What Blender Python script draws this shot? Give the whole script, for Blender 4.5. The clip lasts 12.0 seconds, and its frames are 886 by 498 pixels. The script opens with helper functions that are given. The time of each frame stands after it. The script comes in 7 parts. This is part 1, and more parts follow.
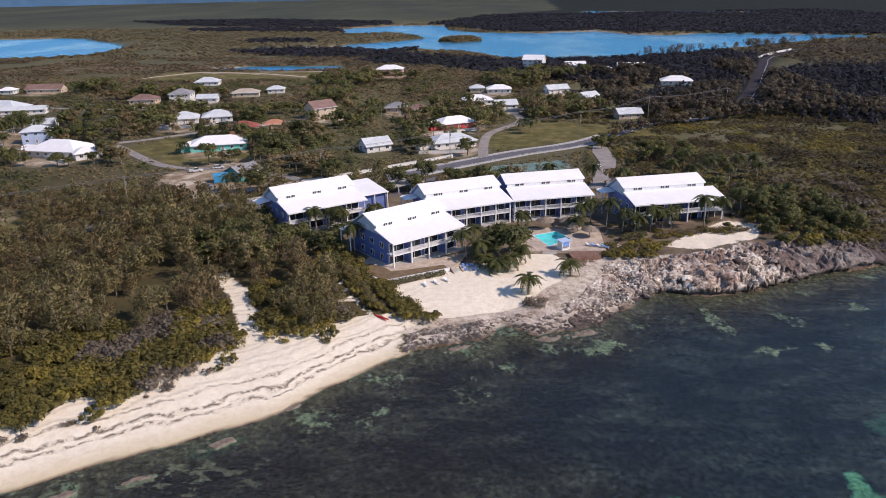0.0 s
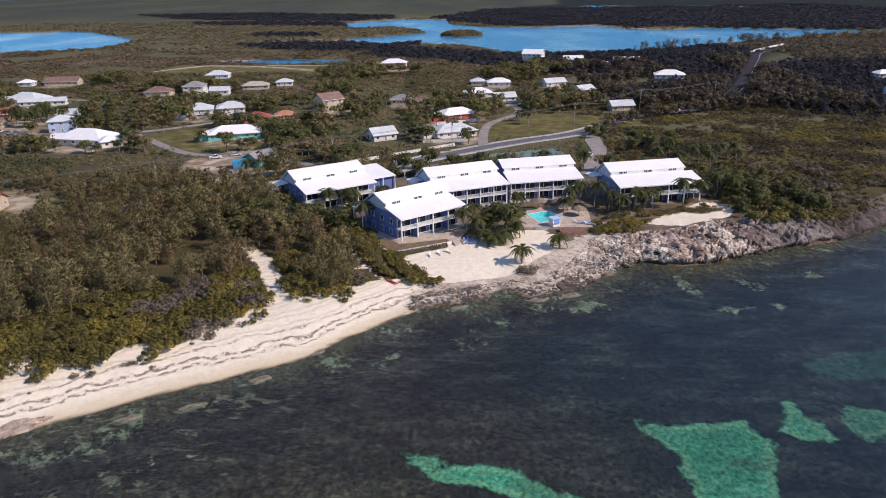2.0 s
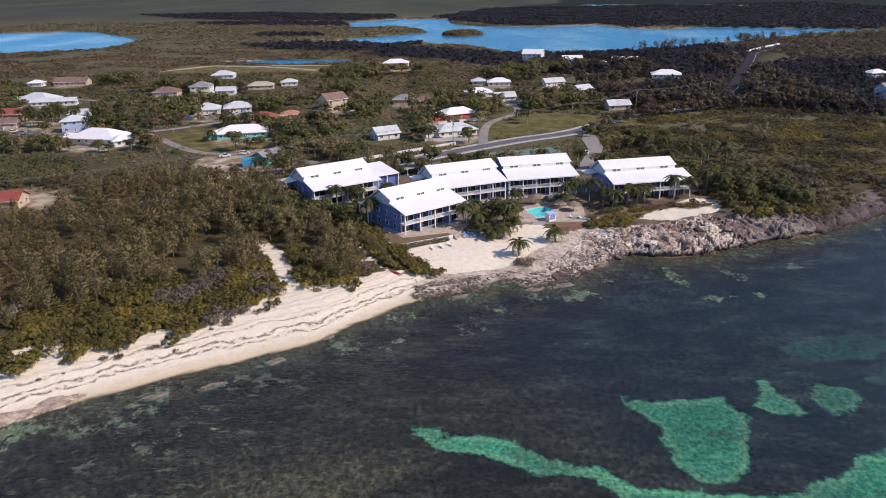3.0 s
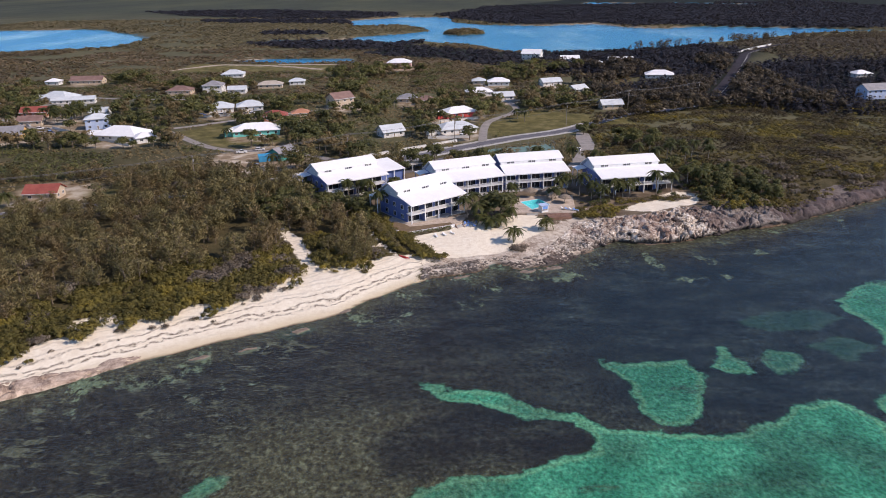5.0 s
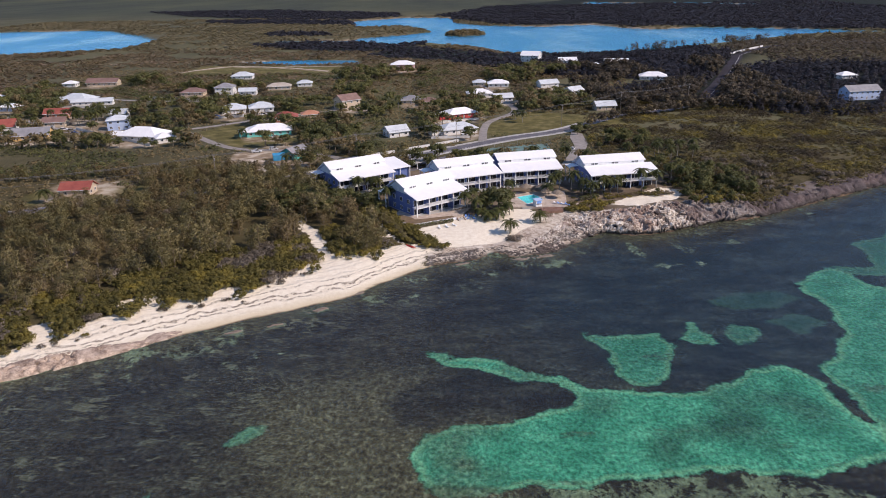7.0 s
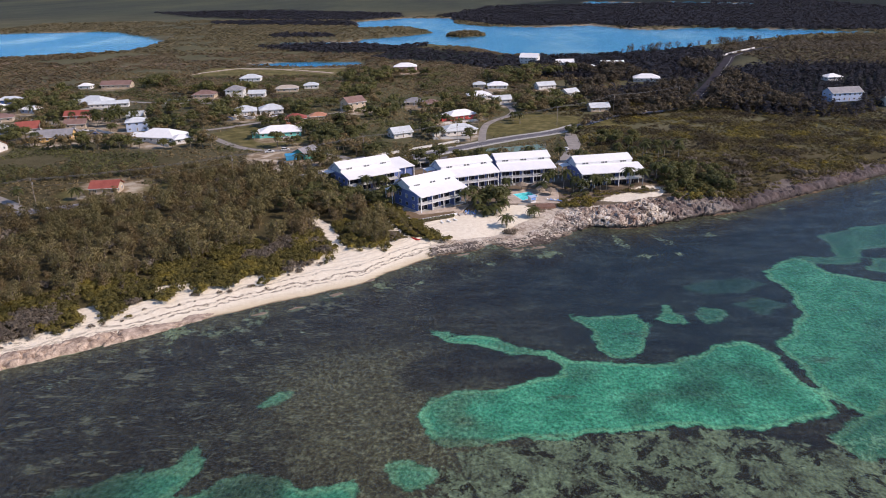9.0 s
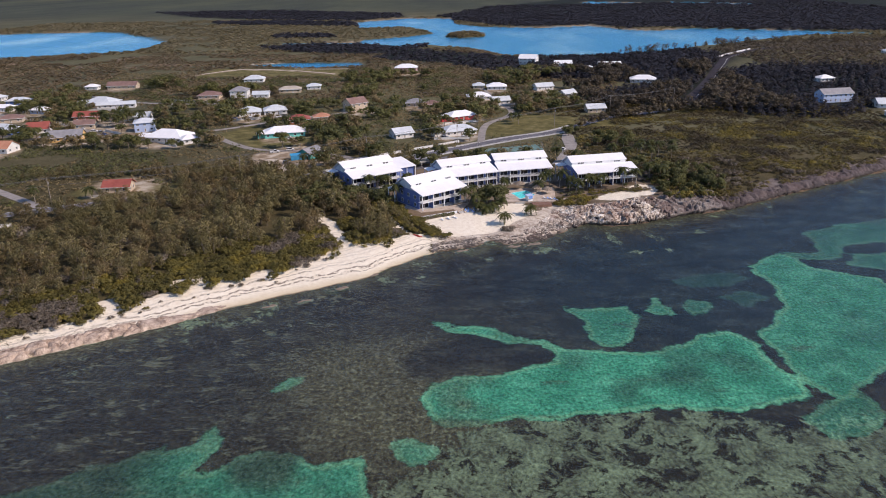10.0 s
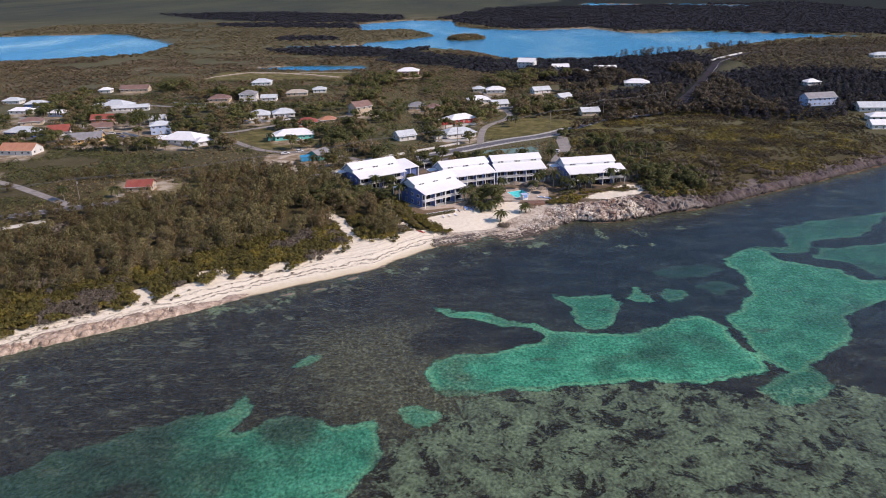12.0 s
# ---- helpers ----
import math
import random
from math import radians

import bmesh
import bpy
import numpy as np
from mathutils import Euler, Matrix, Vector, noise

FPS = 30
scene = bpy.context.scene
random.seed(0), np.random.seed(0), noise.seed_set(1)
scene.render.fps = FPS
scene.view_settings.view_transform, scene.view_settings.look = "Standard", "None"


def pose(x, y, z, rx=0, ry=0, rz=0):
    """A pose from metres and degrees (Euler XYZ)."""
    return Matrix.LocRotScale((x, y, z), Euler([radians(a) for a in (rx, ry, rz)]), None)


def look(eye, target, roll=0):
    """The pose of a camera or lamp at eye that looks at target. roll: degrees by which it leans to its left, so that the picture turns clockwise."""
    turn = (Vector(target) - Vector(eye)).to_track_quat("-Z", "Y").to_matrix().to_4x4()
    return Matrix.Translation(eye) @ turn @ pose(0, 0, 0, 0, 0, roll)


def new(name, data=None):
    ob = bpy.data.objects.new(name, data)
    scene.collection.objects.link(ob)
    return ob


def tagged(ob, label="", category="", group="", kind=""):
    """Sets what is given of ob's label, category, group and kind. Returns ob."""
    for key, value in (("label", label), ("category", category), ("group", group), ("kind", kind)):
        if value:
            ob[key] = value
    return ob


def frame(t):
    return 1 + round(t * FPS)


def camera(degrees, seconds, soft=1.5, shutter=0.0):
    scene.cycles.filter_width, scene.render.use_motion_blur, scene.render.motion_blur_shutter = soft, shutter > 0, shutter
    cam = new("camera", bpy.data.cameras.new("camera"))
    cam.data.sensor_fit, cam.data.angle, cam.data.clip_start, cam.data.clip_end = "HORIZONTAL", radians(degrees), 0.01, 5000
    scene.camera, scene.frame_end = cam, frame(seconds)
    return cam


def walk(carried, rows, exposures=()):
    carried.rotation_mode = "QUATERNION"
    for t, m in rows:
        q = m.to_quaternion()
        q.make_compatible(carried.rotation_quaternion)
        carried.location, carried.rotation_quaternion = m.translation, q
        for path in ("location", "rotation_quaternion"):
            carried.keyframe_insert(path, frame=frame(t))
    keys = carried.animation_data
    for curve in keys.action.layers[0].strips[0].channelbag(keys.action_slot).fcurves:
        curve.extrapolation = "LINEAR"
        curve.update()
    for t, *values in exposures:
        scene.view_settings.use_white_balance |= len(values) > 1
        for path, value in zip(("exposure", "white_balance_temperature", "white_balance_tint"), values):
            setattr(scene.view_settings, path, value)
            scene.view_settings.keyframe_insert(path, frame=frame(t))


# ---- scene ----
cam = camera(63.0, 12.0, soft=0.9)
PATH = [
    (0, (-0.454, -12.519, 65.7), (-0.508, -10.637, 65.025), -1.1),
    (0.5, (-0.463, -17.917, 66.096), (-0.518, -16.037, 65.416), -1.0),
    (1, (-0.969, -22.553, 66.339), (-1.021, -20.674, 65.655), -0.9),
    (1.5, (-0.591, -28.025, 66.989), (-0.646, -26.148, 66.302), -0.9),
    (2, (-0.418, -33.434, 67.865), (-0.475, -31.558, 67.175), -1.0),
    (2.5, (-0.51, -38.378, 68.889), (-0.568, -36.502, 68.197), -1.0),
    (3, (-0.166, -43.827, 70.173), (-0.227, -41.952, 69.479), -1.1),
    (5, (-0.123, -65.25, 75.236), (-0.186, -63.379, 74.533), -1.0),
    (5.5, (0.229, -70.562, 76.439), (0.163, -68.691, 75.735), -1.1),
    (6, (0.045, -75.749, 77.574), (-0.02, -73.879, 76.869), -1.0),
    (6.5, (0.113, -81.321, 79.115), (0.047, -79.451, 78.407), -1.0),
    (7, (0.1, -86.81, 80.519), (0.033, -84.94, 79.812), -1.1),
    (9, (0.445, -108.277, 86.58), (0.375, -106.409, 85.868), -1.2),
    (9.5, (0.487, -113.807, 88.01), (0.417, -111.94, 87.297), -1.2),
    (10, (0.633, -118.933, 89.541), (0.563, -117.066, 88.827), -1.2),
    (10.5, (0.782, -124.453, 91.195), (0.711, -122.586, 90.48), -1.2),
    (11, (0.816, -130.162, 92.962), (0.745, -128.296, 92.245), -1.2),
    (11.5, (0.978, -135.09, 94.093), (0.908, -133.224, 93.378), -1.2),
    (12, (1.197, -140.57, 95.771), (1.125, -138.703, 95.056), -1.2),
]
walk(cam, [(t, look(eye, target, roll)) for t, eye, target, roll in PATH], [(0.0, -0.08, 6880, 23), (12.0, -0.08, 6880, 23)])

# ---- light ----
SUN_DIR = Vector((0.80, -0.28, 0.72)).normalized()
SUN_AZIMUTH = math.atan2(SUN_DIR.x, SUN_DIR.y)
SUN_HEIGHT = math.asin(SUN_DIR.z)

world = bpy.data.worlds.new("sky")
scene.world = world
world.use_nodes = True
wn, wl = world.node_tree.nodes, world.node_tree.links
wn.clear()
w_out = wn.new("ShaderNodeOutputWorld")
w_bg = wn.new("ShaderNodeBackground")
w_sky = wn.new("ShaderNodeTexSky")
w_sky.sky_type = "NISHITA"
w_sky.sun_disc = False
w_sky.sun_elevation = SUN_HEIGHT
w_sky.sun_rotation = SUN_AZIMUTH
w_sky.air_density = 1.0
w_sky.dust_density = 0.1
w_sky.ozone_density = 4.0
w_bg.inputs["Strength"].default_value = 0.15
w_hue = wn.new("ShaderNodeHueSaturation")
w_hue.inputs["Saturation"].default_value = 1.05
wl.new(w_sky.outputs[0], w_hue.inputs["Color"])
wl.new(w_hue.outputs[0], w_bg.inputs["Color"])
wl.new(w_bg.outputs[0], w_out.inputs["Surface"])

sun_data = bpy.data.lights.new("sun", "SUN")
sun_data.energy = 4.3
sun_data.angle = radians(0.5)
sun_data.color = (1.0, 0.92, 0.80)
sun = new("sun", sun_data)
sun.matrix_world = look(SUN_DIR * 400, (0, 0, 0))


# ---- materials ----
def nodes_of(name):
    m = bpy.data.materials.new(name)
    m.use_nodes = True
    nt = m.node_tree
    return m, nt.nodes, nt.links, nt.nodes["Principled BSDF"]


def ramp_node(n, stops):
    r = n.new("ShaderNodeValToRGB")
    while len(r.color_ramp.elements) < len(stops):
        r.color_ramp.elements.new(0.5)
    for e, (p, c) in zip(r.color_ramp.elements, stops):
        e.position = p
        e.color = (*c, 1) if len(c) == 3 else c
    return r


def noise_node(n, l, vec, scale, detail=4.0, rough=0.55, distort=0.0):
    t = n.new("ShaderNodeTexNoise")
    t.inputs["Scale"].default_value = scale
    t.inputs["Detail"].default_value = detail
    t.inputs["Roughness"].default_value = rough
    t.inputs["Distortion"].default_value = distort
    l.new(vec, t.inputs["Vector"])
    return t


def math_node(n, l, op, a, b=0.0, clamp=False):
    m = n.new("ShaderNodeMath")
    m.operation = op
    m.use_clamp = clamp
    for i, v in enumerate((a, b)):
        if isinstance(v, (int, float)):
            m.inputs[i].default_value = v
        else:
            l.new(v, m.inputs[i])
    return m.outputs[0]


def mix_node(n, l, fac, a, b, blend="MIX"):
    m = n.new("ShaderNodeMix")
    m.data_type = "RGBA"
    m.blend_type = blend
    for key, v in ((0, fac), (6, a), (7, b)):
        if isinstance(v, (int, float)):
            m.inputs[key].default_value = v
        elif isinstance(v, tuple):
            m.inputs[key].default_value = (*v, 1)
        else:
            l.new(v, m.inputs[key])
    return m.outputs[2]


def range_node(n, l, v, a, b, c=0.0, d=1.0):
    m = n.new("ShaderNodeMapRange")
    m.inputs[1].default_value, m.inputs[2].default_value = a, b
    m.inputs[3].default_value, m.inputs[4].default_value = c, d
    l.new(v, m.inputs[0])
    return m.outputs[0]


def attr_node(n, name):
    a = n.new("ShaderNodeAttribute")
    a.attribute_name = name
    return a.outputs["Fac"]


def bump_node(n, l, height, strength, distance, bsdf):
    b = n.new("ShaderNodeBump")
    b.inputs["Strength"].default_value = strength
    b.inputs["Distance"].default_value = distance
    l.new(height, b.inputs["Height"])
    l.new(b.outputs[0], bsdf.inputs["Normal"])


def surface(name, c1, c2, scale=1.0, rough=0.6, metal=0.0, bump=0.0, fine=8.0, vary=0.0):
    """A worn plain surface: two colours in large stains, a finer grain over them, and a slight relief."""
    m, n, l, p = nodes_of(name)
    tc = n.new("ShaderNodeTexCoord")
    big = noise_node(n, l, tc.outputs["Object"], scale, 4, 0.6)
    small = noise_node(n, l, tc.outputs["Object"], scale * fine, 3, 0.6)
    f = math_node(n, l, "ADD", math_node(n, l, "MULTIPLY", big.outputs[0], 0.65), math_node(n, l, "MULTIPLY", small.outputs[0], 0.35))
    r = ramp_node(n, [(0.36, c1), (0.64, c2)])
    l.new(f, r.inputs[0])
    col = r.outputs[0]
    if vary:
        info = n.new("ShaderNodeObjectInfo")
        hsv = n.new("ShaderNodeHueSaturation")
        l.new(range_node(n, l, info.outputs["Random"], 0, 1, 1 - vary, 1 + vary), hsv.inputs["Value"])
        l.new(col, hsv.inputs["Color"])
        col = hsv.outputs[0]
    l.new(col, p.inputs["Base Color"])
    p.inputs["Roughness"].default_value = rough
    p.inputs["Metallic"].default_value = metal
    if bump:
        bump_node(n, l, small.outputs[0], 0.6, bump, p)
    return m


def leaf_material(name, stops, patch=0.05, spread=0.35, swing=0.9, close=0.3):
    """Leaves: each clump takes its own tone, and tones drift over the ground in patches."""
    m, n, l, p = nodes_of(name)
    geo = n.new("ShaderNodeNewGeometry")
    drift = noise_node(n, l, geo.outputs["Position"], patch, 3, 0.6)
    info = n.new("ShaderNodeObjectInfo")
    f = math_node(n, l, "ADD", math_node(n, l, "MULTIPLY", geo.outputs["Random Per Island"], spread * 0.5), spread * 0.25)
    f = math_node(n, l, "ADD", f, math_node(n, l, "MULTIPLY", info.outputs["Random"], 0.25))
    near_drift = noise_node(n, l, geo.outputs["Position"], close, 2, 0.5)
    f = math_node(n, l, "ADD", f, math_node(n, l, "MULTIPLY", drift.outputs[0], swing))
    f = math_node(n, l, "ADD", f, math_node(n, l, "MULTIPLY", near_drift.outputs[0], 1.1))
    f = math_node(n, l, "SUBTRACT", f, swing * 0.5 + 0.55 - 0.2, True)
    r = ramp_node(n, stops)
    l.new(f, r.inputs[0])
    l.new(r.outputs[0], p.inputs["Base Color"])
    p.inputs["Roughness"].default_value = 0.55
    p.inputs["Specular IOR Level"].default_value = 0.25
    glow = n.new("ShaderNodeBsdfTranslucent")
    l.new(r.outputs[0], glow.inputs["Color"])
    both = n.new("ShaderNodeMixShader")
    both.inputs[0].default_value = 0.38
    l.new(p.outputs[0], both.inputs[1])
    l.new(glow.outputs[0], both.inputs[2])
    l.new(both.outputs[0], n["Material Output"].inputs["Surface"])
    return m


M = {}
M["roof_white"] = surface("roof_white", (0.80, 0.80, 0.80), (0.90, 0.90, 0.89), 0.25, 0.45, bump=0.01)
M["paint_white"] = surface("paint_white", (0.70, 0.71, 0.72), (0.82, 0.82, 0.82), 0.8, 0.5)
M["paint_blue"] = surface("paint_blue", (0.10, 0.155, 0.36), (0.14, 0.20, 0.43), 0.5, 0.6)
M["glass_dark"] = surface("glass_dark", (0.015, 0.02, 0.03), (0.03, 0.035, 0.045), 1.5, 0.12)
M["curtain"] = surface("curtain", (0.22, 0.22, 0.24), (0.4, 0.4, 0.42), 2.0, 0.8)
M["concrete"] = surface("concrete", (0.34, 0.33, 0.31), (0.50, 0.48, 0.45), 0.4, 0.85, bump=0.02)
M["asphalt"] = surface("asphalt", (0.09, 0.085, 0.095), (0.14, 0.135, 0.15), 0.2, 0.9, bump=0.02, fine=20)
M["road_paint"] = surface("road_paint", (0.55, 0.55, 0.5), (0.75, 0.75, 0.7), 2.0, 0.7)
M["wood_grey"] = surface("wood_grey", (0.20, 0.16, 0.13), (0.34, 0.29, 0.24), 0.8, 0.8, bump=0.02)
M["wood_deck"] = surface("wood_deck", (0.17, 0.09, 0.06), (0.30, 0.17, 0.12), 0.8, 0.7, bump=0.01)
M["bark"] = surface("bark", (0.14, 0.11, 0.085), (0.28, 0.23, 0.18), 1.2, 0.9, bump=0.05, vary=0.2)
M["palm_bark"] = surface("palm_bark", (0.26, 0.22, 0.18), (0.42, 0.37, 0.31), 1.2, 0.9, bump=0.04)
M["thatch"] = surface("thatch", (0.13, 0.10, 0.075), (0.30, 0.24, 0.18), 2.0, 0.95, bump=0.06)
M["pool_tile"] = surface("pool_tile", (0.05, 0.55, 0.62), (0.12, 0.70, 0.74), 0.6, 0.3)
M["paving"] = surface("paving", (0.33, 0.26, 0.20), (0.60, 0.50, 0.41), 0.5, 0.85, bump=0.01)
M["planting"] = surface("planting", (0.11, 0.075, 0.045), (0.22, 0.15, 0.085), 0.7, 0.95, bump=0.08)
M["plastic_red"] = surface("plastic_red", (0.50, 0.025, 0.02), (0.62, 0.05, 0.035), 1.0, 0.35)
M["canvas_blue"] = surface("canvas_blue", (0.10, 0.24, 0.58), (0.20, 0.36, 0.70), 1.5, 0.7, vary=0.3)
M["tarp_blue"] = surface("tarp_blue", (0.02, 0.20, 0.42), (0.04, 0.32, 0.55), 0.8, 0.5)
M["tyre"] = surface("tyre", (0.015, 0.015, 0.015), (0.03, 0.03, 0.03), 4, 0.8)
M["steel"] = surface("steel", (0.30, 0.30, 0.30), (0.45, 0.45, 0.45), 2, 0.45, metal=0.6)
M["cable"] = surface("cable", (0.10, 0.10, 0.10), (0.18, 0.18, 0.18), 1, 0.5)
M["lane"] = surface("lane", (0.20, 0.18, 0.165), (0.33, 0.30, 0.275), 0.3, 0.9, bump=0.01)
M["court"] = surface("court", (0.10, 0.19, 0.17), (0.15, 0.25, 0.22), 0.3, 0.8)

LEAF = {
    "pine": leaf_material("pine_leaf", [(0.0, (0.107, 0.096, 0.045)), (0.45, (0.241, 0.209, 0.095)), (1.0, (0.420, 0.339, 0.179))], 0.04, 0.28),
    "grape": leaf_material("grape_leaf", [(0.0, (0.084, 0.077, 0.025)), (0.45, (0.182, 0.155, 0.045)), (0.75, (0.28, 0.225, 0.050)), (1.0, (0.43, 0.33, 0.055))], 0.11, 0.3, 1.5),
    "broad": leaf_material("broad_leaf", [(0.0, (0.054, 0.062, 0.024)), (0.5, (0.128, 0.132, 0.049)), (1.0, (0.250, 0.232, 0.078))], 0.05, 0.22),
    "dry": leaf_material("dry_leaf", [(0.0, (0.116, 0.092, 0.049)), (0.5, (0.216, 0.168, 0.083)), (1.0, (0.342, 0.262, 0.142))]),
    "scrub": leaf_material("scrub_leaf", [(0.0, (0.060, 0.048, 0.030)), (0.3, (0.096, 0.076, 0.037)), (0.55, (0.145, 0.120, 0.040)), (0.8, (0.25, 0.20, 0.042)), (1.0, (0.34, 0.265, 0.05))], 0.045, 0.14, 2.2),
    # cloud shadow and a bluish haze are put into the mangrove tones
    "mangrove": leaf_material("shaded_mangrove_leaf", [(0.0, (0.032, 0.031, 0.038)), (0.5, (0.047, 0.045, 0.051)), (1.0, (0.074, 0.067, 0.061))], 0.012, 0.2, close=0.1),
    # inland tones are lifted to paint in the distance haze
    "inland": leaf_material("inland_leaf", [(0.0, (0.067, 0.056, 0.046)), (0.5, (0.117, 0.095, 0.063)), (1.0, (0.205, 0.163, 0.095))], 0.03, 0.2),
    "marsh": leaf_material("marsh_leaf", [(0.0, (0.127, 0.112, 0.060)), (0.5, (0.210, 0.177, 0.100)), (1.0, (0.330, 0.263, 0.166))], 0.008, 0.2, close=0.06),
    "flats": leaf_material("flats_leaf", [(0.0, (0.081, 0.061, 0.045)), (0.35, (0.141, 0.109, 0.062)), (0.65, (0.202, 0.152, 0.084)), (1.0, (0.316, 0.231, 0.179))], 0.022, 0.16, 1.6, close=0.1),
    "palm": leaf_material("palm_leaf", [(0.0, (0.037, 0.043, 0.015)), (0.5, (0.072, 0.083, 0.026)), (1.0, (0.155, 0.141, 0.045))], 0.1),
    "bare": leaf_material("bare_twig", [(0.0, (0.12, 0.10, 0.075)), (0.5, (0.21, 0.175, 0.135)), (1.0, (0.33, 0.285, 0.235))], 0.1),
}


# ---- building kit ----
class Shape:
    """Vertices and faces of one part, gathered piece by piece."""

    def __init__(self):
        self.v, self.f = [], []

    def add(self, verts, faces):
        k = len(self.v)
        self.v += [tuple(p) for p in verts]
        self.f += [tuple(i + k for i in face) for face in faces]
        return self

    def box(self, x0, x1, y0, y1, z0, z1):
        c = [(x, y, z) for z in (z0, z1) for y in (y0, y1) for x in (x0, x1)]
        return self.add(c, [(0, 2, 3, 1), (4, 5, 7, 6), (0, 1, 5, 4), (2, 6, 7, 3), (0, 4, 6, 2), (1, 3, 7, 5)])

    def slab(self, corners, thick):
        """A plate under four or more corners, thick downwards."""
        n = len(corners)
        low = [(x, y, z - thick) for x, y, z in corners]
        sides = [(i, (i + 1) % n, (i + 1) % n + n, i + n) for i in range(n)]
        return self.add(list(corners) + low, [tuple(range(n)), tuple(range(2 * n - 1, n - 1, -1))] + [s[::-1] for s in sides])

    def prism(self, outline, axis_from, axis_to):
        """An outline of (y, z) pulled along x."""
        n = len(outline)
        vs = [(axis_from, y, z) for y, z in outline] + [(axis_to, y, z) for y, z in outline]
        return self.add(vs, [tuple(range(n - 1, -1, -1)), tuple(range(n, 2 * n))] + [(i, (i + 1) % n, (i + 1) % n + n, i + n) for i in range(n)])

    def tube(self, points, radii, sides=6):
        k = len(self.v)
        points = [Vector(p) for p in points]
        for i, p in enumerate(points):
            way = (points[min(i + 1, len(points) - 1)] - points[max(i - 1, 0)]).normalized()
            a = way.cross(Vector((0, 0, 1)) if abs(way.z) < 0.9 else Vector((1, 0, 0))).normalized()
            b = way.cross(a)
            for s in range(sides):
                t = 2 * math.pi * s / sides
                self.v.append(tuple(p + (a * math.cos(t) + b * math.sin(t)) * radii[i]))
        for i in range(len(points) - 1):
            for s in range(sides):
                q = (s + 1) % sides
                self.f.append((k + i * sides + s, k + i * sides + q, k + (i + 1) * sides + q, k + (i + 1) * sides + s))
        self.f.append(tuple(k + s for s in range(sides - 1, -1, -1)))
        self.f.append(tuple(k + (len(points) - 1) * sides + s for s in range(sides)))
        return self

    def mesh(self, name, material, smooth=False):
        me = bpy.data.meshes.new(name)
        me.from_pydata(self.v, [], self.f)
        me.materials.append(material)
        if smooth:
            me.polygons.foreach_set("use_smooth", [True] * len(me.polygons))
        me.update()
        return me


def part(name, shape, material, parent, label="", smooth=False, m=None):
    """One mesh object under a thing or under a part. shape: a Shape or a mesh already made."""
    me = shape.mesh(name, material, smooth) if isinstance(shape, Shape) else shape
    ob = new(name, me)
    ob.parent = parent
    if m is not None:
        ob.matrix_basis = m
    if label:
        ob["label"] = label
    return ob


def thing(name, m, label, category, group="", kind="", data=None):
    ob = new(name, data)
    ob.matrix_basis = m
    return tagged(ob, label, category, group, kind)


def fast_mesh(name, verts, quads, material, normals=None):
    """A mesh from arrays of vertices and of four-cornered (or three-cornered) faces."""
    me = bpy.data.meshes.new(name)
    k = quads.shape[1]
    me.vertices.add(len(verts))
    me.vertices.foreach_set("co", np.asarray(verts, np.float32).ravel())
    me.loops.add(quads.size)
    me.loops.foreach_set("vertex_index", quads.astype(np.int32).ravel())
    me.polygons.add(len(quads))
    me.polygons.foreach_set("loop_start", np.arange(0, quads.size, k, dtype=np.int32))
    me.update(calc_edges=True)
    me.materials.append(material)
    if normals is not None:
        me.normals_split_custom_set_from_vertices(np.asarray(normals, np.float32))
    return me


def leafy_normals(v, round_):
    """Soft crown shading: every corner takes the crown's own outward way, and faces are wound to suit it."""
    tri = v.reshape(-1, 3, 3)
    face = np.cross(tri[:, 1] - tri[:, 0], tri[:, 2] - tri[:, 0])
    flip = (face * round_).sum(1) < 0
    tri[flip] = tri[flip][:, ::-1]
    face[flip] *= -1
    face /= np.linalg.norm(face, axis=1)[:, None] + 1e-9
    nrm = 0.86 * round_ + 0.14 * face
    nrm /= np.linalg.norm(nrm, axis=1)[:, None] + 1e-9
    return tri.reshape(-1, 3), np.repeat(nrm, 3, axis=0)


def cells(x, y, size, seed=0):
    """Broken blocks: a random level for each irregular cell, and the gap to its nearest joint."""
    x, y = np.asarray(x, float) / size, np.asarray(y, float) / size
    i, j = np.floor(x).astype(int), np.floor(y).astype(int)
    near, second, level = np.full(x.shape, 9.0), np.full(x.shape, 9.0), np.zeros(x.shape)
    for di in (-1, 0, 1):
        for dj in (-1, 0, 1):
            p, q = (i + di + seed * 13) % 256, (j + dj + seed * 29) % 256
            d = np.hypot(i + di + LATTICE[p, q] - x, j + dj + LATTICE[q, p] - y)
            closer = d < near
            second = np.where(closer, near, np.minimum(second, d))
            level = np.where(closer, LATTICE[(p + 91) % 256, (q + 57) % 256], level)
            near = np.where(closer, d, near)
    return level, (second - near) * size


# ---- lie of the land ----
def smooth(a, b, x):
    t = np.clip((x - a) / (b - a), 0, 1)
    return t * t * (3 - 2 * t)


LATTICE = np.random.default_rng(7).random((257, 257))
LATTICE[256] = LATTICE[0]
LATTICE[:, 256] = LATTICE[:, 0]


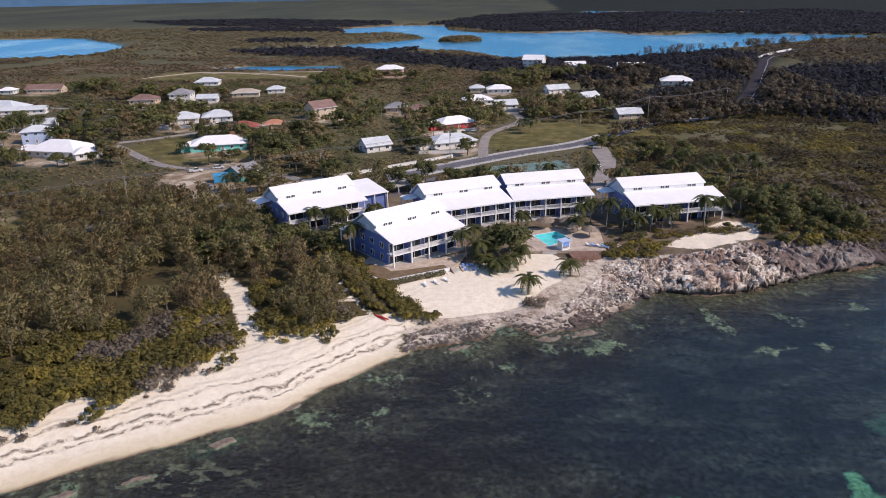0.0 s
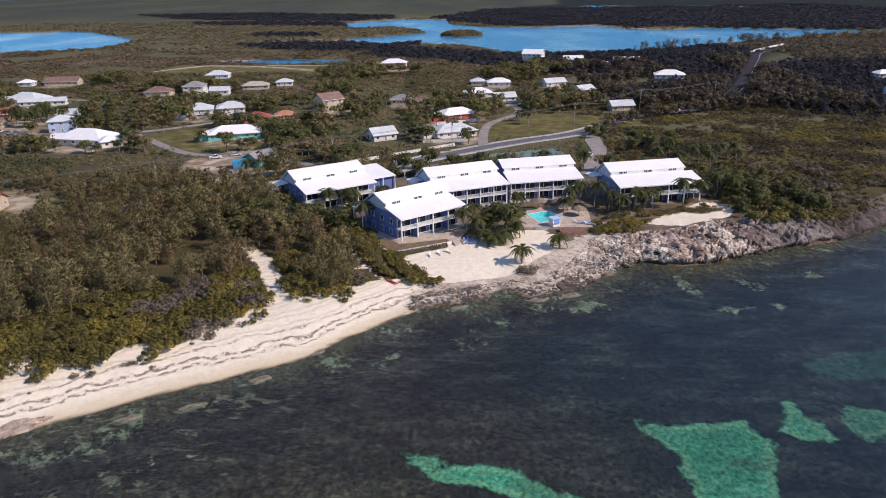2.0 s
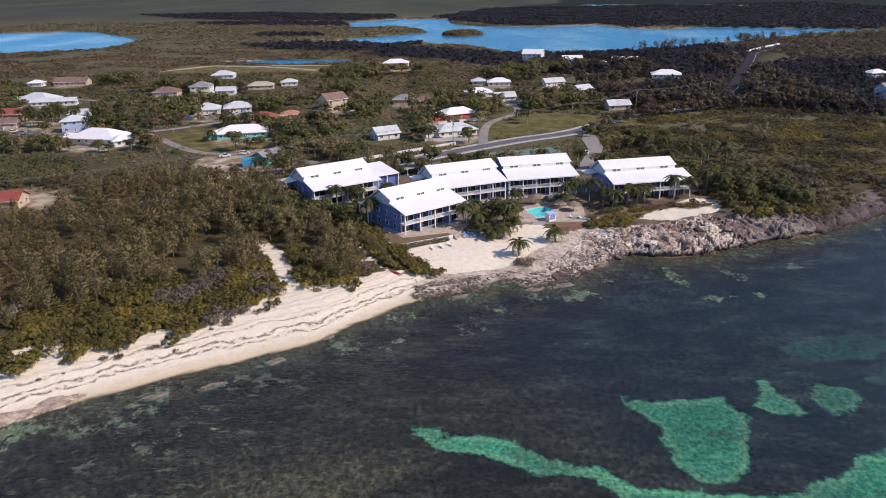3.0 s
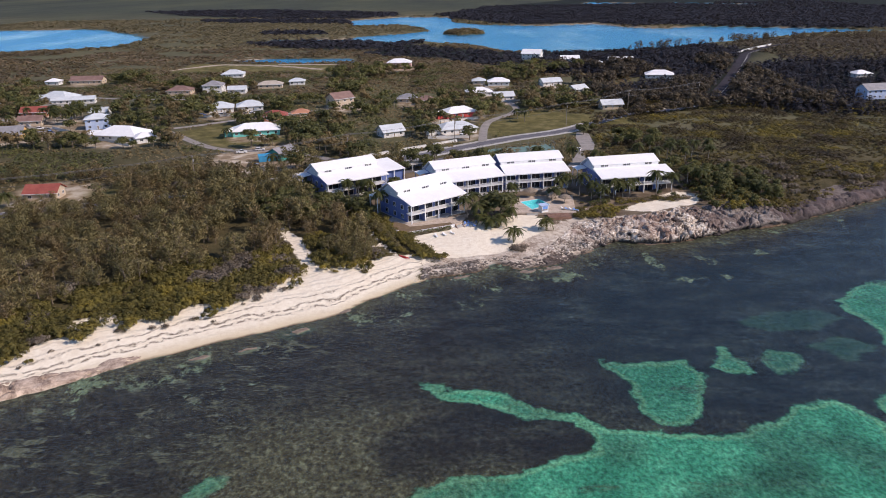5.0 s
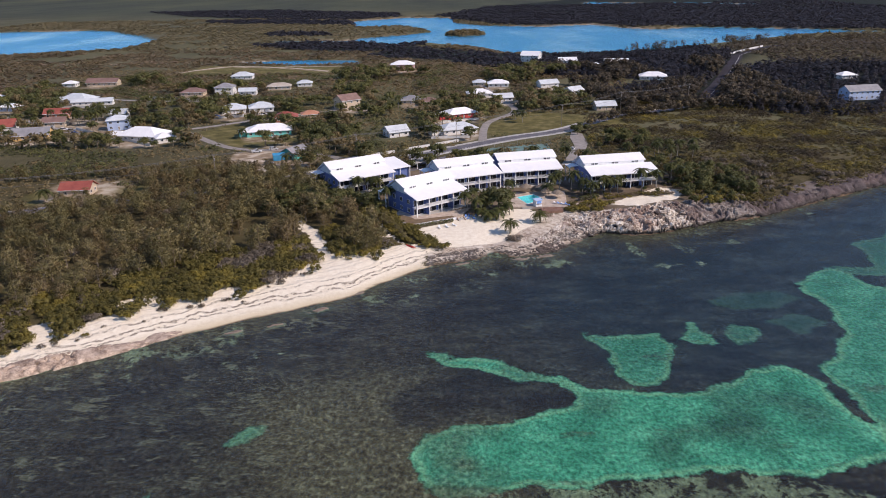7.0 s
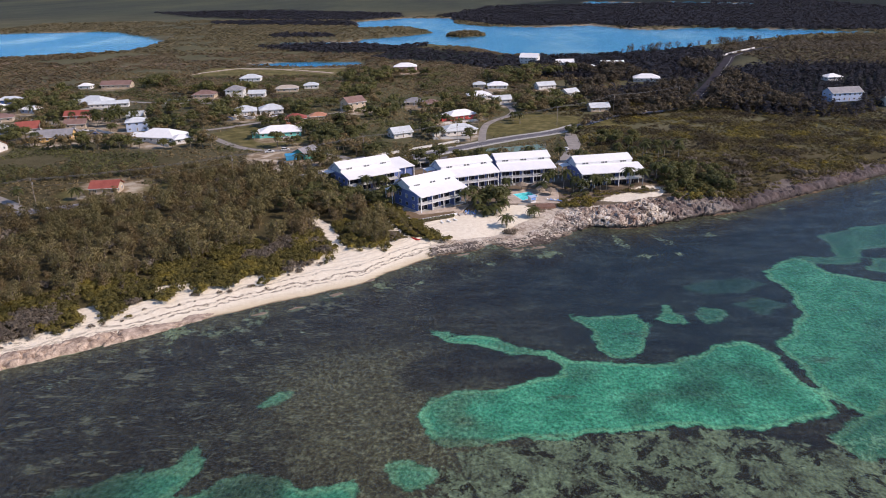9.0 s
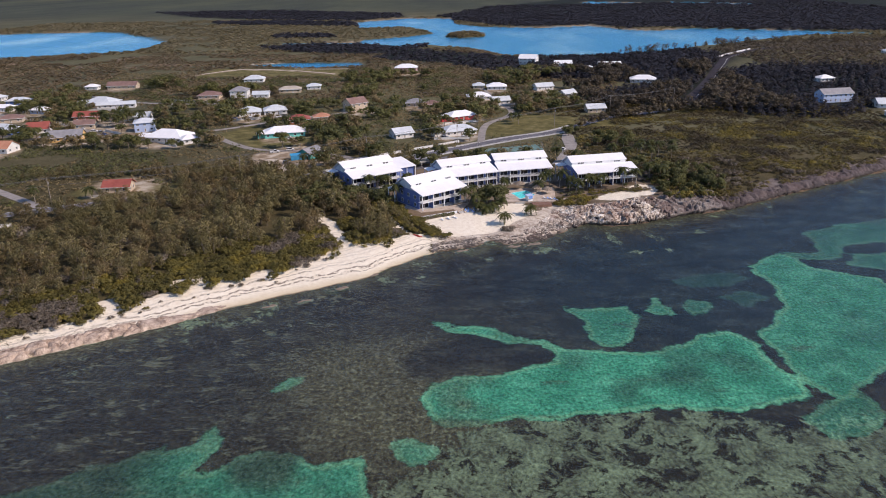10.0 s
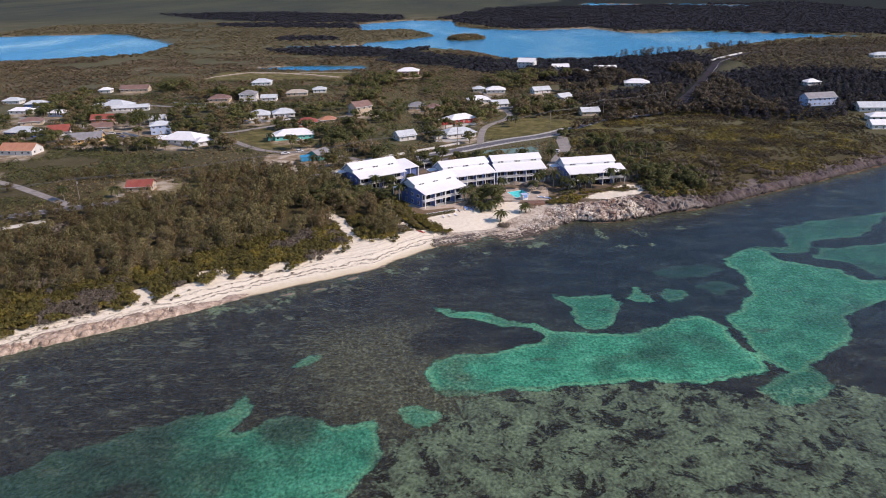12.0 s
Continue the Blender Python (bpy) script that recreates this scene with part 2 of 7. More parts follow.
def grain(x, y, size, octaves=1):
    """Smooth noise from -1 to 1 with features of that many metres."""
    total, amp, norm = 0.0, 1.0, 0.0
    for o in range(octaves):
        u, v = np.asarray(x, float) / size * 2**o + 31.7 * o, np.asarray(y, float) / size * 2**o + 17.3 * o
        i, j = np.floor(u).astype(int), np.floor(v).astype(int)
        a, b = u - i, v - j
        a, b, i, j = a * a * (3 - 2 * a), b * b * (3 - 2 * b), i % 256, j % 256
        n = (LATTICE[i, j] * (1 - a) + LATTICE[i + 1, j] * a) * (1 - b) + (LATTICE[i, j + 1] * (1 - a) + LATTICE[i + 1, j + 1] * a) * b
        total, norm, amp = total + amp * (2 * n - 1), norm + amp, amp * 0.5
    return total / norm


SHORE = [(-900, -420), (-127, 30), (-103, 45), (-85, 56), (-66, 70), (-50, 79), (-33, 88), (-23, 100), (-14, 108), (-9, 113), (3, 117), (9, 123), (15, 119), (21, 121), (28, 123),
         (33, 129), (39, 136), (46, 141), (55, 138), (66, 141), (84, 150), (104, 157), (130, 174), (160, 192), (215, 227), (300, 275), (900, 560), (4000, 1900)]
GREEN = [(-900, -395), (-133, 39), (-107, 55), (-90, 71), (-73, 84), (-59, 89), (-49, 104), (-37, 114), (-21, 121), (-6, 125)]


def along(line, x):
    return np.interp(x, [p[0] for p in line], [p[1] for p in line])


def inland(x, y):
    """Metres from the water's edge, positive on land."""
    wob = 1.3 * grain(x, y, 9, 2) * smooth(-16, 0, x) + 0.5 * grain(x, y, 6)
    return (y - along(SHORE, x)) * 0.86 + wob


def poly_gap(x, y, poly):
    """Signed metres to a polygon's edge, positive inside."""
    x, y = np.asarray(x, float), np.asarray(y, float)
    best, inside = np.full(x.shape, 1e9), np.zeros(x.shape, bool)
    for (ax, ay), (bx, by) in zip(poly, poly[1:] + poly[:1]):
        dx, dy = bx - ax, by - ay
        t = np.clip(((x - ax) * dx + (y - ay) * dy) / (dx * dx + dy * dy), 0, 1)
        best = np.minimum(best, np.hypot(x - ax - t * dx, y - ay - t * dy))
        if dy:
            inside ^= ((ay > y) != (by > y)) & (x < ax + (y - ay) * dx / dy)
    return np.where(inside, best, -best)


def line_gap(x, y, line):
    """Metres to a line of points."""
    x, y = np.asarray(x, float), np.asarray(y, float)
    best = np.full(x.shape, 1e9)
    for (ax, ay), (bx, by) in zip(line, line[1:]):
        dx, dy = bx - ax, by - ay
        t = np.clip(((x - ax) * dx + (y - ay) * dy) / (dx * dx + dy * dy), 0, 1)
        best = np.minimum(best, np.hypot(x - ax - t * dx, y - ay - t * dy))
    return best


LAKES = [
    [(-1500, 1220), (-823, 1225), (-678, 1234), (-614, 1202), (-524, 1088), (-444, 992), (-440, 934), (-447, 850), (-485, 815), (-540, 790), (-640, 765), (-1500, 720)],
    [(-151, 905), (-88, 835), (-48, 880), (20, 790), (48, 722), (103, 692), (160, 698), (210, 702), (250, 748), (325, 806), (430, 900), (560, 915), (480, 1000), (402, 1040), (350, 1069), (277, 1036), (254, 1070), (207, 1173), (116, 1140),
     (31, 1197), (-15, 1280), (-34, 1452), (-129, 1488), (-216, 1387), (-188, 1200), (-106, 1207), (-55, 1105), (-49, 1064), (-90, 1014), (-152, 965)],
    [(-240, 672), (-190, 686), (-118, 674), (-105, 642), (-150, 634), (-200, 650)],
    [(-290, 905), (-220, 925), (-145, 930), (-150, 890)],
    [(320, 2060), (366, 2140), (470, 2000), (460, 1920), (390, 1960)],
    [(550, 1920), (563, 2020), (710, 1850), (700, 1760)],
]
ISLET = (-2, 1010)


def lake_gap(x, y):
    g = np.full(np.shape(x), -1e9)
    for p in LAKES:
        g = np.maximum(g, poly_gap(x, y, p))
    g = g + 7 * grain(x, y, 40, 2)
    isle = 30 - np.hypot(np.asarray(x) - ISLET[0], (np.asarray(y) - ISLET[1]) * 0.8)
    return np.minimum(g, -isle)


def height(x, y):
    """The ground's height over the sea."""
    x, y = np.asarray(x, float), np.asarray(y, float)
    d = inland(x, y)
    rocky = np.maximum(smooth(-18, -6, x), 0.25 * smooth(-86, -104, x))
    cliff = smooth(28, 62, x)
    beach = 1.7 * smooth(0, 20, d) + 0.5 * smooth(14, 45, d) + 0.18 * smooth(7, 9, d)
    low = 0.7 * smooth(0, 2.5, d) + 1.1 * smooth(4, 22, d) + 0.5 * smooth(20, 40, d)
    high = 1.5 * smooth(0, 3, d) + 1.2 * smooth(3, 13, d)
    jag = (1.5 * (0.5 - np.abs(grain(x, y, 6.5, 3))) * (0.55 + 0.6 * cliff) + 0.45 * grain(x, y, 2.6, 2) - 0.25) * rocky * smooth(-2, 1.5, d) * (1 - smooth(9 + 7 * cliff, 17 + 8 * cliff, d))
    jag = jag * (1 - smooth(-6, 3, poly_gap(x, y, SAND)))
    land = beach * (1 - rocky) + rocky * (low * (1 - cliff) + high * cliff)
    land = land + 9 * np.exp(-(((x - 330) / 150) ** 2 + ((y - 640) / 120) ** 2)) + jag
    land = land - 2.2 * smooth(-0.2, 0.8, poly_gap(x, y, POOL))
    sea = -0.75 * smooth(0, -12, d) - 0.02
    z = np.where(d > 0, land, sea)
    wet = lake_gap(x, y)
    fade = smooth(-16, 3, wet) * (y > 500)
    return z * (1 - fade) - 0.35 * fade


POOL = [(22, 164.5), (28.4, 170), (25.2, 176.2), (18.8, 173)]
SAND = [(-17, 139), (-10, 127), (-4, 125), (9, 129), (13, 132), (18, 140), (24, 146), (27, 153), (22, 160), (17, 160), (8, 155), (-1, 153), (-3, 149)]
RESORT = [(-34, 150), (-20, 139), (-8, 123), (30, 122), (60, 140), (100, 165), (92, 200), (72, 214), (40, 216), (10, 214), (-25, 216), (-64, 202), (-57, 172)]
SIDE_TRACK = [(-31, 150), (-27, 139), (-21.5, 128), (-17.5, 121)]
TRACK = [(-58, 146), (-52, 138), (-46, 126), (-45, 119), (-40, 110)]
LAWNS = [
    [(-148, 302), (-134, 327), (-84, 290), (-84, 270), (-117, 267)],
    [(8, 300), (13, 318), (40, 353), (64, 341), (86, 334), (89, 306), (66, 307), (56, 306), (14, 284)],
    [(-255, 560), (-120, 556), (-112, 612), (-255, 628)],
    [(-170, 168), (-128, 178), (-130, 196), (-172, 190)],
]
DIRT = [(-104, 257), (-112, 248), (-100, 222), (-89, 211), (-72, 225), (-66, 240), (-84, 252)]
MAIN_ROAD = [(-330, 80), (-250, 118), (-171, 157), (-110, 184), (-75, 205), (-44, 226), (-26, 240), (0, 262), (25, 281), (53, 298), (90, 338), (119, 352), (138, 369), (149, 385), (163, 412), (180, 447), (198, 487), (219, 535), (236, 572), (246, 595), (262, 613), (285, 636), (330, 670)]
LANES = [
    [(-171, 157), (-210, 186), (-228, 198), (-300, 240)],
    [(-330, 380), (-259, 339), (-226, 310), (-196, 294), (-154, 314), (-133, 331), (-108, 351), (-60, 380)],
    [(-160, 310), (-149, 298), (-116, 263), (-86, 256), (-66, 245), (-44, 226)],
    [(-300, 452), (-250, 424), (-200, 412), (-150, 420)],
    [(8, 271), (12, 320), (30, 360), (20, 420), (10, 480)],
]
FIELD_TRACK = [(-262, 572), (-250, 592), (-226, 618), (-175, 606), (-124, 573)]
FIELD_EDGE = [(-172, 616), (-150, 613), (-98, 609)]
DRIVE = [(41, 221), (46, 221), (53, 236), (59, 262), (60, 286), (55, 291), (52.5, 278), (52, 258), (47, 240)]

# ---- ground ----
SEA_SAND = [
    [(-12.7, 63.6), (-4.1, 57.9), (6.2, 57.4), (12.7, 51.7), (20.8, 49.1), (24.9, 44.4), (37.9, 43.7), (49, 43.6), (56.3, 47.7), (61, 53.2), (69.5, 54.2), (74.3, 48.7), (73.8, 40.1), (76, 31.2), (77.7, 24.7), (75.3, 21.4), (66.3, 19.7),
     (58.3, 16.5), (46.3, 18.7), (27.6, 16), (10.7, 13.5), (-3.2, 10.7), (-7.5, 13), (-9.7, 22.1), (-8.8, 28.5), (-3.6, 30.9), (7.1, 32.4), (16.5, 36.5), (22.3, 39.4), (22.7, 43.8), (19, 47.3), (10.9, 48.6), (6.1, 52.5), (-4, 53.4), (-9.3, 60)],
    [(27.5, 70), (33, 67.5), (45.7, 69.5), (48, 63), (44, 53), (40, 46), (35.5, 46), (32.5, 50), (32, 60)],
    [(50.6, 67.1), (55.1, 75.8), (58.4, 65.4), (56.8, 63.7)],
    [(61.9, 70.4), (64.8, 74.7), (71, 72.4), (67.8, 66.1), (62, 63.7)],
    [(91, 100), (96.4, 104.1), (104, 111.4), (108.4, 106.7), (109.7, 97.4), (119.4, 93.1), (127, 88.9), (129.2, 78.4), (150, 84), (240, 140), (240, 40), (150, 60), (129, 66), (112, 54), (109, 45), (102, 36.7), (90.6, 27.6),
     (85, 18), (82.5, 21.9), (79.8, 27.6), (77.5, 36.8), (78, 43.4), (76, 54.2), (82.3, 57.9), (90.1, 70), (93.1, 83.6), (90.9, 93.5)],
    [(105.5, 112.6), (118.5, 109.4), (120.1, 118.3), (120.9, 131.1), (135, 138), (175, 150), (150, 122), (128.3, 118.1), (124.1, 106), (115.1, 104), (108, 107)],
    [(-110, -26), (-95.2, -19), (-89.5, -11.3), (-78.8, -7.1), (-74.7, -1.7), (-68.5, -0.6), (-63.5, 4), (-62.1, 5.9), (-61.6, 2.4), (-53.8, 3.3), (-55.3, 8.4), (-54.7, 12.2), (-51.6, 7.6), (-50.4, 3.3), (-54.2, -3.9), (-50.3, -3.8),
     (-46.3, 0.6), (-40.1, 2.2), (-34.6, 1.3), (-30.1, -1.6), (-23.8, -0.5), (-20.5, -0.5), (-19.4, -6.9), (-17.9, -11.9), (-19.3, -15.7), (-25, -27), (-30, -60), (-130, -70)],
    [(-45.8, 24.4), (-44.4, 28), (-41.9, 31), (-40.2, 30.4), (-41, 26.5)],
    [(-14.7, 5.3), (-11.2, 6.5), (-6.3, 3), (-7.5, -1.5), (-11.3, -2.2), (-14, 0)],
    [(72, 14), (82, 22), (90, 27), (90, 16), (82, 8), (75, 8)],
    [(122.9, 100.9), (132, 95.4), (137, 82), (185, 100), (185, 122), (138.5, 110), (128.5, 109.2)],
    [(64, 88), (72, 93), (84, 95), (88, 90), (78, 84), (68, 83)],
    [(74, 76), (82, 80), (88, 76), (80, 70)],
    [(30, 120), (36, 122), (38, 119), (33, 117)],
    [(43, 131), (50, 133), (52, 129), (46, 127)],
    [(-44, 81), (-36, 84.5), (-34, 82.5), (-42, 79)],
    [(-4, 112), (6, 114), (12, 117), (18, 114), (8, 110), (-2, 108)],
]
WEED_LENS = [(-16.5, 40.6), (-10.5, 47.5), (4.4, 52.5), (17.4, 48), (23, 43.5), (21.5, 39.7), (11.8, 35.2), (-3.6, 31.8), (-12.7, 30.9)]
RUBBLE = [(-19, -16), (-13, -4), (-5.5, -2), (-3, 9), (10.7, 13), (27, 15), (39, 16), (50, 16), (66, 13.5), (78, 11), (92, 14), (110, 8), (160, -60), (120, -140), (-60, -140), (-22, -40)]
# woods whose leaves and ground carry painted cloud shadow
SHADED_WOODS = [
    [(-60, 1520), (-16, 1362), (40, 1214), (120, 1150), (215, 1185), (262, 1082), (350, 1082), (600, 930), (1500, 620), (4900, 1500), (4900, 4900), (450, 4000), (300, 2300), (60, 1900)],
    [(-848, 1946), (-589, 1976), (-156, 1656), (-135, 1500), (-230, 1400), (-454, 1513), (-648, 1657)],
    [(95, 385), (140, 372), (150, 366), (176, 342), (212, 326), (262, 350), (330, 420), (400, 500), (330, 535), (262, 545), (225, 530), (140, 470), (100, 430)],
    [(60, 520), (140, 490), (220, 520), (250, 600), (240, 700), (160, 684), (60, 690), (-20, 760), (-70, 820), (-110, 700), (-20, 640)],
    [(-525, 1450), (-342, 1430), (-200, 1340), (-200, 1240), (-308, 1286), (-493, 1361)],
    [(-300, 1060), (-264, 1082), (-200, 1040), (-200, 1000), (-290, 1000)],
    [(-264, 850), (-240, 885), (-150, 880), (-100, 830), (-50, 860), (-64, 760), (-120, 745), (-219, 790)],
]
LIT_HILL = [(262, 600), (270, 548), (330, 530), (480, 530), (620, 700), (520, 860), (366, 790), (285, 720), (250, 660)]


HOMES = [(-171, 289, 15), (-233, 292, 13), (-286, 316, 14), (-258, 264, 13), (-252, 214, 10), (-151, 184, 11), (-270, 414, 15), (-293, 500, 13), (-198, 440, 11), (-335, 396, 11), (-106, 297, 12), (-138, 368, 14), (-100, 340, 13), (-76, 376, 10), (-168, 441, 13), (-56, 570, 12), (-30, 388, 11), (-4, 341, 13), (-5, 296, 13), (9, 416, 10), (-197, 317, 9), (60, 456, 9)]
YARDS = [(-230, 335, 15), (-255, 345, 13), (-215, 290, 9), (-300, 330, 14), (-280, 400, 12), (-310, 370, 13), (-120, 352, 10), (-190, 300, 14), (-215, 318, 12), (-245, 300, 14), (-140, 352, 12), (-90, 262, 8), (-262, 405, 16), (-240, 350, 10), (-8, 326, 12), (-4, 286, 10), (24, 388, 9), (-70, 366, 8), (110, 356, 10), (-275, 335, 12), (-170, 432, 9), (-155, 192, 12), (20, 452, 9)]


def axis_steps(parts):
    out = []
    for a, b, s in parts:
        out += list(np.linspace(a, b, max(1, round((b - a) / s)), endpoint=False))
    return np.array(out + [parts[-1][1]])


gx = axis_steps([(-5000, -1600, 200), (-1600, -700, 30), (-700, -300, 10), (-300, -135, 4), (-135, -20, 1.7), (-20, 112, 1.2), (112, 300, 3.5), (300, 700, 10), (700, 1600, 30), (1600, 5000, 200)])
gy = axis_steps([(-1200, -200, 100), (-200, -40, 8), (-40, 60, 1.3), (60, 180, 1.2), (180, 320, 3), (320, 720, 6), (720, 1600, 11), (1600, 2400, 40), (2400, 5000, 130)])
GX, GY = np.meshgrid(gx, gy)
fx, fy = GX.ravel(), GY.ravel()
fz = height(fx, fy)
fz = fz - 2.2 * smooth(-0.8, 0.6, poly_gap(fx, fy, POOL))
far_off = np.hypot(fx, fy)
fz = fz + 16 * smooth(3000, 4900, far_off) * (fy > 0)
nx_, ny_ = len(gx), len(gy)
idx = np.arange(nx_ * ny_).reshape(ny_, nx_)
gq = np.stack([idx[:-1, :-1], idx[:-1, 1:], idx[1:, 1:], idx[1:, :-1]], -1).reshape(-1, 4)


def ground_material():
    m, n, l, p = nodes_of("ground")
    geo = n.new("ShaderNodeNewGeometry")
    pos = geo.outputs["Position"]
    n_fine = noise_node(n, l, pos, 1.6, 5, 0.65)
    n_mid = noise_node(n, l, pos, 0.16, 5, 0.6)
    n_big = noise_node(n, l, pos, 0.012, 5, 0.6)
    n_grit = noise_node(n, l, pos, 0.55, 6, 0.75)
    # leaf litter and low growth between the bushes
    lit = ramp_node(n, [(0.3, (0.046, 0.041, 0.020)), (0.5, (0.080, 0.067, 0.033)), (0.72, (0.135, 0.106, 0.06))])
    l.new(math_node(n, l, "ADD", math_node(n, l, "MULTIPLY", n_fine.outputs[0], 0.5), math_node(n, l, "MULTIPLY", n_mid.outputs[0], 0.5)), lit.inputs[0])
    # far marsh
    marsh = ramp_node(n, [(0.32, (0.075, 0.073, 0.04)), (0.5, (0.115, 0.108, 0.058)), (0.7, (0.175, 0.148, 0.09))])
    l.new(math_node(n, l, "ADD", math_node(n, l, "MULTIPLY", n_big.outputs[0], 0.7), math_node(n, l, "MULTIPLY", n_mid.outputs[0], 0.3)), marsh.inputs[0])
    wide = n.new("ShaderNodeMapping")
    wide.inputs["Scale"].default_value = (1.0, 0.3, 1.0)
    l.new(pos, wide.inputs["Vector"])
    n_vast = noise_node(n, l, wide.outputs[0], 0.0045, 5, 0.62)
    belts = mix_node(n, l, range_node(n, l, n_vast.outputs[0], 0.46, 0.62, 0.0, 0.4), marsh.outputs[0], (0.05, 0.055, 0.042))
    far_green = ramp_node(n, [(0.38, (0.032, 0.040, 0.036)), (0.52, (0.050, 0.060, 0.043)), (0.64, (0.076, 0.082, 0.052))])
    l.new(n_vast.outputs[0], far_green.inputs[0])
    belts = mix_node(n, l, attr_node(n, "distant"), belts, far_green.outputs[0])
    col = mix_node(n, l, attr_node(n, "far"), lit.outputs[0], belts)
    # ground under the shadowed woods, darkened by colour in place of cloud shadow
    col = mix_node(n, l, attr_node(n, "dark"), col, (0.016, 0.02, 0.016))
    lawn = ramp_node(n, [(0.36, (0.085, 0.078, 0.03)), (0.52, (0.135, 0.118, 0.046)), (0.66, (0.20, 0.168, 0.075))])
    l.new(n_mid.outputs[0], lawn.inputs[0])
    col = mix_node(n, l, attr_node(n, "lawn"), col, lawn.outputs[0])
    soil = ramp_node(n, [(0.3, (0.10, 0.075, 0.05)), (0.7, (0.24, 0.19, 0.14))])
    l.new(n_mid.outputs[0], soil.inputs[0])
    col = mix_node(n, l, attr_node(n, "garden"), col, soil.outputs[0])
    dirt = ramp_node(n, [(0.34, (0.19, 0.135, 0.085)), (0.5, (0.31, 0.24, 0.165)), (0.62, (0.52, 0.45, 0.36))])
    l.new(n_mid.outputs[0], dirt.inputs[0])
    col = mix_node(n, l, attr_node(n, "dirt"), col, dirt.outputs[0])
    # coral sand, with dark lines of dry weed along the tide marks
    sand = ramp_node(n, [(0.3, (0.69, 0.60, 0.47)), (0.55, (0.81, 0.735, 0.60)), (0.75, (0.86, 0.80, 0.69))])
    l.new(n_grit.outputs[0], sand.inputs[0])
    weed_d = math_node(n, l, "ADD", attr_node(n, "inland"), range_node(n, l, n_mid.outputs[0], 0.3, 0.7, -1.3, 1.3))
    weed = math_node(n, l, "SUBTRACT", 1.0, math_node(n, l, "MULTIPLY", math_node(n, l, "ABSOLUTE", math_node(n, l, "SUBTRACT", math_node(n, l, "PINGPONG", weed_d, 2.6), 1.7)), 1.5), True)
    weed = math_node(n, l, "MULTIPLY", weed, range_node(n, l, n_grit.outputs[0], 0.42, 0.52))
    weed = math_node(n, l, "MULTIPLY", weed, attr_node(n, "tidal"))
    scol = mix_node(n, l, weed, sand.outputs[0], (0.135, 0.10, 0.07))
    wetness = math_node(n, l, "MULTIPLY", range_node(n, l, attr_node(n, "inland"), 0.3, 6.0, 1.0, 0.0), 0.9)
    scol = mix_node(n, l, wetness, scol, (0.61, 0.49, 0.30))
    edge = math_node(n, l, "ADD", attr_node(n, "sand"), range_node(n, l, n_grit.outputs[0], 0.25, 0.75, -0.35, 0.35))
    col = mix_node(n, l, range_node(n, l, edge, 0.42, 0.58), col, scol)
    # ironshore: pale weathered coral rock, pitted dark
    rock = ramp_node(n, [(0.30, (0.10, 0.075, 0.06)), (0.42, (0.30, 0.235, 0.185)), (0.52, (0.52, 0.45, 0.37)), (0.68, (0.74, 0.68, 0.59))])
    l.new(math_node(n, l, "ADD", math_node(n, l, "MULTIPLY", n_grit.outputs[0], 0.65), math_node(n, l, "MULTIPLY", n_mid.outputs[0], 0.35)), rock.inputs[0])
    redge = math_node(n, l, "ADD", attr_node(n, "rock"), range_node(n, l, n_grit.outputs[0], 0.25, 0.75, -0.4, 0.4))
    rcol = mix_node(n, l, math_node(n, l, "MULTIPLY", range_node(n, l, attr_node(n, "inland"), 0.2, 2.6, 1.0, 0.0), 0.7), rock.outputs[0], (0.055, 0.045, 0.035))
    axes = n.new("ShaderNodeSeparateXYZ")
    l.new(pos, axes.inputs[0])
    east = math_node(n, l, "ADD", axes.outputs["X"], range_node(n, l, n_mid.outputs[0], 0.3, 0.7, -10, 10))
    rcol = mix_node(n, l, range_node(n, l, east, 62, 84, 0.0, 0.8), rcol, (0.075, 0.060, 0.062))
    col = mix_node(n, l, range_node(n, l, redge, 0.42, 0.58), col, rcol)
    # sea floor: dark weed beds, brown reef, rubble and bare sand
    turned = n.new("ShaderNodeMapping")
    turned.inputs["Rotation"].default_value = (0, 0, radians(-32))
    turned.inputs["Scale"].default_value = (0.4, 1.0, 1.0)
    l.new(pos, turned.inputs["Vector"])
    s_mid = noise_node(n, l, pos, 0.11, 6, 0.66)
    s_long = noise_node(n, l, turned.outputs[0], 0.16, 6, 0.72)
    drawn = n.new("ShaderNodeMapping")
    drawn.inputs["Scale"].default_value = (1.0, 0.78, 1.0)
    l.new(pos, drawn.inputs["Vector"])
    s_fine = noise_node(n, l, drawn.outputs[0], 0.9, 7, 0.80)
    # short pale dashes of bare rubble lying along the shore
    dash_map = n.new("ShaderNodeMapping")
    dash_map.inputs["Rotation"].default_value = (0, 0, radians(-30))
    dash_map.inputs["Scale"].default_value = (0.42, 1.0, 1.0)
    l.new(pos, dash_map.inputs["Vector"])
    dash_n = noise_node(n, l, dash_map.outputs[0], 0.5, 5, 0.68, 0.3)
    dash = math_node(n, l, "MULTIPLY", range_node(n, l, math_node(n, l, "ADD", math_node(n, l, "MULTIPLY", dash_n.outputs[0], 0.7), math_node(n, l, "MULTIPLY", s_mid.outputs[0], 0.3)), 0.555, 0.58), attr_node(n, "dashes"))
    bed = ramp_node(n, [(0.36, (0.026, 0.014, 0.015)), (0.49, (0.046, 0.027, 0.027)), (0.56, (0.078, 0.052, 0.045)), (0.66, (0.19, 0.145, 0.11))])
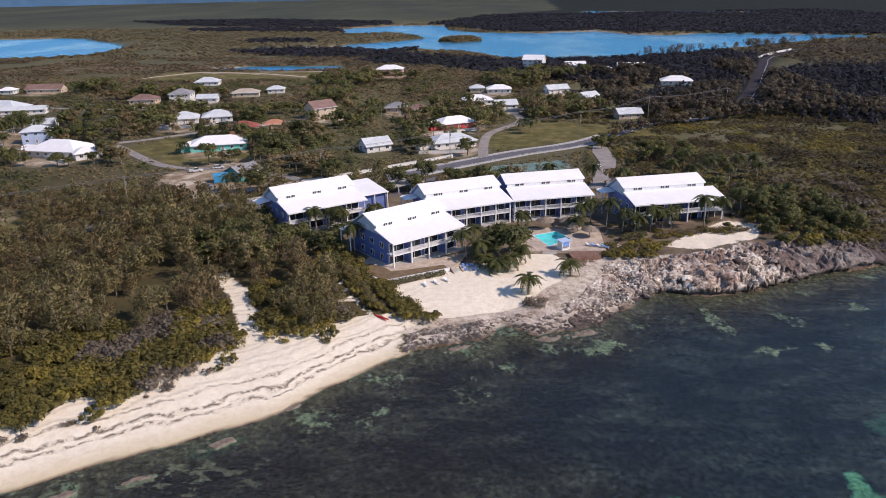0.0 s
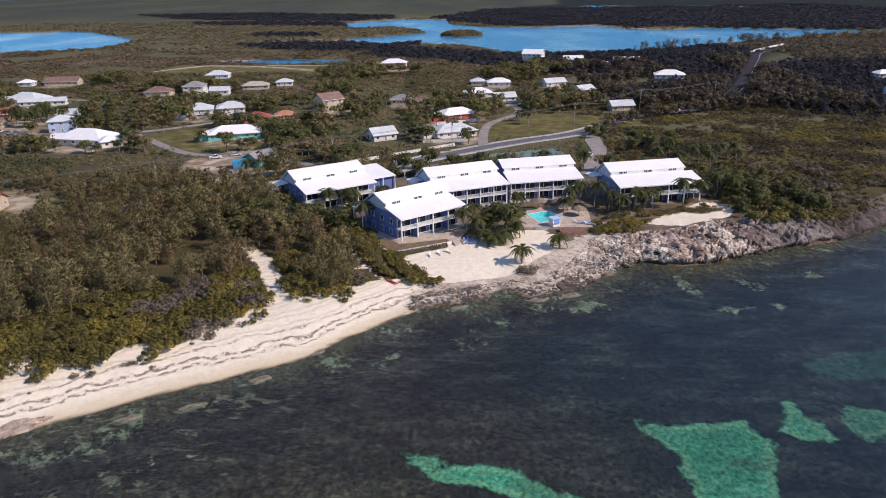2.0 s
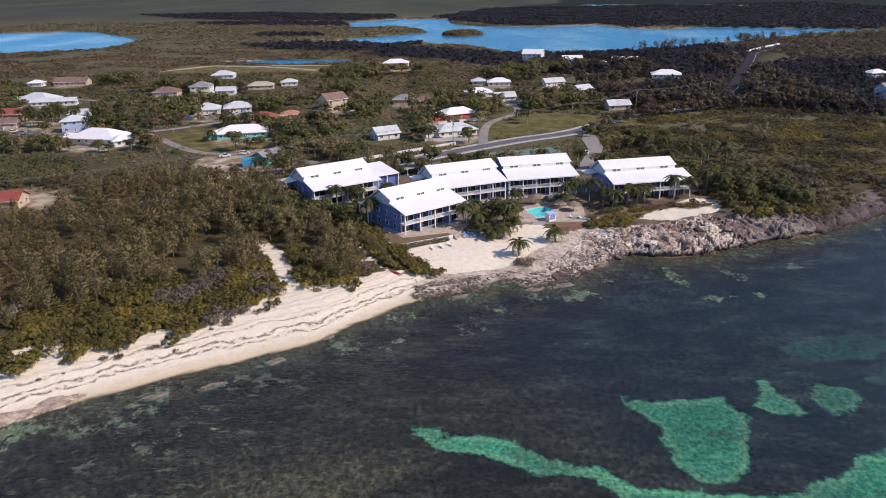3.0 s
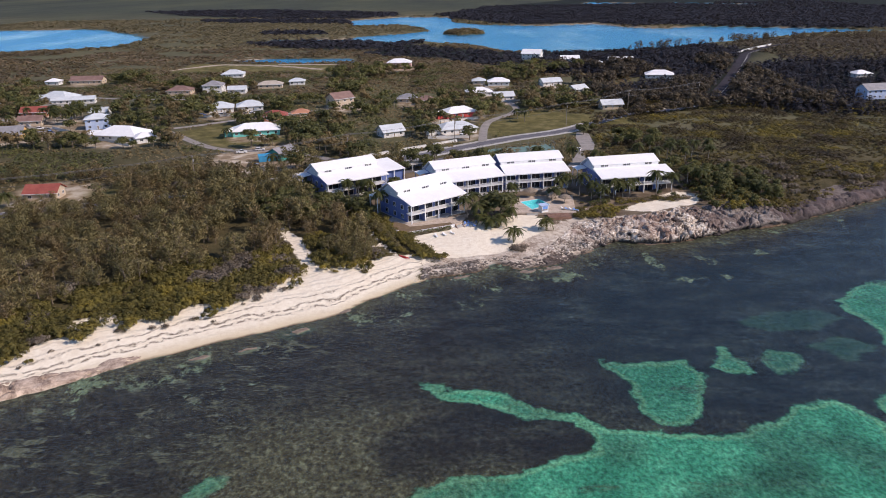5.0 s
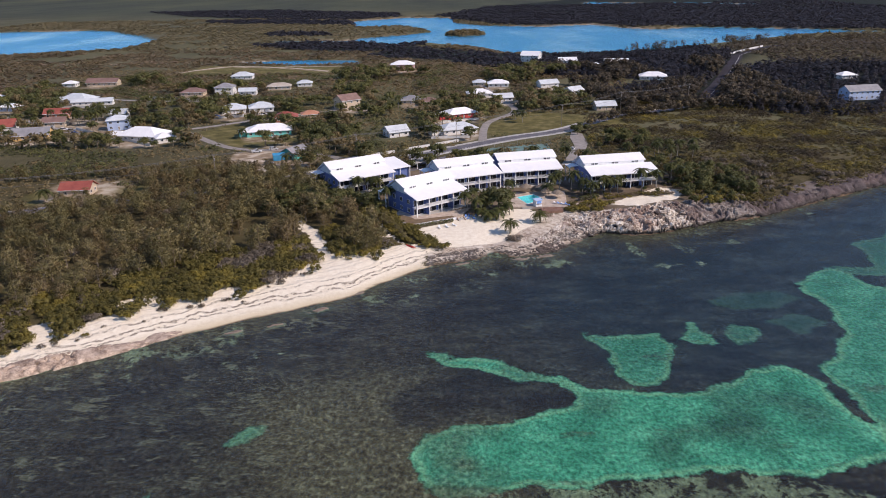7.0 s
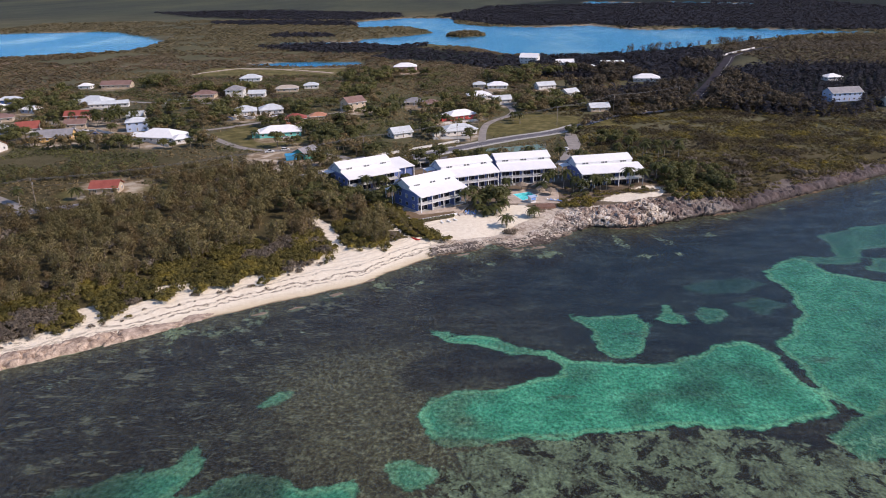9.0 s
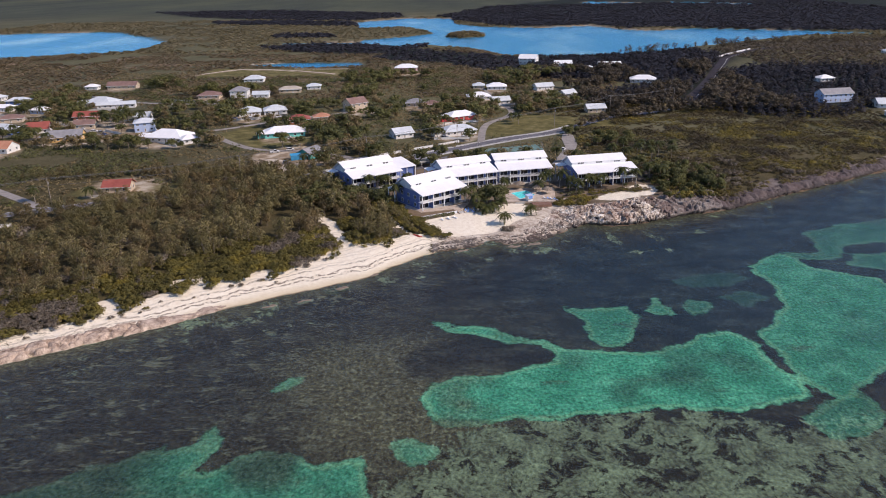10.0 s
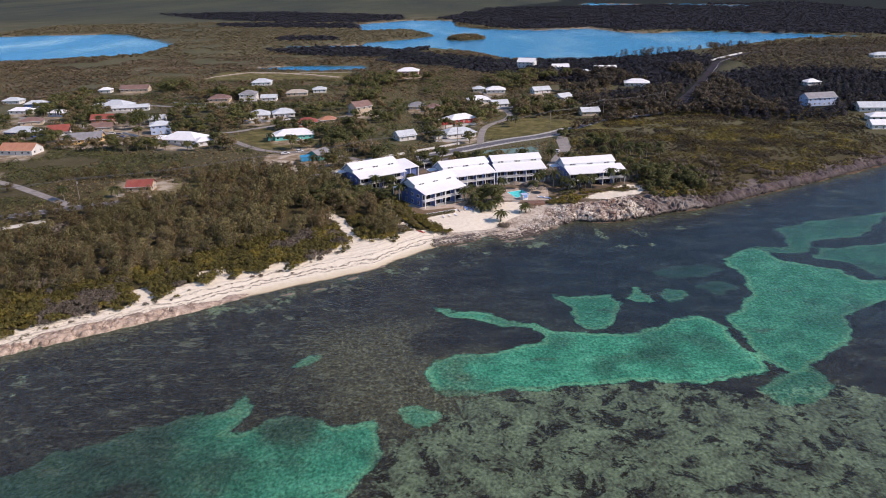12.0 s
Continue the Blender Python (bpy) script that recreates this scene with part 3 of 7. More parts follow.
    # offshore weed bed, with the navy of reflected sky put into its colour
    sky_navy_bed = ramp_node(n, [(0.36, (0.021, 0.019, 0.028)), (0.5, (0.037, 0.034, 0.047)), (0.64, (0.10, 0.092, 0.095))])
    l.new(math_node(n, l, "ADD", math_node(n, l, "MULTIPLY", s_long.outputs[0], 0.55), math_node(n, l, "MULTIPLY", s_fine.outputs[0], 0.45)), bed.inputs[0])
    l.new(math_node(n, l, "ADD", math_node(n, l, "MULTIPLY", s_long.outputs[0], 0.55), math_node(n, l, "MULTIPLY", s_fine.outputs[0], 0.45)), sky_navy_bed.inputs[0])
    bed_c = mix_node(n, l, attr_node(n, "deep"), bed.outputs[0], sky_navy_bed.outputs[0])
    brown_c = ramp_node(n, [(0.37, (0.075, 0.046, 0.034)), (0.52, (0.17, 0.11, 0.076)), (0.63, (0.38, 0.28, 0.19))])
    l.new(s_fine.outputs[0], brown_c.inputs[0])
    bcol = mix_node(n, l, math_node(n, l, "MULTIPLY", attr_node(n, "brown"), 0.88), bed_c, brown_c.outputs[0])
    bcol = mix_node(n, l, math_node(n, l, "MULTIPLY", dash, 0.6), bcol, (0.29, 0.215, 0.155))
    rub = ramp_node(n, [(0.38, (0.07, 0.05, 0.04)), (0.44, (0.135, 0.105, 0.08)), (0.50, (0.22, 0.192, 0.138)), (0.60, (0.33, 0.30, 0.21)), (0.75, (0.45, 0.41, 0.30))])
    l.new(math_node(n, l, "ADD", math_node(n, l, "MULTIPLY", s_mid.outputs[0], 0.5), math_node(n, l, "MULTIPLY", s_fine.outputs[0], 0.5)), rub.inputs[0])
    s_clump = noise_node(n, l, pos, 0.16, 9, 0.78, 0.4)
    clump = math_node(n, l, "MULTIPLY", range_node(n, l, s_clump.outputs[0], 0.53, 0.56), range_node(n, l, s_fine.outputs[0], 0.34, 0.44))
    rub_c = mix_node(n, l, math_node(n, l, "MULTIPLY", clump, 0.95), rub.outputs[0], (0.034, 0.016, 0.015))
    rj = math_node(n, l, "ADD", attr_node(n, "rubble"), range_node(n, l, s_mid.outputs[0], 0.3, 0.7, -5, 5))
    rj = math_node(n, l, "ADD", rj, range_node(n, l, s_fine.outputs[0], 0.3, 0.7, -3.5, 3.5))
    bcol = mix_node(n, l, range_node(n, l, rj, -0.5, 0.9), bcol, rub_c)
    ssand = ramp_node(n, [(0.36, (0.036, 0.20, 0.14)), (0.5, (0.075, 0.35, 0.245)), (0.62, (0.19, 0.54, 0.385))])
    l.new(math_node(n, l, "ADD", math_node(n, l, "MULTIPLY", s_fine.outputs[0], 0.5), math_node(n, l, "MULTIPLY", s_mid.outputs[0], 0.5)), ssand.inputs[0])
    patch = math_node(n, l, "ADD", attr_node(n, "seasand"), range_node(n, l, s_mid.outputs[0], 0.3, 0.7, -1.3, 1.7))
    patch = math_node(n, l, "ADD", patch, range_node(n, l, s_fine.outputs[0], 0.3, 0.7, -0.4, 0.4))
    spots = math_node(n, l, "MULTIPLY", range_node(n, l, s_long.outputs[0], 0.60, 0.68), 0.6)
    bright = math_node(n, l, "MULTIPLY", math_node(n, l, "SUBTRACT", range_node(n, l, patch, -0.35, 0.35), spots, True), attr_node(n, "seaclear"))
    rim = math_node(n, l, "SUBTRACT", 1.0, math_node(n, l, "ABSOLUTE", math_node(n, l, "SUBTRACT", patch, 0.9)), True)
    pale = mix_node(n, l, math_node(n, l, "MULTIPLY", rim, 0.5), ssand.outputs[0], (0.40, 0.58, 0.36))
    bcol = mix_node(n, l, bright, bcol, pale)
    # ripple marks and coral heads, with sun glints and caustics painted into the colour
    stipple = noise_node(n, l, drawn.outputs[0], 1.35, 3, 0.65)
    glint_lumps = n.new("ShaderNodeHueSaturation")
    l.new(range_node(n, l, stipple.outputs[0], 0.34, 0.66, 0.55, 1.5), glint_lumps.inputs["Value"])
    l.new(bcol, glint_lumps.inputs["Color"])
    bcol = glint_lumps.outputs[0]
    col = mix_node(n, l, attr_node(n, "sea"), col, bcol)
    col = mix_node(n, l, attr_node(n, "lake"), col, (0.02, 0.26, 0.44))
    l.new(col, p.inputs["Base Color"])
    p.inputs["Roughness"].default_value = 0.95
    p.inputs["Specular IOR Level"].default_value = 0.1
    bump_node(n, l, n_grit.outputs[0], 0.7, 0.35, p)
    return m


M["ground"] = ground_material()
ground_mesh = fast_mesh("ground", np.stack([fx, fy, fz], -1), gq, M["ground"])
ground_mesh.polygons.foreach_set("use_smooth", [True] * len(ground_mesh.polygons))
d_in = inland(fx, fy)
rocky_ = np.maximum(smooth(-20, 2, fx + 7 * grain(fx, fy, 7, 3)), 0.38 * smooth(-84, -106, fx + 6 * grain(fx, fy, 14)))
cliff_ = smooth(28, 62, fx)
green_gap = (fy - along(GREEN, fx)) * 0.86 + 3.6 * grain(fx, fy, 9, 3)
sand_a = (1 - rocky_) * smooth(5, 1, green_gap) * (fx < 0)
sand_a = np.maximum(sand_a, smooth(-1.5, 1.0, poly_gap(fx, fy, SAND)))
sand_a = np.maximum(sand_a, smooth(3.8, 0.9, line_gap(fx, fy, TRACK) + 1.5 * grain(fx, fy, 5, 2)))
sand_a = np.maximum(sand_a, 0.55 * smooth(1.7, 0.3, line_gap(fx, fy, SIDE_TRACK) + 0.8 * grain(fx, fy, 4, 2)))
SPITS = [[(52, 164), (60, 161), (76, 169), (82, 180), (74, 184), (60, 172)], [(10, 130), (18, 126), (27, 128), (31, 138), (30, 150), (26, 152), (20, 146), (15, 138)]]
for q in SPITS:
    sand_a = np.maximum(sand_a, (0.95 if q is SPITS[0] else 0.8) * smooth(-3, 1.5, poly_gap(fx, fy, q)))
sand_a = np.maximum(sand_a, 0.75 * smooth(0.32, 0.5, grain(fx, fy, 9, 2)) * smooth(17, 12, green_gap) * (green_gap > 0) * (fx < -24))
shelf_ = 10 * np.exp(-(((fx - 31) / 12) ** 2))
rock_a = rocky_ * smooth(-0.5, 0.5, d_in) * (1 - smooth(10 + 3 * cliff_ + shelf_ - 5 * smooth(80, 98, fx), 14 + 3 * cliff_ + shelf_ - 5 * smooth(80, 98, fx), d_in + 3 * grain(fx, fy, 9, 2))) * (1 - smooth(-1, 1, poly_gap(fx, fy, SAND)))
lawn_a = np.zeros_like(fx)
for q in LAWNS:
    lawn_a = np.maximum(lawn_a, smooth(-3, 2, poly_gap(fx, fy, q) + 2 * grain(fx, fy, 6)))
dirt_a = smooth(-3, 2, poly_gap(fx, fy, DIRT) + 2 * grain(fx, fy, 6))
for hx, hy, hr in YARDS:
    near_ = np.abs(fx - hx) + np.abs(fy - hy) < 70
    dirt_a[near_] = np.maximum(dirt_a[near_], 0.8 * smooth(hr + 5, hr, np.hypot(fx[near_] - hx, fy[near_] - hy) + 3 * grain(fx[near_], fy[near_], 7, 2)))
dirt_a = np.maximum(dirt_a, smooth(4, 1.5, line_gap(fx, fy, FIELD_TRACK)))
for hx, hy, hr in HOMES:
    near_ = np.abs(fx - hx) + np.abs(fy - hy) < 60
    dirt_a[near_] = np.maximum(dirt_a[near_], 0.85 * smooth(hr + 4, hr, np.hypot(fx[near_] - hx, (fy[near_] - hy + 5)) + 3.5 * grain(fx[near_], fy[near_], 8, 2)))
rim_gap = lake_gap(fx, fy)
dirt_a = np.maximum(dirt_a, 0.8 * smooth(-16, -4, rim_gap) * smooth(-0.1, 0.3, grain(fx, fy, 90, 2)) * (fy > 500))
# mask of the painted cloud shadow over the woods
cloud_shade_a = np.zeros_like(fx)
for q in SHADED_WOODS:
    cloud_shade_a = np.maximum(cloud_shade_a, smooth(-15, 12, poly_gap(fx, fy, q) + 10 * grain(fx, fy, 60, 2)))
sea_a = np.where(rocky_ > 0.3, smooth(0.4, -0.2, d_in), smooth(1.2, 0.5, d_in)) * (fy < 900)
seasand_a = np.full(fx.shape, -12.0)
near_sea = (np.abs(fx) < 260) & (fy < 200)
seaclear_a = np.ones(fx.shape)
for q, clear_ in zip(SEA_SAND, (0.97, 0.68, 0.62, 0.42, 0.78, 0.38, 0.78, 0.6, 0.55, 0.45, 0.42, 0.12, 0.15, 0.0, 0.0, 0.1, 0.0)):
    gap_ = poly_gap(fx[near_sea], fy[near_sea], q)
    seaclear_a[near_sea] = np.where(gap_ > seasand_a[near_sea], clear_, seaclear_a[near_sea])
    seasand_a[near_sea] = np.maximum(seasand_a[near_sea], gap_)
seaclear_a *= 1 - 0.8 * smooth(-30, -70, fx + 14 * grain(fx, fy, 18, 2)) * (fy < 20)
seaclear_a *= 1 - np.where(fy < 14, 0.75, 0.45) * smooth(0.0, 0.5, grain(fx, fy, 13, 3))
for cx, cy, cr, cut in ((52, 31, 9, 0.45), (36, 24, 6, 0.3), (0, 20, 4, 0.5), (110, 52, 16, 0.3), (-52, -18, 11, 0.5), (64, 40, 6, 0.25)):  # coral heads within the sand
    seaclear_a *= 1 - cut * smooth(1.2, 0.2, np.hypot(fx - cx, (fy - cy) * 1.3) / cr + 0.5 * grain(fx, fy, 5, 3))
rubble_a = np.clip(poly_gap(fx, fy, RUBBLE), -12, 12)
fringe = 7 * grain(fx, fy, 6, 3) - 3.9 - 0.16 * np.abs(d_in + 5) + 1.2 * smooth(-12, 5, fx) * smooth(60, 40, fx)
rubble_a = np.maximum(rubble_a, np.where((d_in < 1) & (d_in > -45), np.minimum(fringe, 0.2), -12))
brown_a = smooth(-14, 10, 22 - np.hypot((fx + 18) / 1.0, (fy - 22) / 1.2) + 9 * grain(fx, fy, 20, 3))
brown_a = np.maximum(brown_a, 0.28 * smooth(84, 52, fy + 12 * grain(fx, fy, 24, 2)) * smooth(46, 6, fx) * (0.55 + 0.45 * grain(fx, fy, 15, 3)))
brown_a = np.maximum(brown_a, smooth(-9, -1, d_in + 2 * grain(fx, fy, 7, 2)) * (0.65 + 0.2 * np.maximum(smooth(-10, 10, fx), smooth(-80, -100, fx))))
brown_a *= 1 - 0.9 * smooth(-2.5, 2.5, poly_gap(fx, fy, WEED_LENS) + 2 * grain(fx, fy, 6, 2))
dash_a = np.clip(0.9 * smooth(10, -35, fx + 0.4 * fy - 10 + 14 * grain(fx, fy, 30, 2)) + 0.35 * smooth(-30, -4, d_in), 0, 1) * smooth(1, -3, d_in) * smooth(2, -2, seasand_a)
# where the bed colour takes on the painted sky reflection
sky_navy_a = smooth(-25, 45, fx + 10 * grain(fx, fy, 22, 2)) * smooth(25, 60, fy) * smooth(-4, -22, d_in)
for key, values in (("deep", sky_navy_a), ("dashes", dash_a), ("sand", sand_a), ("rock", rock_a), ("lawn", lawn_a), ("dirt", dirt_a), ("dark", cloud_shade_a), ("far", smooth(205, 300, fy)), ("sea", sea_a), ("inland", d_in),
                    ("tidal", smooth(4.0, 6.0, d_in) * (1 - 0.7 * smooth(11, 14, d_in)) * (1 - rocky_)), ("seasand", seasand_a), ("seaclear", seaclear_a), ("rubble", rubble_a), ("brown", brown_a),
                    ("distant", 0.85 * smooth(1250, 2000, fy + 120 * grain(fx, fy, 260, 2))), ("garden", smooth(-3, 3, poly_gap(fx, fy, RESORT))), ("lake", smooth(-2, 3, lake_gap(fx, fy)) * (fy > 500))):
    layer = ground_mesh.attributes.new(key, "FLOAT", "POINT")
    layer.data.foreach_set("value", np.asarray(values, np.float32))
ground = tagged(new("ground", ground_mesh), "low coastal land with coral sand, ironshore rock, scrub and shallow sea floor", "ground", kind="structure")


# ---- water ----
def water_material(name, tint, ripple, rough, sheen=(1.0, 1.0, 1.0), cloud_sheen=None):
    m, n, l, p = nodes_of(name)
    n.remove(p)
    geo = n.new("ShaderNodeNewGeometry")
    wind = n.new("ShaderNodeMapping")
    wind.inputs["Rotation"].default_value = (0, 0, radians(24))
    wind.inputs["Scale"].default_value = (0.55, 1.0, 1.0)
    l.new(geo.outputs["Position"], wind.inputs["Vector"])
    a = noise_node(n, l, wind.outputs[0], ripple, 4, 0.65)
    b = noise_node(n, l, geo.outputs["Position"], ripple * 0.3, 3, 0.6)
    bump = n.new("ShaderNodeBump")
    bump.inputs["Strength"].default_value = 1.0
    bump.inputs["Distance"].default_value = 0.17
    l.new(math_node(n, l, "ADD", a.outputs[0], math_node(n, l, "MULTIPLY", b.outputs[0], 1.5)), bump.inputs["Height"])
    clear = n.new("ShaderNodeBsdfTransparent")
    clear.inputs["Color"].default_value = (*tint, 1)
    gloss = n.new("ShaderNodeBsdfGlossy")
    gloss.inputs["Roughness"].default_value = rough
    gloss.inputs["Color"].default_value = (*sheen, 1)
    if cloud_sheen:  # pale noise streaks tint the gloss, painted cloud reflections
        lie = n.new("ShaderNodeMapping")
        lie.inputs["Scale"].default_value = (1.0, 0.35, 1.0)
        l.new(geo.outputs["Position"], lie.inputs["Vector"])
        streak = noise_node(n, l, lie.outputs[0], 0.012, 4, 0.6)
        l.new(mix_node(n, l, range_node(n, l, streak.outputs[0], 0.45, 0.68), sheen, cloud_sheen), gloss.inputs["Color"])
    l.new(bump.outputs[0], gloss.inputs["Normal"])
    fres = n.new("ShaderNodeFresnel")
    fres.inputs["IOR"].default_value = 1.33
    l.new(bump.outputs[0], fres.inputs["Normal"])
    mix = n.new("ShaderNodeMixShader")
    l.new(fres.outputs[0], mix.inputs[0])
    l.new(clear.outputs[0], mix.inputs[1])
    l.new(gloss.outputs[0], mix.inputs[2])
    l.new(mix.outputs[0], n["Material Output"].inputs["Surface"])
    return m


M["sea"] = water_material("sea_water", (0.47, 0.77, 0.75), 1.7, 0.03, (0.50, 0.61, 0.70))
# the last colour paints cloud reflections on the lagoon
M["lagoon"] = water_material("lagoon_water", (0.75, 0.90, 0.95), 0.9, 0.22, (0.32, 0.64, 0.88), (0.74, 0.92, 1.0))
sea_x = np.array([p[0] for p in SHORE], float)
sea_top = np.array([p[1] + 30.0 for p in SHORE], float)
sv = np.concatenate([np.stack([sea_x, np.full_like(sea_x, -2500.0), 0 * sea_x], -1), np.stack([sea_x, sea_top, 0 * sea_x], -1)])
k = len(sea_x)
sea_faces = np.array([(i, i + 1, i + 1 + k, i + k) for i in range(k - 1)])
sea = tagged(new("water", fast_mesh("water", sv, sea_faces, M["sea"])), "clear shallow sea over weed beds and sand", "sea", kind="structure")
sea.visible_shadow = False
lagoon = Shape().add([(-1700, 600, 0), (900, 600, 0), (900, 2300, 0), (-1700, 2300, 0)], [(0, 1, 2, 3)])
still = tagged(new("water", lagoon.mesh("lagoon", M["lagoon"])), "still blue inland lagoon among mangroves", "lagoon", kind="structure")

still.visible_shadow = False
far_sea = Shape()
for i in range(24):
    a0, a1 = math.pi * i / 24, math.pi * (i + 1) / 24
    far_sea.add([(4850 * math.cos(t), 4850 * math.sin(t), z) for z, t in ((-5, a0), (-5, a1), (110, a1), (110, a0))], [(3, 2, 1, 0)])
M["far_sea"] = surface("far_sea", (0.05, 0.13, 0.24), (0.07, 0.17, 0.30), 0.002, 0.8)
tagged(new("backdrop", far_sea.mesh("backdrop", M["far_sea"])), "hazy blue sea beyond the far marsh", "sea", kind="structure")


# ---- roads ----
def ribbon(line, width, lift, step=3.0):
    """A strip laid on the ground along a smooth line."""
    pts = [np.array(p, float) for p in line]
    fine = []
    for i in range(len(pts) - 1):
        p0, p1, p2, p3 = pts[max(i - 1, 0)], pts[i], pts[i + 1], pts[min(i + 2, len(pts) - 1)]
        count = max(2, int(np.linalg.norm(p2 - p1) / step))
        for j in range(count):
            t = j / count
            fine.append(0.5 * (2 * p1 + (p2 - p0) * t + (2 * p0 - 5 * p1 + 4 * p2 - p3) * t * t + (3 * p1 - p0 - 3 * p2 + p3) * t**3))
    fine = np.array(fine + [pts[-1]])
    way = np.gradient(fine, axis=0)
    way /= np.linalg.norm(way, axis=1)[:, None]
    side = np.stack([-way[:, 1], way[:, 0]], -1)
    s = Shape()
    rows = []
    for off in (-width / 2, width / 2):
        e = fine + side * off
        rows.append(np.column_stack([e, height(e[:, 0], e[:, 1]) + lift]))
    low = [r - (0, 0, 0.3) for r in rows]
    c = len(fine)
    s.v = [tuple(p) for r in (*rows, *low) for p in r]
    for i in range(c - 1):
        s.f += [(i, c + i, c + i + 1, i + 1)[::-1], (i, i + 1, 2 * c + i + 1, 2 * c + i), (c + i, 3 * c + i, 3 * c + i + 1, c + i + 1)]
    return s, fine, side


# darker copy of the asphalt, with the shade of roadside trees painted in
M["asphalt_shaded"] = surface("asphalt_shaded", (0.03, 0.028, 0.036), (0.055, 0.05, 0.06), 0.2, 0.95)
M["asphalt_shaded"].node_tree.nodes["Principled BSDF"].inputs["Specular IOR Level"].default_value = 0.1
road_shape, road_line, road_side = ribbon([p for p in MAIN_ROAD if p[0] < 145], 6.6, 0.12)
inland_road, _, _ = ribbon([p for p in MAIN_ROAD if p[0] > 135], 6.6, 0.115)
tagged(new("road", inland_road.mesh("road", M["asphalt_shaded"])), "inland road climbing between trees, their shade put into its asphalt colour", "road", kind="structure")
_, hill_fine, hill_way = ribbon([p for p in MAIN_ROAD if 150 < p[0] < 270], 0.35, 0.125)
rise_line, _, _ = ribbon([tuple(p) for p in (hill_fine + hill_way * -2.4)[::4]], 0.2, 0.14)
tagged(new("road", rise_line.mesh("edge_line", M["road_paint"])), "white painted edge line of the inland road", "road marking", kind="structure")
road = tagged(new("road", road_shape.mesh("road", M["asphalt"])), "two-lane grey asphalt coast road with pale verges", "road", kind="structure")
for off in (-4.6, 4.6):
    e = road_line + road_side * off
    e = e[(e[:, 0] < 62) & (e[:, 0] > -72)]
    verge, _, _ = ribbon([tuple(p) for p in e[::3]], 2.2, 0.09)
    tagged(new("pavement", verge.mesh("pavement", M["concrete"])), "pale concrete verge along the coast road", "pavement", kind="structure")
for off in (-3.0, 3.0):
    e = road_line + road_side * off
    stripe, _, _ = ribbon([tuple(p) for p in e[::3]], 0.16, 0.126)
    part("edge_line", stripe, M["road_paint"], road, "white painted edge line")
shoulder, _, _ = ribbon([p for p in MAIN_ROAD if 130 < p[0] < 250], 9.0, 0.07)
tagged(new("pavement", shoulder.mesh("pavement", M["asphalt_shaded"])), "wide asphalt shoulder of the inland road", "pavement", kind="structure")
for line in LANES:
    s, _, _ = ribbon(line, 4.2, 0.11)
    tagged(new("road", s.mesh("lane", M["lane"])), "grey worn side lane between houses", "road", kind="structure")


for line in (FIELD_TRACK, FIELD_EDGE):
    s, _, _ = ribbon(line, 3.4, 0.14)
    tagged(new("road", s.mesh("field_track", M["paving"])), "pale unpaved track across the grass flats", "track", kind="structure")


def flat_patch(name, outline, lift, material, label, category, thick=0.4):
    top = max(float(height(np.array([x]), np.array([y]))[0]) for x, y in outline) + lift
    s = Shape().slab([(x, y, top) for x, y in outline], thick)
    return tagged(new(name, s.mesh(name, material)), label, category, kind="structure"), top


flat_patch("pavement", DRIVE, 0.14, M["lane"], "worn grey concrete forecourt and driveway", "driveway")


# ---- the shore apartments ----
def ground_at(x, y):
    return float(height(np.array([x]), np.array([y]))[0])


def window_mesh(w, h, key="window"):
    frame_s = Shape()
    t = 0.09
    frame_s.box(-w / 2, w / 2, -0.06, 0.04, 0, t).box(-w / 2, w / 2, -0.06, 0.04, h - t, h)
    frame_s.box(-w / 2, -w / 2 + t, -0.06, 0.04, t, h - t).box(w / 2 - t, w / 2, -0.06, 0.04, t, h - t)
    frame_s.box(-t / 2, t / 2, -0.05, 0.03, t, h - t)
    pane = Shape().box(-w / 2 + t, w / 2 - t, -0.01, 0.01, t, h - t)
    return frame_s.mesh("window_frame", M["paint_white"]), pane.mesh("pane", M["glass_dark"])


WINDOW_KIT = {}


def add_window(parent, x, y, z, w, h, rz=0, name="window"):
    """A framed window whose sill middle stands at x, y, z of its parent."""
    if (w, h) not in WINDOW_KIT:
        WINDOW_KIT[(w, h)] = window_mesh(w, h)
    frame_me, pane_me = WINDOW_KIT[(w, h)]
    fr = part(name, frame_me, None, parent, m=pose(x, y, z, 0, 0, rz))
    part("pane", pane_me, None, fr)
    return fr


def railing_shape(w):
    s = Shape().box(0, w, -0.04, 0.04, 0.95, 1.05).box(0, w, -0.03, 0.03, 0.12, 0.18)
    count = int(w / 0.22)
    for i in range(count):
        x = (i + 0.5) * w / count
        s.box(x - 0.03, x + 0.03, -0.02, 0.02, 0.18, 0.95)
    return s


WALL_PALE = surface("gable_pale", (0.40, 0.47, 0.56), (0.50, 0.57, 0.64), 0.6, 0.6)
PROFILE = dict(eave=6.5, porch=0.8, wall=3.4, step=8.0, step_low=8.25, step_high=9.55, ridge=13.2, ridge_z=11.2, back=20.0, back_z=6.9)


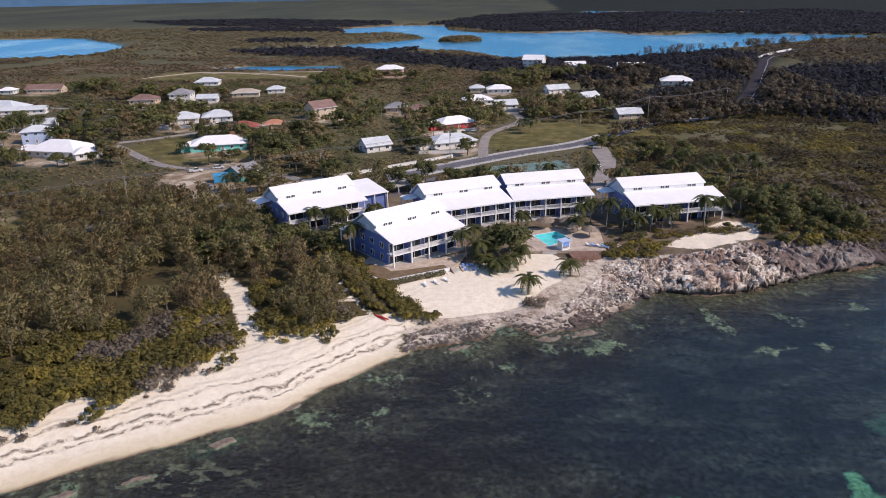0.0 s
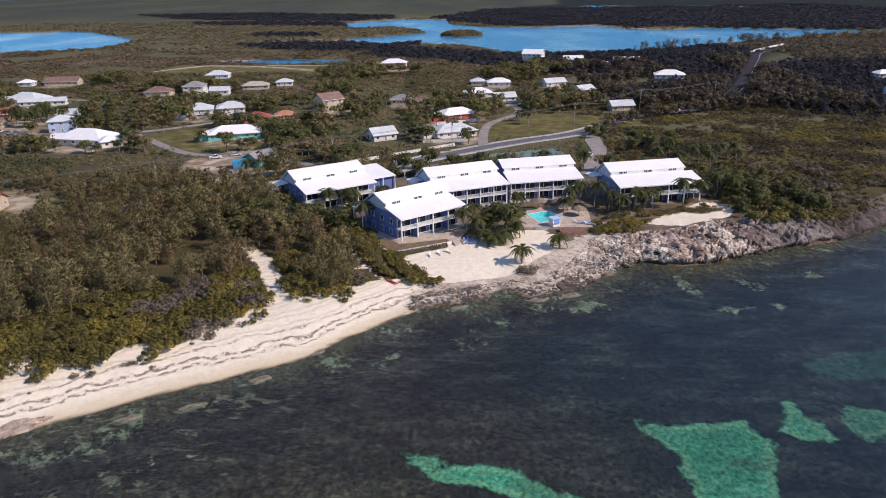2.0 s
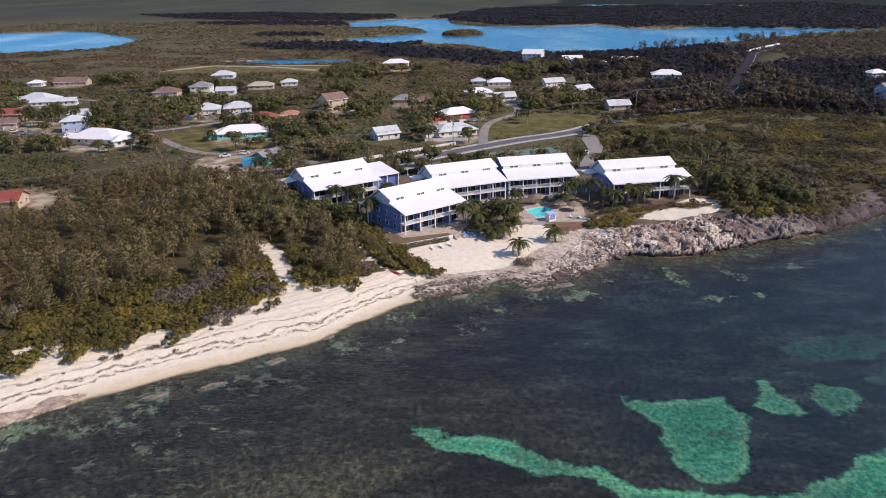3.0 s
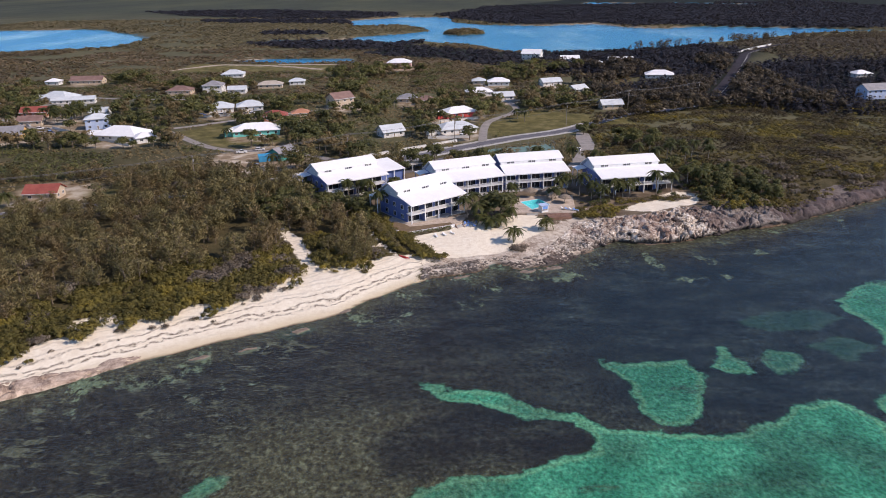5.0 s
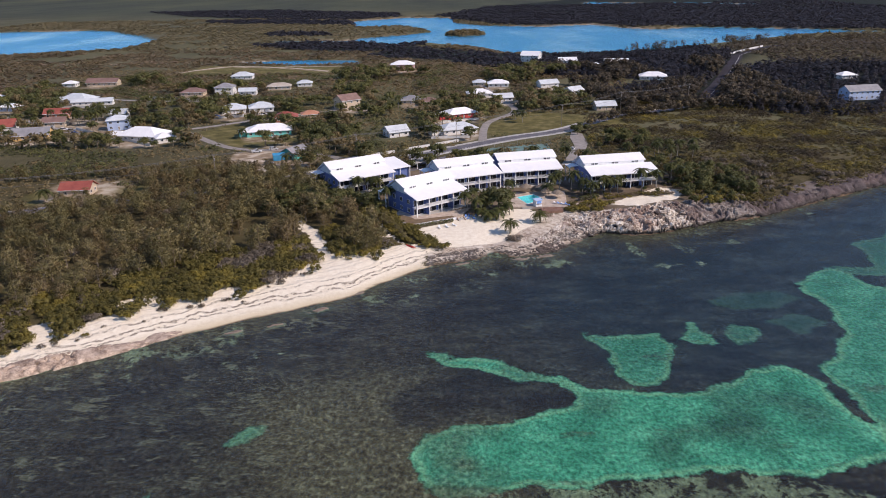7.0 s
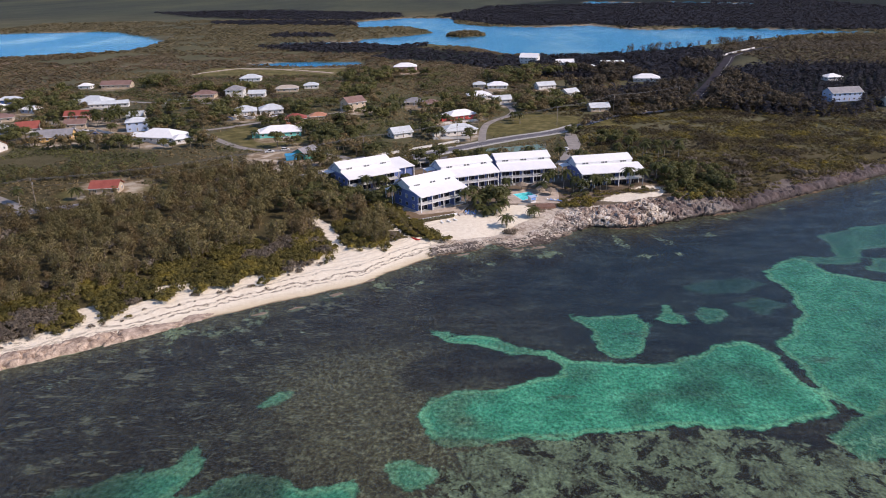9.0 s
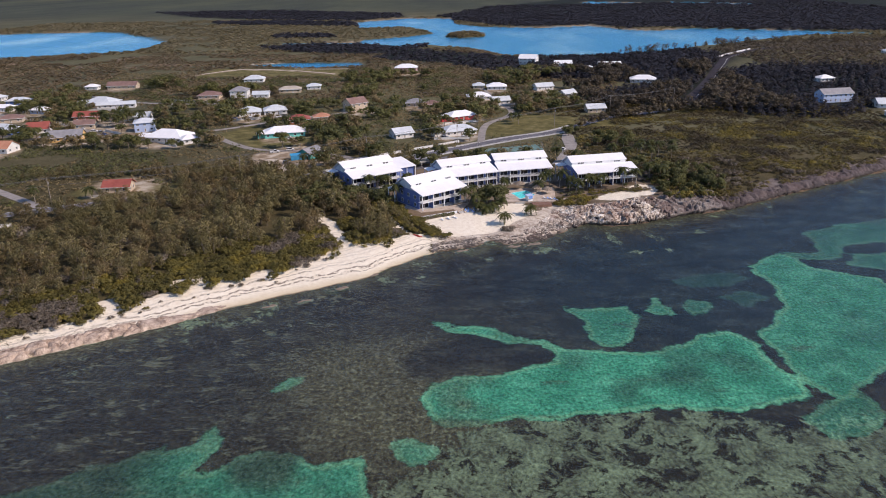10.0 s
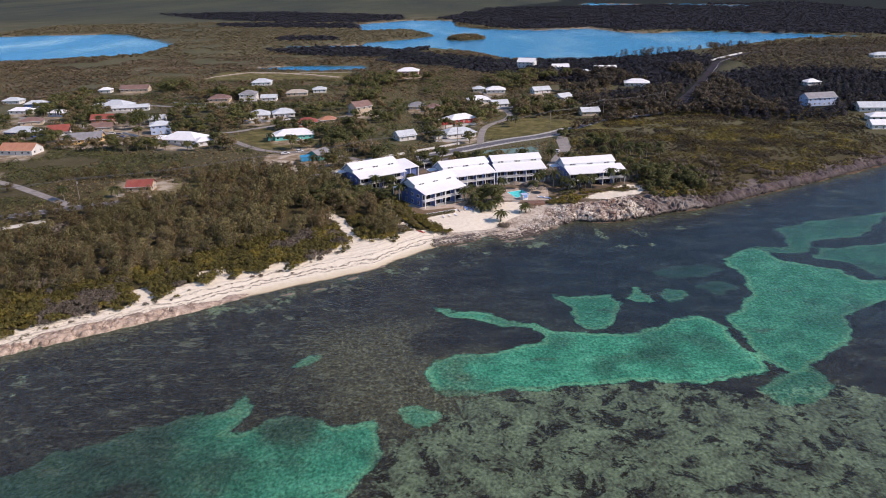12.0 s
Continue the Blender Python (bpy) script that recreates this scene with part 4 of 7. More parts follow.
def apartments(x, y, turn, length, bays, label, gable_windows=True, right_wing=0.0, lower_from=0.0, lower_to=None):
    """One two-storey block: deep porches in front, a lower roof, a strip of attic windows, an upper roof and a back slope."""
    q = PROFILE
    base = 2.45
    low_end = lower_to or length
    b = thing("apartment_building", pose(x, y, base, 0, 0, turn), label, "building", "resort blocks")
    wall = Shape().prism([(q["wall"], 0), (q["wall"], 7.1), (q["step"], 8.1), (q["step"], 9.2), (q["ridge"], 10.9), (q["back"] - 0.7, 7.0), (q["back"] - 0.7, 0)], 0.5, length - 0.5)
    part("wall", wall, M["paint_blue"], b, "blue painted rendered wall")
    plinth = Shape().box(0.3, length - 0.3, q["porch"] - 0.3, q["back"] - 0.5, -1.2, 0.12)
    part("porch_floor", plinth, M["concrete"], b)
    part("lower_roof", Shape().slab([(lower_from - 0.2, -0.1, q["eave"]), (low_end + 0.2, -0.1, q["eave"]), (low_end + 0.2, q["step"], q["step_low"]), (lower_from - 0.2, q["step"], q["step_low"])], 0.2), M["roof_white"], b, "white metal lower roof")
    part("attic_wall", Shape().box(0.2, length - 0.2, q["step"] - 0.12, q["step"] - 0.004, q["step_low"] - 0.1, q["step_high"] - 0.26), M["paint_white"], b, "white attic wall strip")
    part("upper_roof", Shape().slab([(-0.3, q["step"] - 0.25, q["step_high"] - 0.12), (length + 0.3, q["step"] - 0.25, q["step_high"] - 0.12), (length + 0.3, q["ridge"], q["ridge_z"]), (-0.3, q["ridge"], q["ridge_z"])], 0.18), M["roof_white"], b, "white metal upper roof")
    part("back_roof", Shape().slab([(-0.3, q["ridge"] + 0.003, q["ridge_z"] - 0.002), (length + 0.3, q["ridge"] + 0.003, q["ridge_z"] - 0.002), (length + 0.3, q["back"] + 0.4, q["back_z"]), (-0.3, q["back"] + 0.4, q["back_z"])], 0.18), M["roof_white"], b, "white metal back roof")
    part("fascia", Shape().box(lower_from - 0.2, low_end + 0.2, -0.18, -0.104, q["eave"] - 0.32, q["eave"] + 0.02), M["paint_white"], b)
    span = (low_end - lower_from - 0.9) / bays
    for i in range(bays + 1):
        px = lower_from + 0.45 + i * span
        part("post", Shape().box(px - 0.16, px + 0.16, q["porch"] - 0.16, q["porch"] + 0.16, 0.12, q["eave"] - 0.02), M["paint_white"], b)
    part("balcony_floor", Shape().box(lower_from + 0.3, low_end - 0.3, q["porch"] - 0.1, q["wall"] + 0.1, 2.95, 3.2), M["paint_white"], b, "white balcony floor edge")
    rail_me = railing_shape(span - 0.34).mesh("railing", M["paint_white"])
    for i in range(bays):
        x0 = lower_from + 0.45 + i * span
        part("railing", rail_me, None, b, "white slatted balcony railing", m=pose(x0 + 0.17, q["porch"], 3.2))
        for z in (0.14, 3.22):
            w = span * 0.80
            add_window(b, x0 + span * 0.48, q["wall"] - 0.04, z, round(w, 2), 2.15, name="sliding_door")
        if i % 2:
            part("party_wall", Shape().box(x0 - 0.06, x0 + 0.06, q["porch"] + 0.3, q["wall"] - 0.002, 0.13, 6.3), M["paint_blue"], b)
    pairs = max(3, round(length / 7.5))
    for i in range(pairs):
        cx = (i + 0.5) * length / pairs
        for o in (-0.72, 0.72):
            add_window(b, cx + o, q["step"] - 0.13, q["step_low"] + 0.26, 1.3, 0.8)
    if gable_windows:
        for cy, z in ((6.0, 0.9), (6.0, 3.9), (10.5, 0.9), (10.5, 3.9), (15.0, 0.9), (15.0, 3.9)):
            add_window(b, 0.46, cy, z - 0.1, 1.6, 1.6, -90)
        add_window(b, 0.46, 12.2, 7.2, 0.9, 1.1, -90)
        part("gable_panel", Shape().prism([(3.6, 7.0), (8.0, 7.95), (8.0, 9.1), (13.2, 10.75), (18.9, 7.0)], 0.42, 0.496), WALL_PALE, b, "pale blue boarded gable")
        porch = Shape().slab([(-3.4, 15.0, 6.3), (0.49, 15.0, 6.7), (0.49, 20.0, 6.7), (-3.4, 20.0, 6.3)], 0.18)
        part("stair_roof", porch, M["roof_white"], b)
        part("stair_post", Shape().box(-3.2, -2.95, 15.1, 15.35, -0.2, 6.14), M["paint_white"], b)
        part("stair_post", Shape().box(-3.2, -2.95, 19.6, 19.85, -0.2, 6.14), M["paint_white"], b)
    for cy, z in ((6.0, 0.9), (6.0, 3.9), (11.5, 3.9), (15.0, 0.9)):
        add_window(b, length - 0.46, cy, z, 1.1, 1.3, 90)
    if right_wing:
        w = right_wing
        part("wing_wall", Shape().prism([(5.0, 0), (5.0, 6.3), (17.0, 7.4), (17.0, 0)], length - 0.48, length + w - 0.6), M["paint_blue"], b)
        part("wing_roof", Shape().slab([(length - 0.35, 4.0, 6.45), (length + w, 4.0, 6.45), (length + w, 17.6, 7.9), (length - 0.35, 17.6, 7.9)], 0.2), M["roof_white"], b, "white metal wing roof")
        for px in (length + w - 0.4, length + w / 2):
            part("post", Shape().box(px - 0.14, px + 0.14, 4.15, 4.43, -0.5, 6.3), M["paint_white"], b)
    return b


apartments(-16.9, 149.4, 38.5, 22.0, 4, "two-storey blue apartment block with white roofs above the sand terrace")
apartments(-7.6, 176.0, 24.0, 23.6, 5, "two-storey blue apartment block with white roofs behind the gardens", gable_windows=True)
apartments(14.4, 185.8, 13.5, 24.2, 5, "long blue apartment block with white roofs beside the pool", gable_windows=False)
apartments(47.2, 179.6, 12.5, 25.0, 5, "blue apartment block with white roofs above the rocky shore", lower_to=27.5)
apartments(-47.8, 175.4, 34.5, 24.0, 4, "blue apartment block with white roofs among the trees", right_wing=9.5)


# ---- houses ----
WALL = {}
for key, a, b_ in (("white", (0.62, 0.61, 0.58), (0.76, 0.75, 0.72)), ("aqua", (0.12, 0.50, 0.45), (0.17, 0.60, 0.54)), ("yellow", (0.62, 0.38, 0.14), (0.70, 0.46, 0.20)),
                   ("red", (0.48, 0.05, 0.05), (0.60, 0.09, 0.08)), ("pale_blue", (0.36, 0.46, 0.66), (0.46, 0.56, 0.74)), ("blue", (0.06, 0.12, 0.32), (0.09, 0.17, 0.40)),
                   ("brick", (0.30, 0.12, 0.08), (0.42, 0.19, 0.12)), ("pink", (0.60, 0.36, 0.34), (0.68, 0.45, 0.42)), ("tan", (0.48, 0.38, 0.28), (0.58, 0.48, 0.36)), ("teal", (0.05, 0.30, 0.26), (0.08, 0.40, 0.34))):
    WALL[key] = surface("wall_" + key, a, b_, 0.4, 0.7)
ROOF = {}
for key, a, b_ in (("white", (0.74, 0.75, 0.76), (0.86, 0.86, 0.86)), ("pale", (0.48, 0.52, 0.55), (0.62, 0.66, 0.68)), ("grey", (0.20, 0.20, 0.21), (0.31, 0.30, 0.31)),
                   ("red", (0.26, 0.06, 0.045), (0.36, 0.10, 0.07)), ("orange", (0.40, 0.17, 0.10), (0.52, 0.26, 0.16)), ("brown", (0.17, 0.10, 0.085), (0.27, 0.17, 0.14)), ("tan", (0.38, 0.33, 0.27), (0.50, 0.44, 0.37))):
    ROOF[key] = surface("shingle_" + key, a, b_, 0.3, 0.7, bump=0.03)
FOOTPRINTS = []


def house(x, y, w, d, turn, roof, wall, kind_="hip", storeys=1, wing=0.0):
    h = 2.9 * storeys
    names = {"pale": "pale grey", "tan": "tan", "brown": "brown"}
    label = f"{'two-storey' if storeys > 1 else 'single-storey'} {wall.replace('_', ' ')} house with a {names.get(roof, roof)} {kind_} roof"
    b = thing("house", pose(x, y, ground_at(x, y) + 0.05, 0, 0, turn), label, "house", "village houses")
    FOOTPRINTS.append((x, y, 0.5 * max(w, d) + 1.5))
    wall_s = Shape().box(-w / 2, w / 2, -d / 2, d / 2, -0.8, h)
    over, rise = 0.7, 0.30 * min(w, d)
    a, c = w / 2 + over, d / 2 + over
    z0, z1 = h - 0.12, h + rise * 0.8
    if kind_ == "gable":
        z1 = h + rise
        wall_s.prism([(-d / 2, h), (d / 2, h), (0, h + rise * 0.93)], -w / 2, w / 2)
    part("wall", wall_s, WALL[wall], b)
    r = Shape()
    if kind_ == "gable":
        r.slab([(-a, -c, z0), (a, -c, z0), (a, 0, z1), (-a, 0, z1)], 0.16).slab([(-a, 0.003, z1), (a, 0.003, z1), (a, c, z0), (-a, c, z0)], 0.16)
    else:
        k = max(0.6, a - c) if w >= d else 0.0
        kk = max(0.6, c - a) if d > w else 0.0
        top = [(-k, -kk, z1), (k, -kk, z1), (k, kk, z1), (-k, kk, z1)]
        low = [(-a, -c, z0), (a, -c, z0), (a, c, z0), (-a, c, z0)]
        if w >= d:
            top = [(-k, 0, z1), (k, 0, z1)]
            r.add(low + top, [(0, 1, 5, 4), (2, 3, 4, 5), (1, 2, 5), (3, 0, 4), (3, 2, 1, 0)])
        else:
            top = [(0, -kk, z1), (0, kk, z1)]
            r.add(low + top, [(0, 1, 4), (1, 2, 5, 4), (2, 3, 5), (3, 0, 4, 5), (3, 2, 1, 0)])
    part("roof", r, ROOF[roof], b)
    part("fascia", Shape().box(-a, a, -c - 0.05, -c - 0.003, z0 - 0.2, z0 + 0.02), M["paint_white"], b)
    if wing:
        s = Shape().box(-w / 2 - wing, -w / 2 - 0.003, -d * 0.36, d * 0.2, -0.8, 2.6)
        part("wing_wall", s, WALL[wall], b)
        ex = -w / 2 - wing - 0.5
        rr = Shape().add([(ex, -d * 0.42, 2.62), (-w / 2 - 0.01, -d * 0.42, 2.62), (-w / 2 - 0.01, d * 0.26, 2.62), (ex, d * 0.26, 2.62), (ex + wing * 0.45, -d * 0.08, 4.0), (-w / 2 - 0.01, -d * 0.08, 4.0)],
                         [(0, 1, 5, 4), (2, 3, 4, 5), (3, 0, 4), (1, 2, 5), (3, 2, 1, 0)])
        part("wing_roof", rr, ROOF[roof], b)
    count = max(2, int(w / 3.6))
    for s in range(storeys):
        for i in range(count):
            cx = -w / 2 + (i + 0.5) * w / count
            if s == 0 and i == count // 2:
                door = Shape().box(-0.5, 0.5, -0.06, 0.03, 0, 2.1)
                dd = part("door", door, M["paint_white"], b, m=pose(cx, -d / 2, 0.02))
                part("door_panel", Shape().box(-0.36, 0.36, -0.075, -0.061, 0.25, 1.9), M["wood_grey"], dd)
            else:
                add_window(b, cx, -d / 2, 0.95 + 2.9 * s, 1.4, 1.2)
        for cy in (-d / 4, d / 4):
            add_window(b, w / 2, cy, 0.95 + 2.9 * s, 1.4, 1.2, 90)
            add_window(b, -w / 2, cy, 0.95 + 2.9 * s, 1.4, 1.2, -90)
    return b


house(-171, 289, 24, 15, -12, "white", "white", wing=7)
house(-157, 281, 9, 8, 35, "white", "white")
house(-197, 317, 12, 9, 20, "pale", "pale_blue", "hip", 2)
house(-233, 292, 18, 11, 14, "grey", "yellow", "gable", wing=6)
house(-263, 316, 12, 12, 20, "red", "white", "gable")
house(-286, 316, 22, 12, -12, "pale", "blue")
house(-258, 264, 20, 11, -4, "orange", "white", "gable", wing=8)
house(-252, 214, 14, 10, -20, "orange", "white")
house(-153, 184, 11, 8, 6, "red", "tan", "gable")
house(-270, 414, 22, 15, -10, "pale", "white", wing=7)
house(-254, 402, 26, 6, 12, "pale", "white", "gable")
house(-293, 500, 24, 10, 4, "brown", "tan", "gable")
house(-318, 496, 10, 8, 4, "white", "white")
house(-198, 440, 16, 11, 4, "brown", "tan")
house(-370, 444, 14, 9, 0, "pale", "white")
house(-341, 427, 16, 9, 8, "pale", "blue")
house(-335, 396, 16, 8, 0, "white", "white")
house(-254, 357, 14, 9, 10, "red", "brick", "gable")
house(-240, 328, 12, 8, 12, "brown", "tan", "gable")
house(-302, 352, 14, 9, 20, "brown", "tan")
house(-214, 354, 10, 8, 5, "pale", "white", "gable")
house(-300, 384, 12, 8, -8, "white", "pale_blue")
house(-106, 297, 23, 12, 14, "white", "aqua", "hip", wing=4)
house(-146, 366, 14, 12, 16, "pale", "white")
house(-130, 371, 15, 12, 16, "pale", "white")
house(-106, 336, 13, 10, 14, "red", "brick")
house(-93, 343, 10, 8, 14, "orange", "tan")
house(-76, 376, 13, 11, 40, "brown", "tan", "gable", 2)
house(-175, 442, 13, 11, 4, "grey", "white", "hip", 2)
house(-158, 440, 12, 7, 4, "pale", "white", "gable")
house(-188, 530, 17, 12, 6, "pale", "white")
house(-141, 464, 17, 9, 10, "tan", "tan")
house(-125, 480, 11, 8, 10, "pale", "white")
house(-80, 243, 10, 8, 60, "grey", "teal", "gable")
house(-56, 570, 20, 12, 0, "white", "pink", "hip", 2)
house(-36, 392, 12, 10, 0, "grey", "tan")
house(-24, 384, 11, 9, 5, "brown", "tan")
house(-37, 289, 11, 9, 30, "pale", "white", "gable")
house(-4, 341, 19, 11, 28, "white", "red", "hip", wing=5)
house(-5, 296, 19, 11, 22, "pale", "white", "hip", wing=6)
house(9, 416, 16, 11, 10, "white", "white")
house(24, 464, 15, 10, 0, "white", "white")
house(10, 470, 9, 8, 0, "pale", "tan")
house(24, 396, 12, 8, 14, "pale", "white", "gable")
house(62, 622, 17, 12, -20, "white", "white", "gable", 2)
house(93, 598, 16, 9, 0, "white", "white", "gable")
house(133, 575, 20, 9, 0, "white", "white", "gable")
house(112, 560, 9, 7, 30, "pale", "white")
house(144, 486, 20, 12, -10, "white", "white", "hip")
house(60, 456, 14, 8, 20, "pale", "white", "gable")
house(84, 358, 12, 8, 10, "pale", "tan", "gable")
house(74, 420, 11, 8, 35, "pale", "white", "gable")
house(249, 384, 22, 10, 12, "grey", "pale_blue", "gable", 2)
house(264, 327, 17, 9, -6, "white", "white")
house(250, 302, 13, 8, 0, "white", "white", "gable")
house(275, 360, 20, 10, -4, "pale", "white", "gable")
house(282, 470, 12, 9, 10, "white", "white")
house(408, 606, 18, 10, 0, "pale", "white")


# ---- plants ----
def leaf_cloud(rng, centres, radii, count, size, flat=0.75, stretch=1.0, spiky=False):
    """Small four-cornered leaf clumps over the skins of several round masses."""
    pick = rng.integers(0, len(centres), count)
    way = rng.normal(size=(count, 3))
    way /= np.linalg.norm(way, axis=1)[:, None]
    way[:, 2] = np.where(way[:, 2] < -0.35, -way[:, 2], way[:, 2])
    round_ = way + (0, 0, 0.25)
    round_ /= np.linalg.norm(round_, axis=1)[:, None]
    deep = rng.uniform(0.5, 1.15, count)[:, None]
    p = np.asarray(centres)[pick] + way * np.asarray(radii)[pick] * deep
    up = way + rng.normal(scale=0.55, size=(count, 3))
    up[:, 2] += 0.35
    up /= np.linalg.norm(up, axis=1)[:, None]
    a = np.cross(up, rng.normal(size=(count, 3)))
    a /= np.linalg.norm(a, axis=1)[:, None] + 1e-9
    b = np.cross(up, a)
    s = (size * rng.uniform(0.6, 1.5, count))[:, None]
    a, b = a * s * stretch, b * s * flat
    skew = rng.uniform(-0.4, 0.4, (count, 1))
    if spiky:
        way = up * (1, 1, 0.5) + (0, 0, 0.22)
        way /= np.linalg.norm(way, axis=1)[:, None]
        v = np.stack([p - a * 0.36, p + a * 0.36, p + way * s * 1.8], 1).reshape(-1, 3)
        v, nrm = leafy_normals(v, round_)
        return v, np.arange(len(v)).reshape(-1, 3), nrm
    v = np.stack([p - a, p + b * 1.5 + a * (0.5 + skew), p - b * 1.3 + a * (0.6 - skew)], 1).reshape(-1, 3)
    v, nrm = leafy_normals(v, round_)
    return v, np.arange(len(v)).reshape(-1, 3), nrm


def crown_masses(rng, kind_, h):
    """Middles and half-sizes of the leafy masses of one tree of height h."""
    c, r = [], []
    if kind_ == "pine":
        for i in range(16):
            t = 0.25 + 0.68 * (i + rng.random()) / 16
            spread = h * 0.36 * math.sqrt(math.sin(math.pi * (0.28 + 0.62 * t))) * rng.uniform(0.2, 1.0)
            ang = i * 2.4 + rng.uniform(-0.6, 0.6)
            k = h * rng.uniform(0.09, 0.18)
            c.append((math.cos(ang) * spread, math.sin(ang) * spread, h * t))
            r.append((k * 1.15, k * 1.15, k * 0.9))
    elif kind_ == "bush":
        for i in range(13):
            ang, d = rng.uniform(0, 6.28), h * 0.95 * math.sqrt(rng.random())
            k = h * rng.uniform(0.16, 0.46)
            c.append((math.cos(ang) * d, math.sin(ang) * d, h * rng.uniform(0.3, 0.62)))
            r.append((k, k, k * 0.85))
    else:
        for i in range(11):
            ang, d = rng.uniform(0, 6.28), h * 0.36 * math.sqrt(rng.random())
            k = h * rng.uniform(0.15, 0.25)
            c.append((math.cos(ang) * d, math.sin(ang) * d, h * rng.uniform(0.42, 0.86)))
            r.append((k * 1.15, k * 1.15, k * 0.8))
    return c, r


CROWN_POINTS = {}


def tree_kit(seed, kind_, leaf, h, count, size):
    """One tree: a tapered trunk with limbs, and a crown of small leaf clumps."""
    rng = np.random.default_rng(seed)
    c, r = crown_masses(rng, kind_, h)
    flat, stretch = (0.45, 1.25) if kind_ == "pine" else (0.75, 1.0)
    v, f, nrm = leaf_cloud(rng, c, r, count, size, flat, stretch, kind_ == "pine")
    crown = fast_mesh("crown", v, f, leaf, nrm)
    CROWN_POINTS[crown.name] = (v, nrm)
    s = Shape()
    lean = rng.uniform(-0.06, 0.06, 2) * h
    top = h * (0.92 if kind_ == "pine" else 0.6 if kind_ == "tree" else 0.35)
    base = h * 0.022 + 0.03
    s.tube([(0, 0, -0.3), (lean[0] * 0.4, lean[1] * 0.4, top * 0.4), (lean[0], lean[1], top)], [base * 1.3, base, base * 0.3], 6)
    for i in range(0, len(c), 3):
        z = min(top * 0.95, max(0.1, c[i][2] * 0.6))
        s.tube([(lean[0] * z / top, lean[1] * z / top, z), (c[i][0] * 0.55, c[i][1] * 0.55, z + (c[i][2] - z) * 0.6), c[i]], [base * 0.55, base * 0.35, base * 0.15], 4)
    return s.mesh("trunk", M["bark"]), crown


TREE_KITS = {}
for kind_, leaf, h, count, size, copies in (("pine", "pine", 7.0, 820, 0.25, 6), ("tree", "broad", 6.5, 640, 0.30, 5), ("bush", "grape", 1.7, 470, 0.145, 5), ("bush_dry", "bare", 1.5, 380, 0.14, 3),
                                            ("pine_dry", "dry", 5.8, 720, 0.24, 4), ("tree_far", "broad", 6.5, 300, 0.38, 5), ("tree_olive", "dry", 6.0, 300, 0.36, 5), ("tree_dark", "inland", 7.0, 260, 0.42, 4), ("pine_dark", "inland", 8.0, 200, 0.45, 4)):
    for i in range(copies):
        TREE_KITS.setdefault(kind_, []).append(tree_kit(100 + 17 * i + len(kind_) + int(h * 3), kind_.split("_")[0], LEAF[leaf], h, count, size))

PLANT_WORDS = {
    "pine": ("pine_tree", "feathery grey-green shore pine in the coastal wood", "tree", "coastal wood"),
    "tree": ("tree", "round-crowned dark green broadleaf tree", "tree", "village trees"),
    "pine_dry": ("dry_tree", "dry olive-brown tree with thin foliage", "tree", "coastal wood"),
    "tree_far": ("tree", "round-crowned dark green broadleaf tree", "tree", "village trees"),
    "tree_olive": ("dry_tree", "dry olive-brown tree with thin foliage", "tree", "village trees"),
    "tree_dark": ("tree", "tall dusky dark tree by the inland road", "tree", "village trees"),
    "bush": ("bush", "low green sea grape bush behind the beach", "bush", "shore bushes"),
    "bush_dry": ("bush", "bare grey twiggy bush behind the beach", "bush", "shore bushes"),
}


def plant(kind_, x, y, scale, rng, sink=0.05):
    name, label, category, group = PLANT_WORDS[kind_]
    trunk_me, crown_me = TREE_KITS[kind_][rng.integers(len(TREE_KITS[kind_]))]
    ob = thing(name, pose(x, y, ground_at(x, y) - sink, 0, 0, rng.uniform(0, 360)), label, category, group)
    ob.scale = (scale * rng.uniform(0.9, 1.15), scale * rng.uniform(0.9, 1.15), scale)
    part("trunk", trunk_me, None, ob)
    part("crown", crown_me, None, ob)
    return ob


def road_gap(x, y):
    g = line_gap(x, y, MAIN_ROAD) - np.where((np.asarray(x) > 64) | ((np.asarray(x) < -72) & (np.asarray(x) > -155)), 2.4, 6.0)
    g = np.where(np.asarray(x) > 128, g - 1.2, g)
    for line in LANES:
        g = np.minimum(g, line_gap(x, y, line) - 3.6)
    return g


def roadside_view(x, y):
    """True off the strip between the resort and its road, which is kept low."""
    return ~((line_gap(np.asarray(x) + 1.0, np.asarray(y) + 8.0, MAIN_ROAD) < 8.0) & (np.asarray(x) > -75) & (np.asarray(x) < 62))


def lane_view(x, y):
    """True off the strips on the near side of the lanes, which are kept low."""
    g = np.full(np.shape(x), 99.0)
    for line in LANES:
        g = np.minimum(g, line_gap(np.asarray(x), np.asarray(y) + 6.0, line))
    return g > 6.0


def yard(x, y):
    """True on the bare yards round the houses."""
    x, y = np.asarray(x, float), np.asarray(y, float)
    bare = np.zeros(x.shape, bool)
    for hx, hy, hr in HOMES + YARDS:
        bare |= np.hypot(x - hx, y - hy + 4) + 3 * grain(x, y, 7, 2) < hr + 2
    return bare


def hill_road_view(x, y):
    """True off the cleared verge below the rising inland road."""
    x, y = np.asarray(x, float), np.asarray(y, float)
    far_ = np.hypot(x, y)
    ok = np.ones(x.shape, bool)
    for k_ in (0, 7, 14, 21, 28, 35):
        ok &= line_gap(x + x / far_ * k_, y + y / far_ * k_, [q for q in MAIN_ROAD if 150 < q[0] < 290]) > 6.5
    return ok


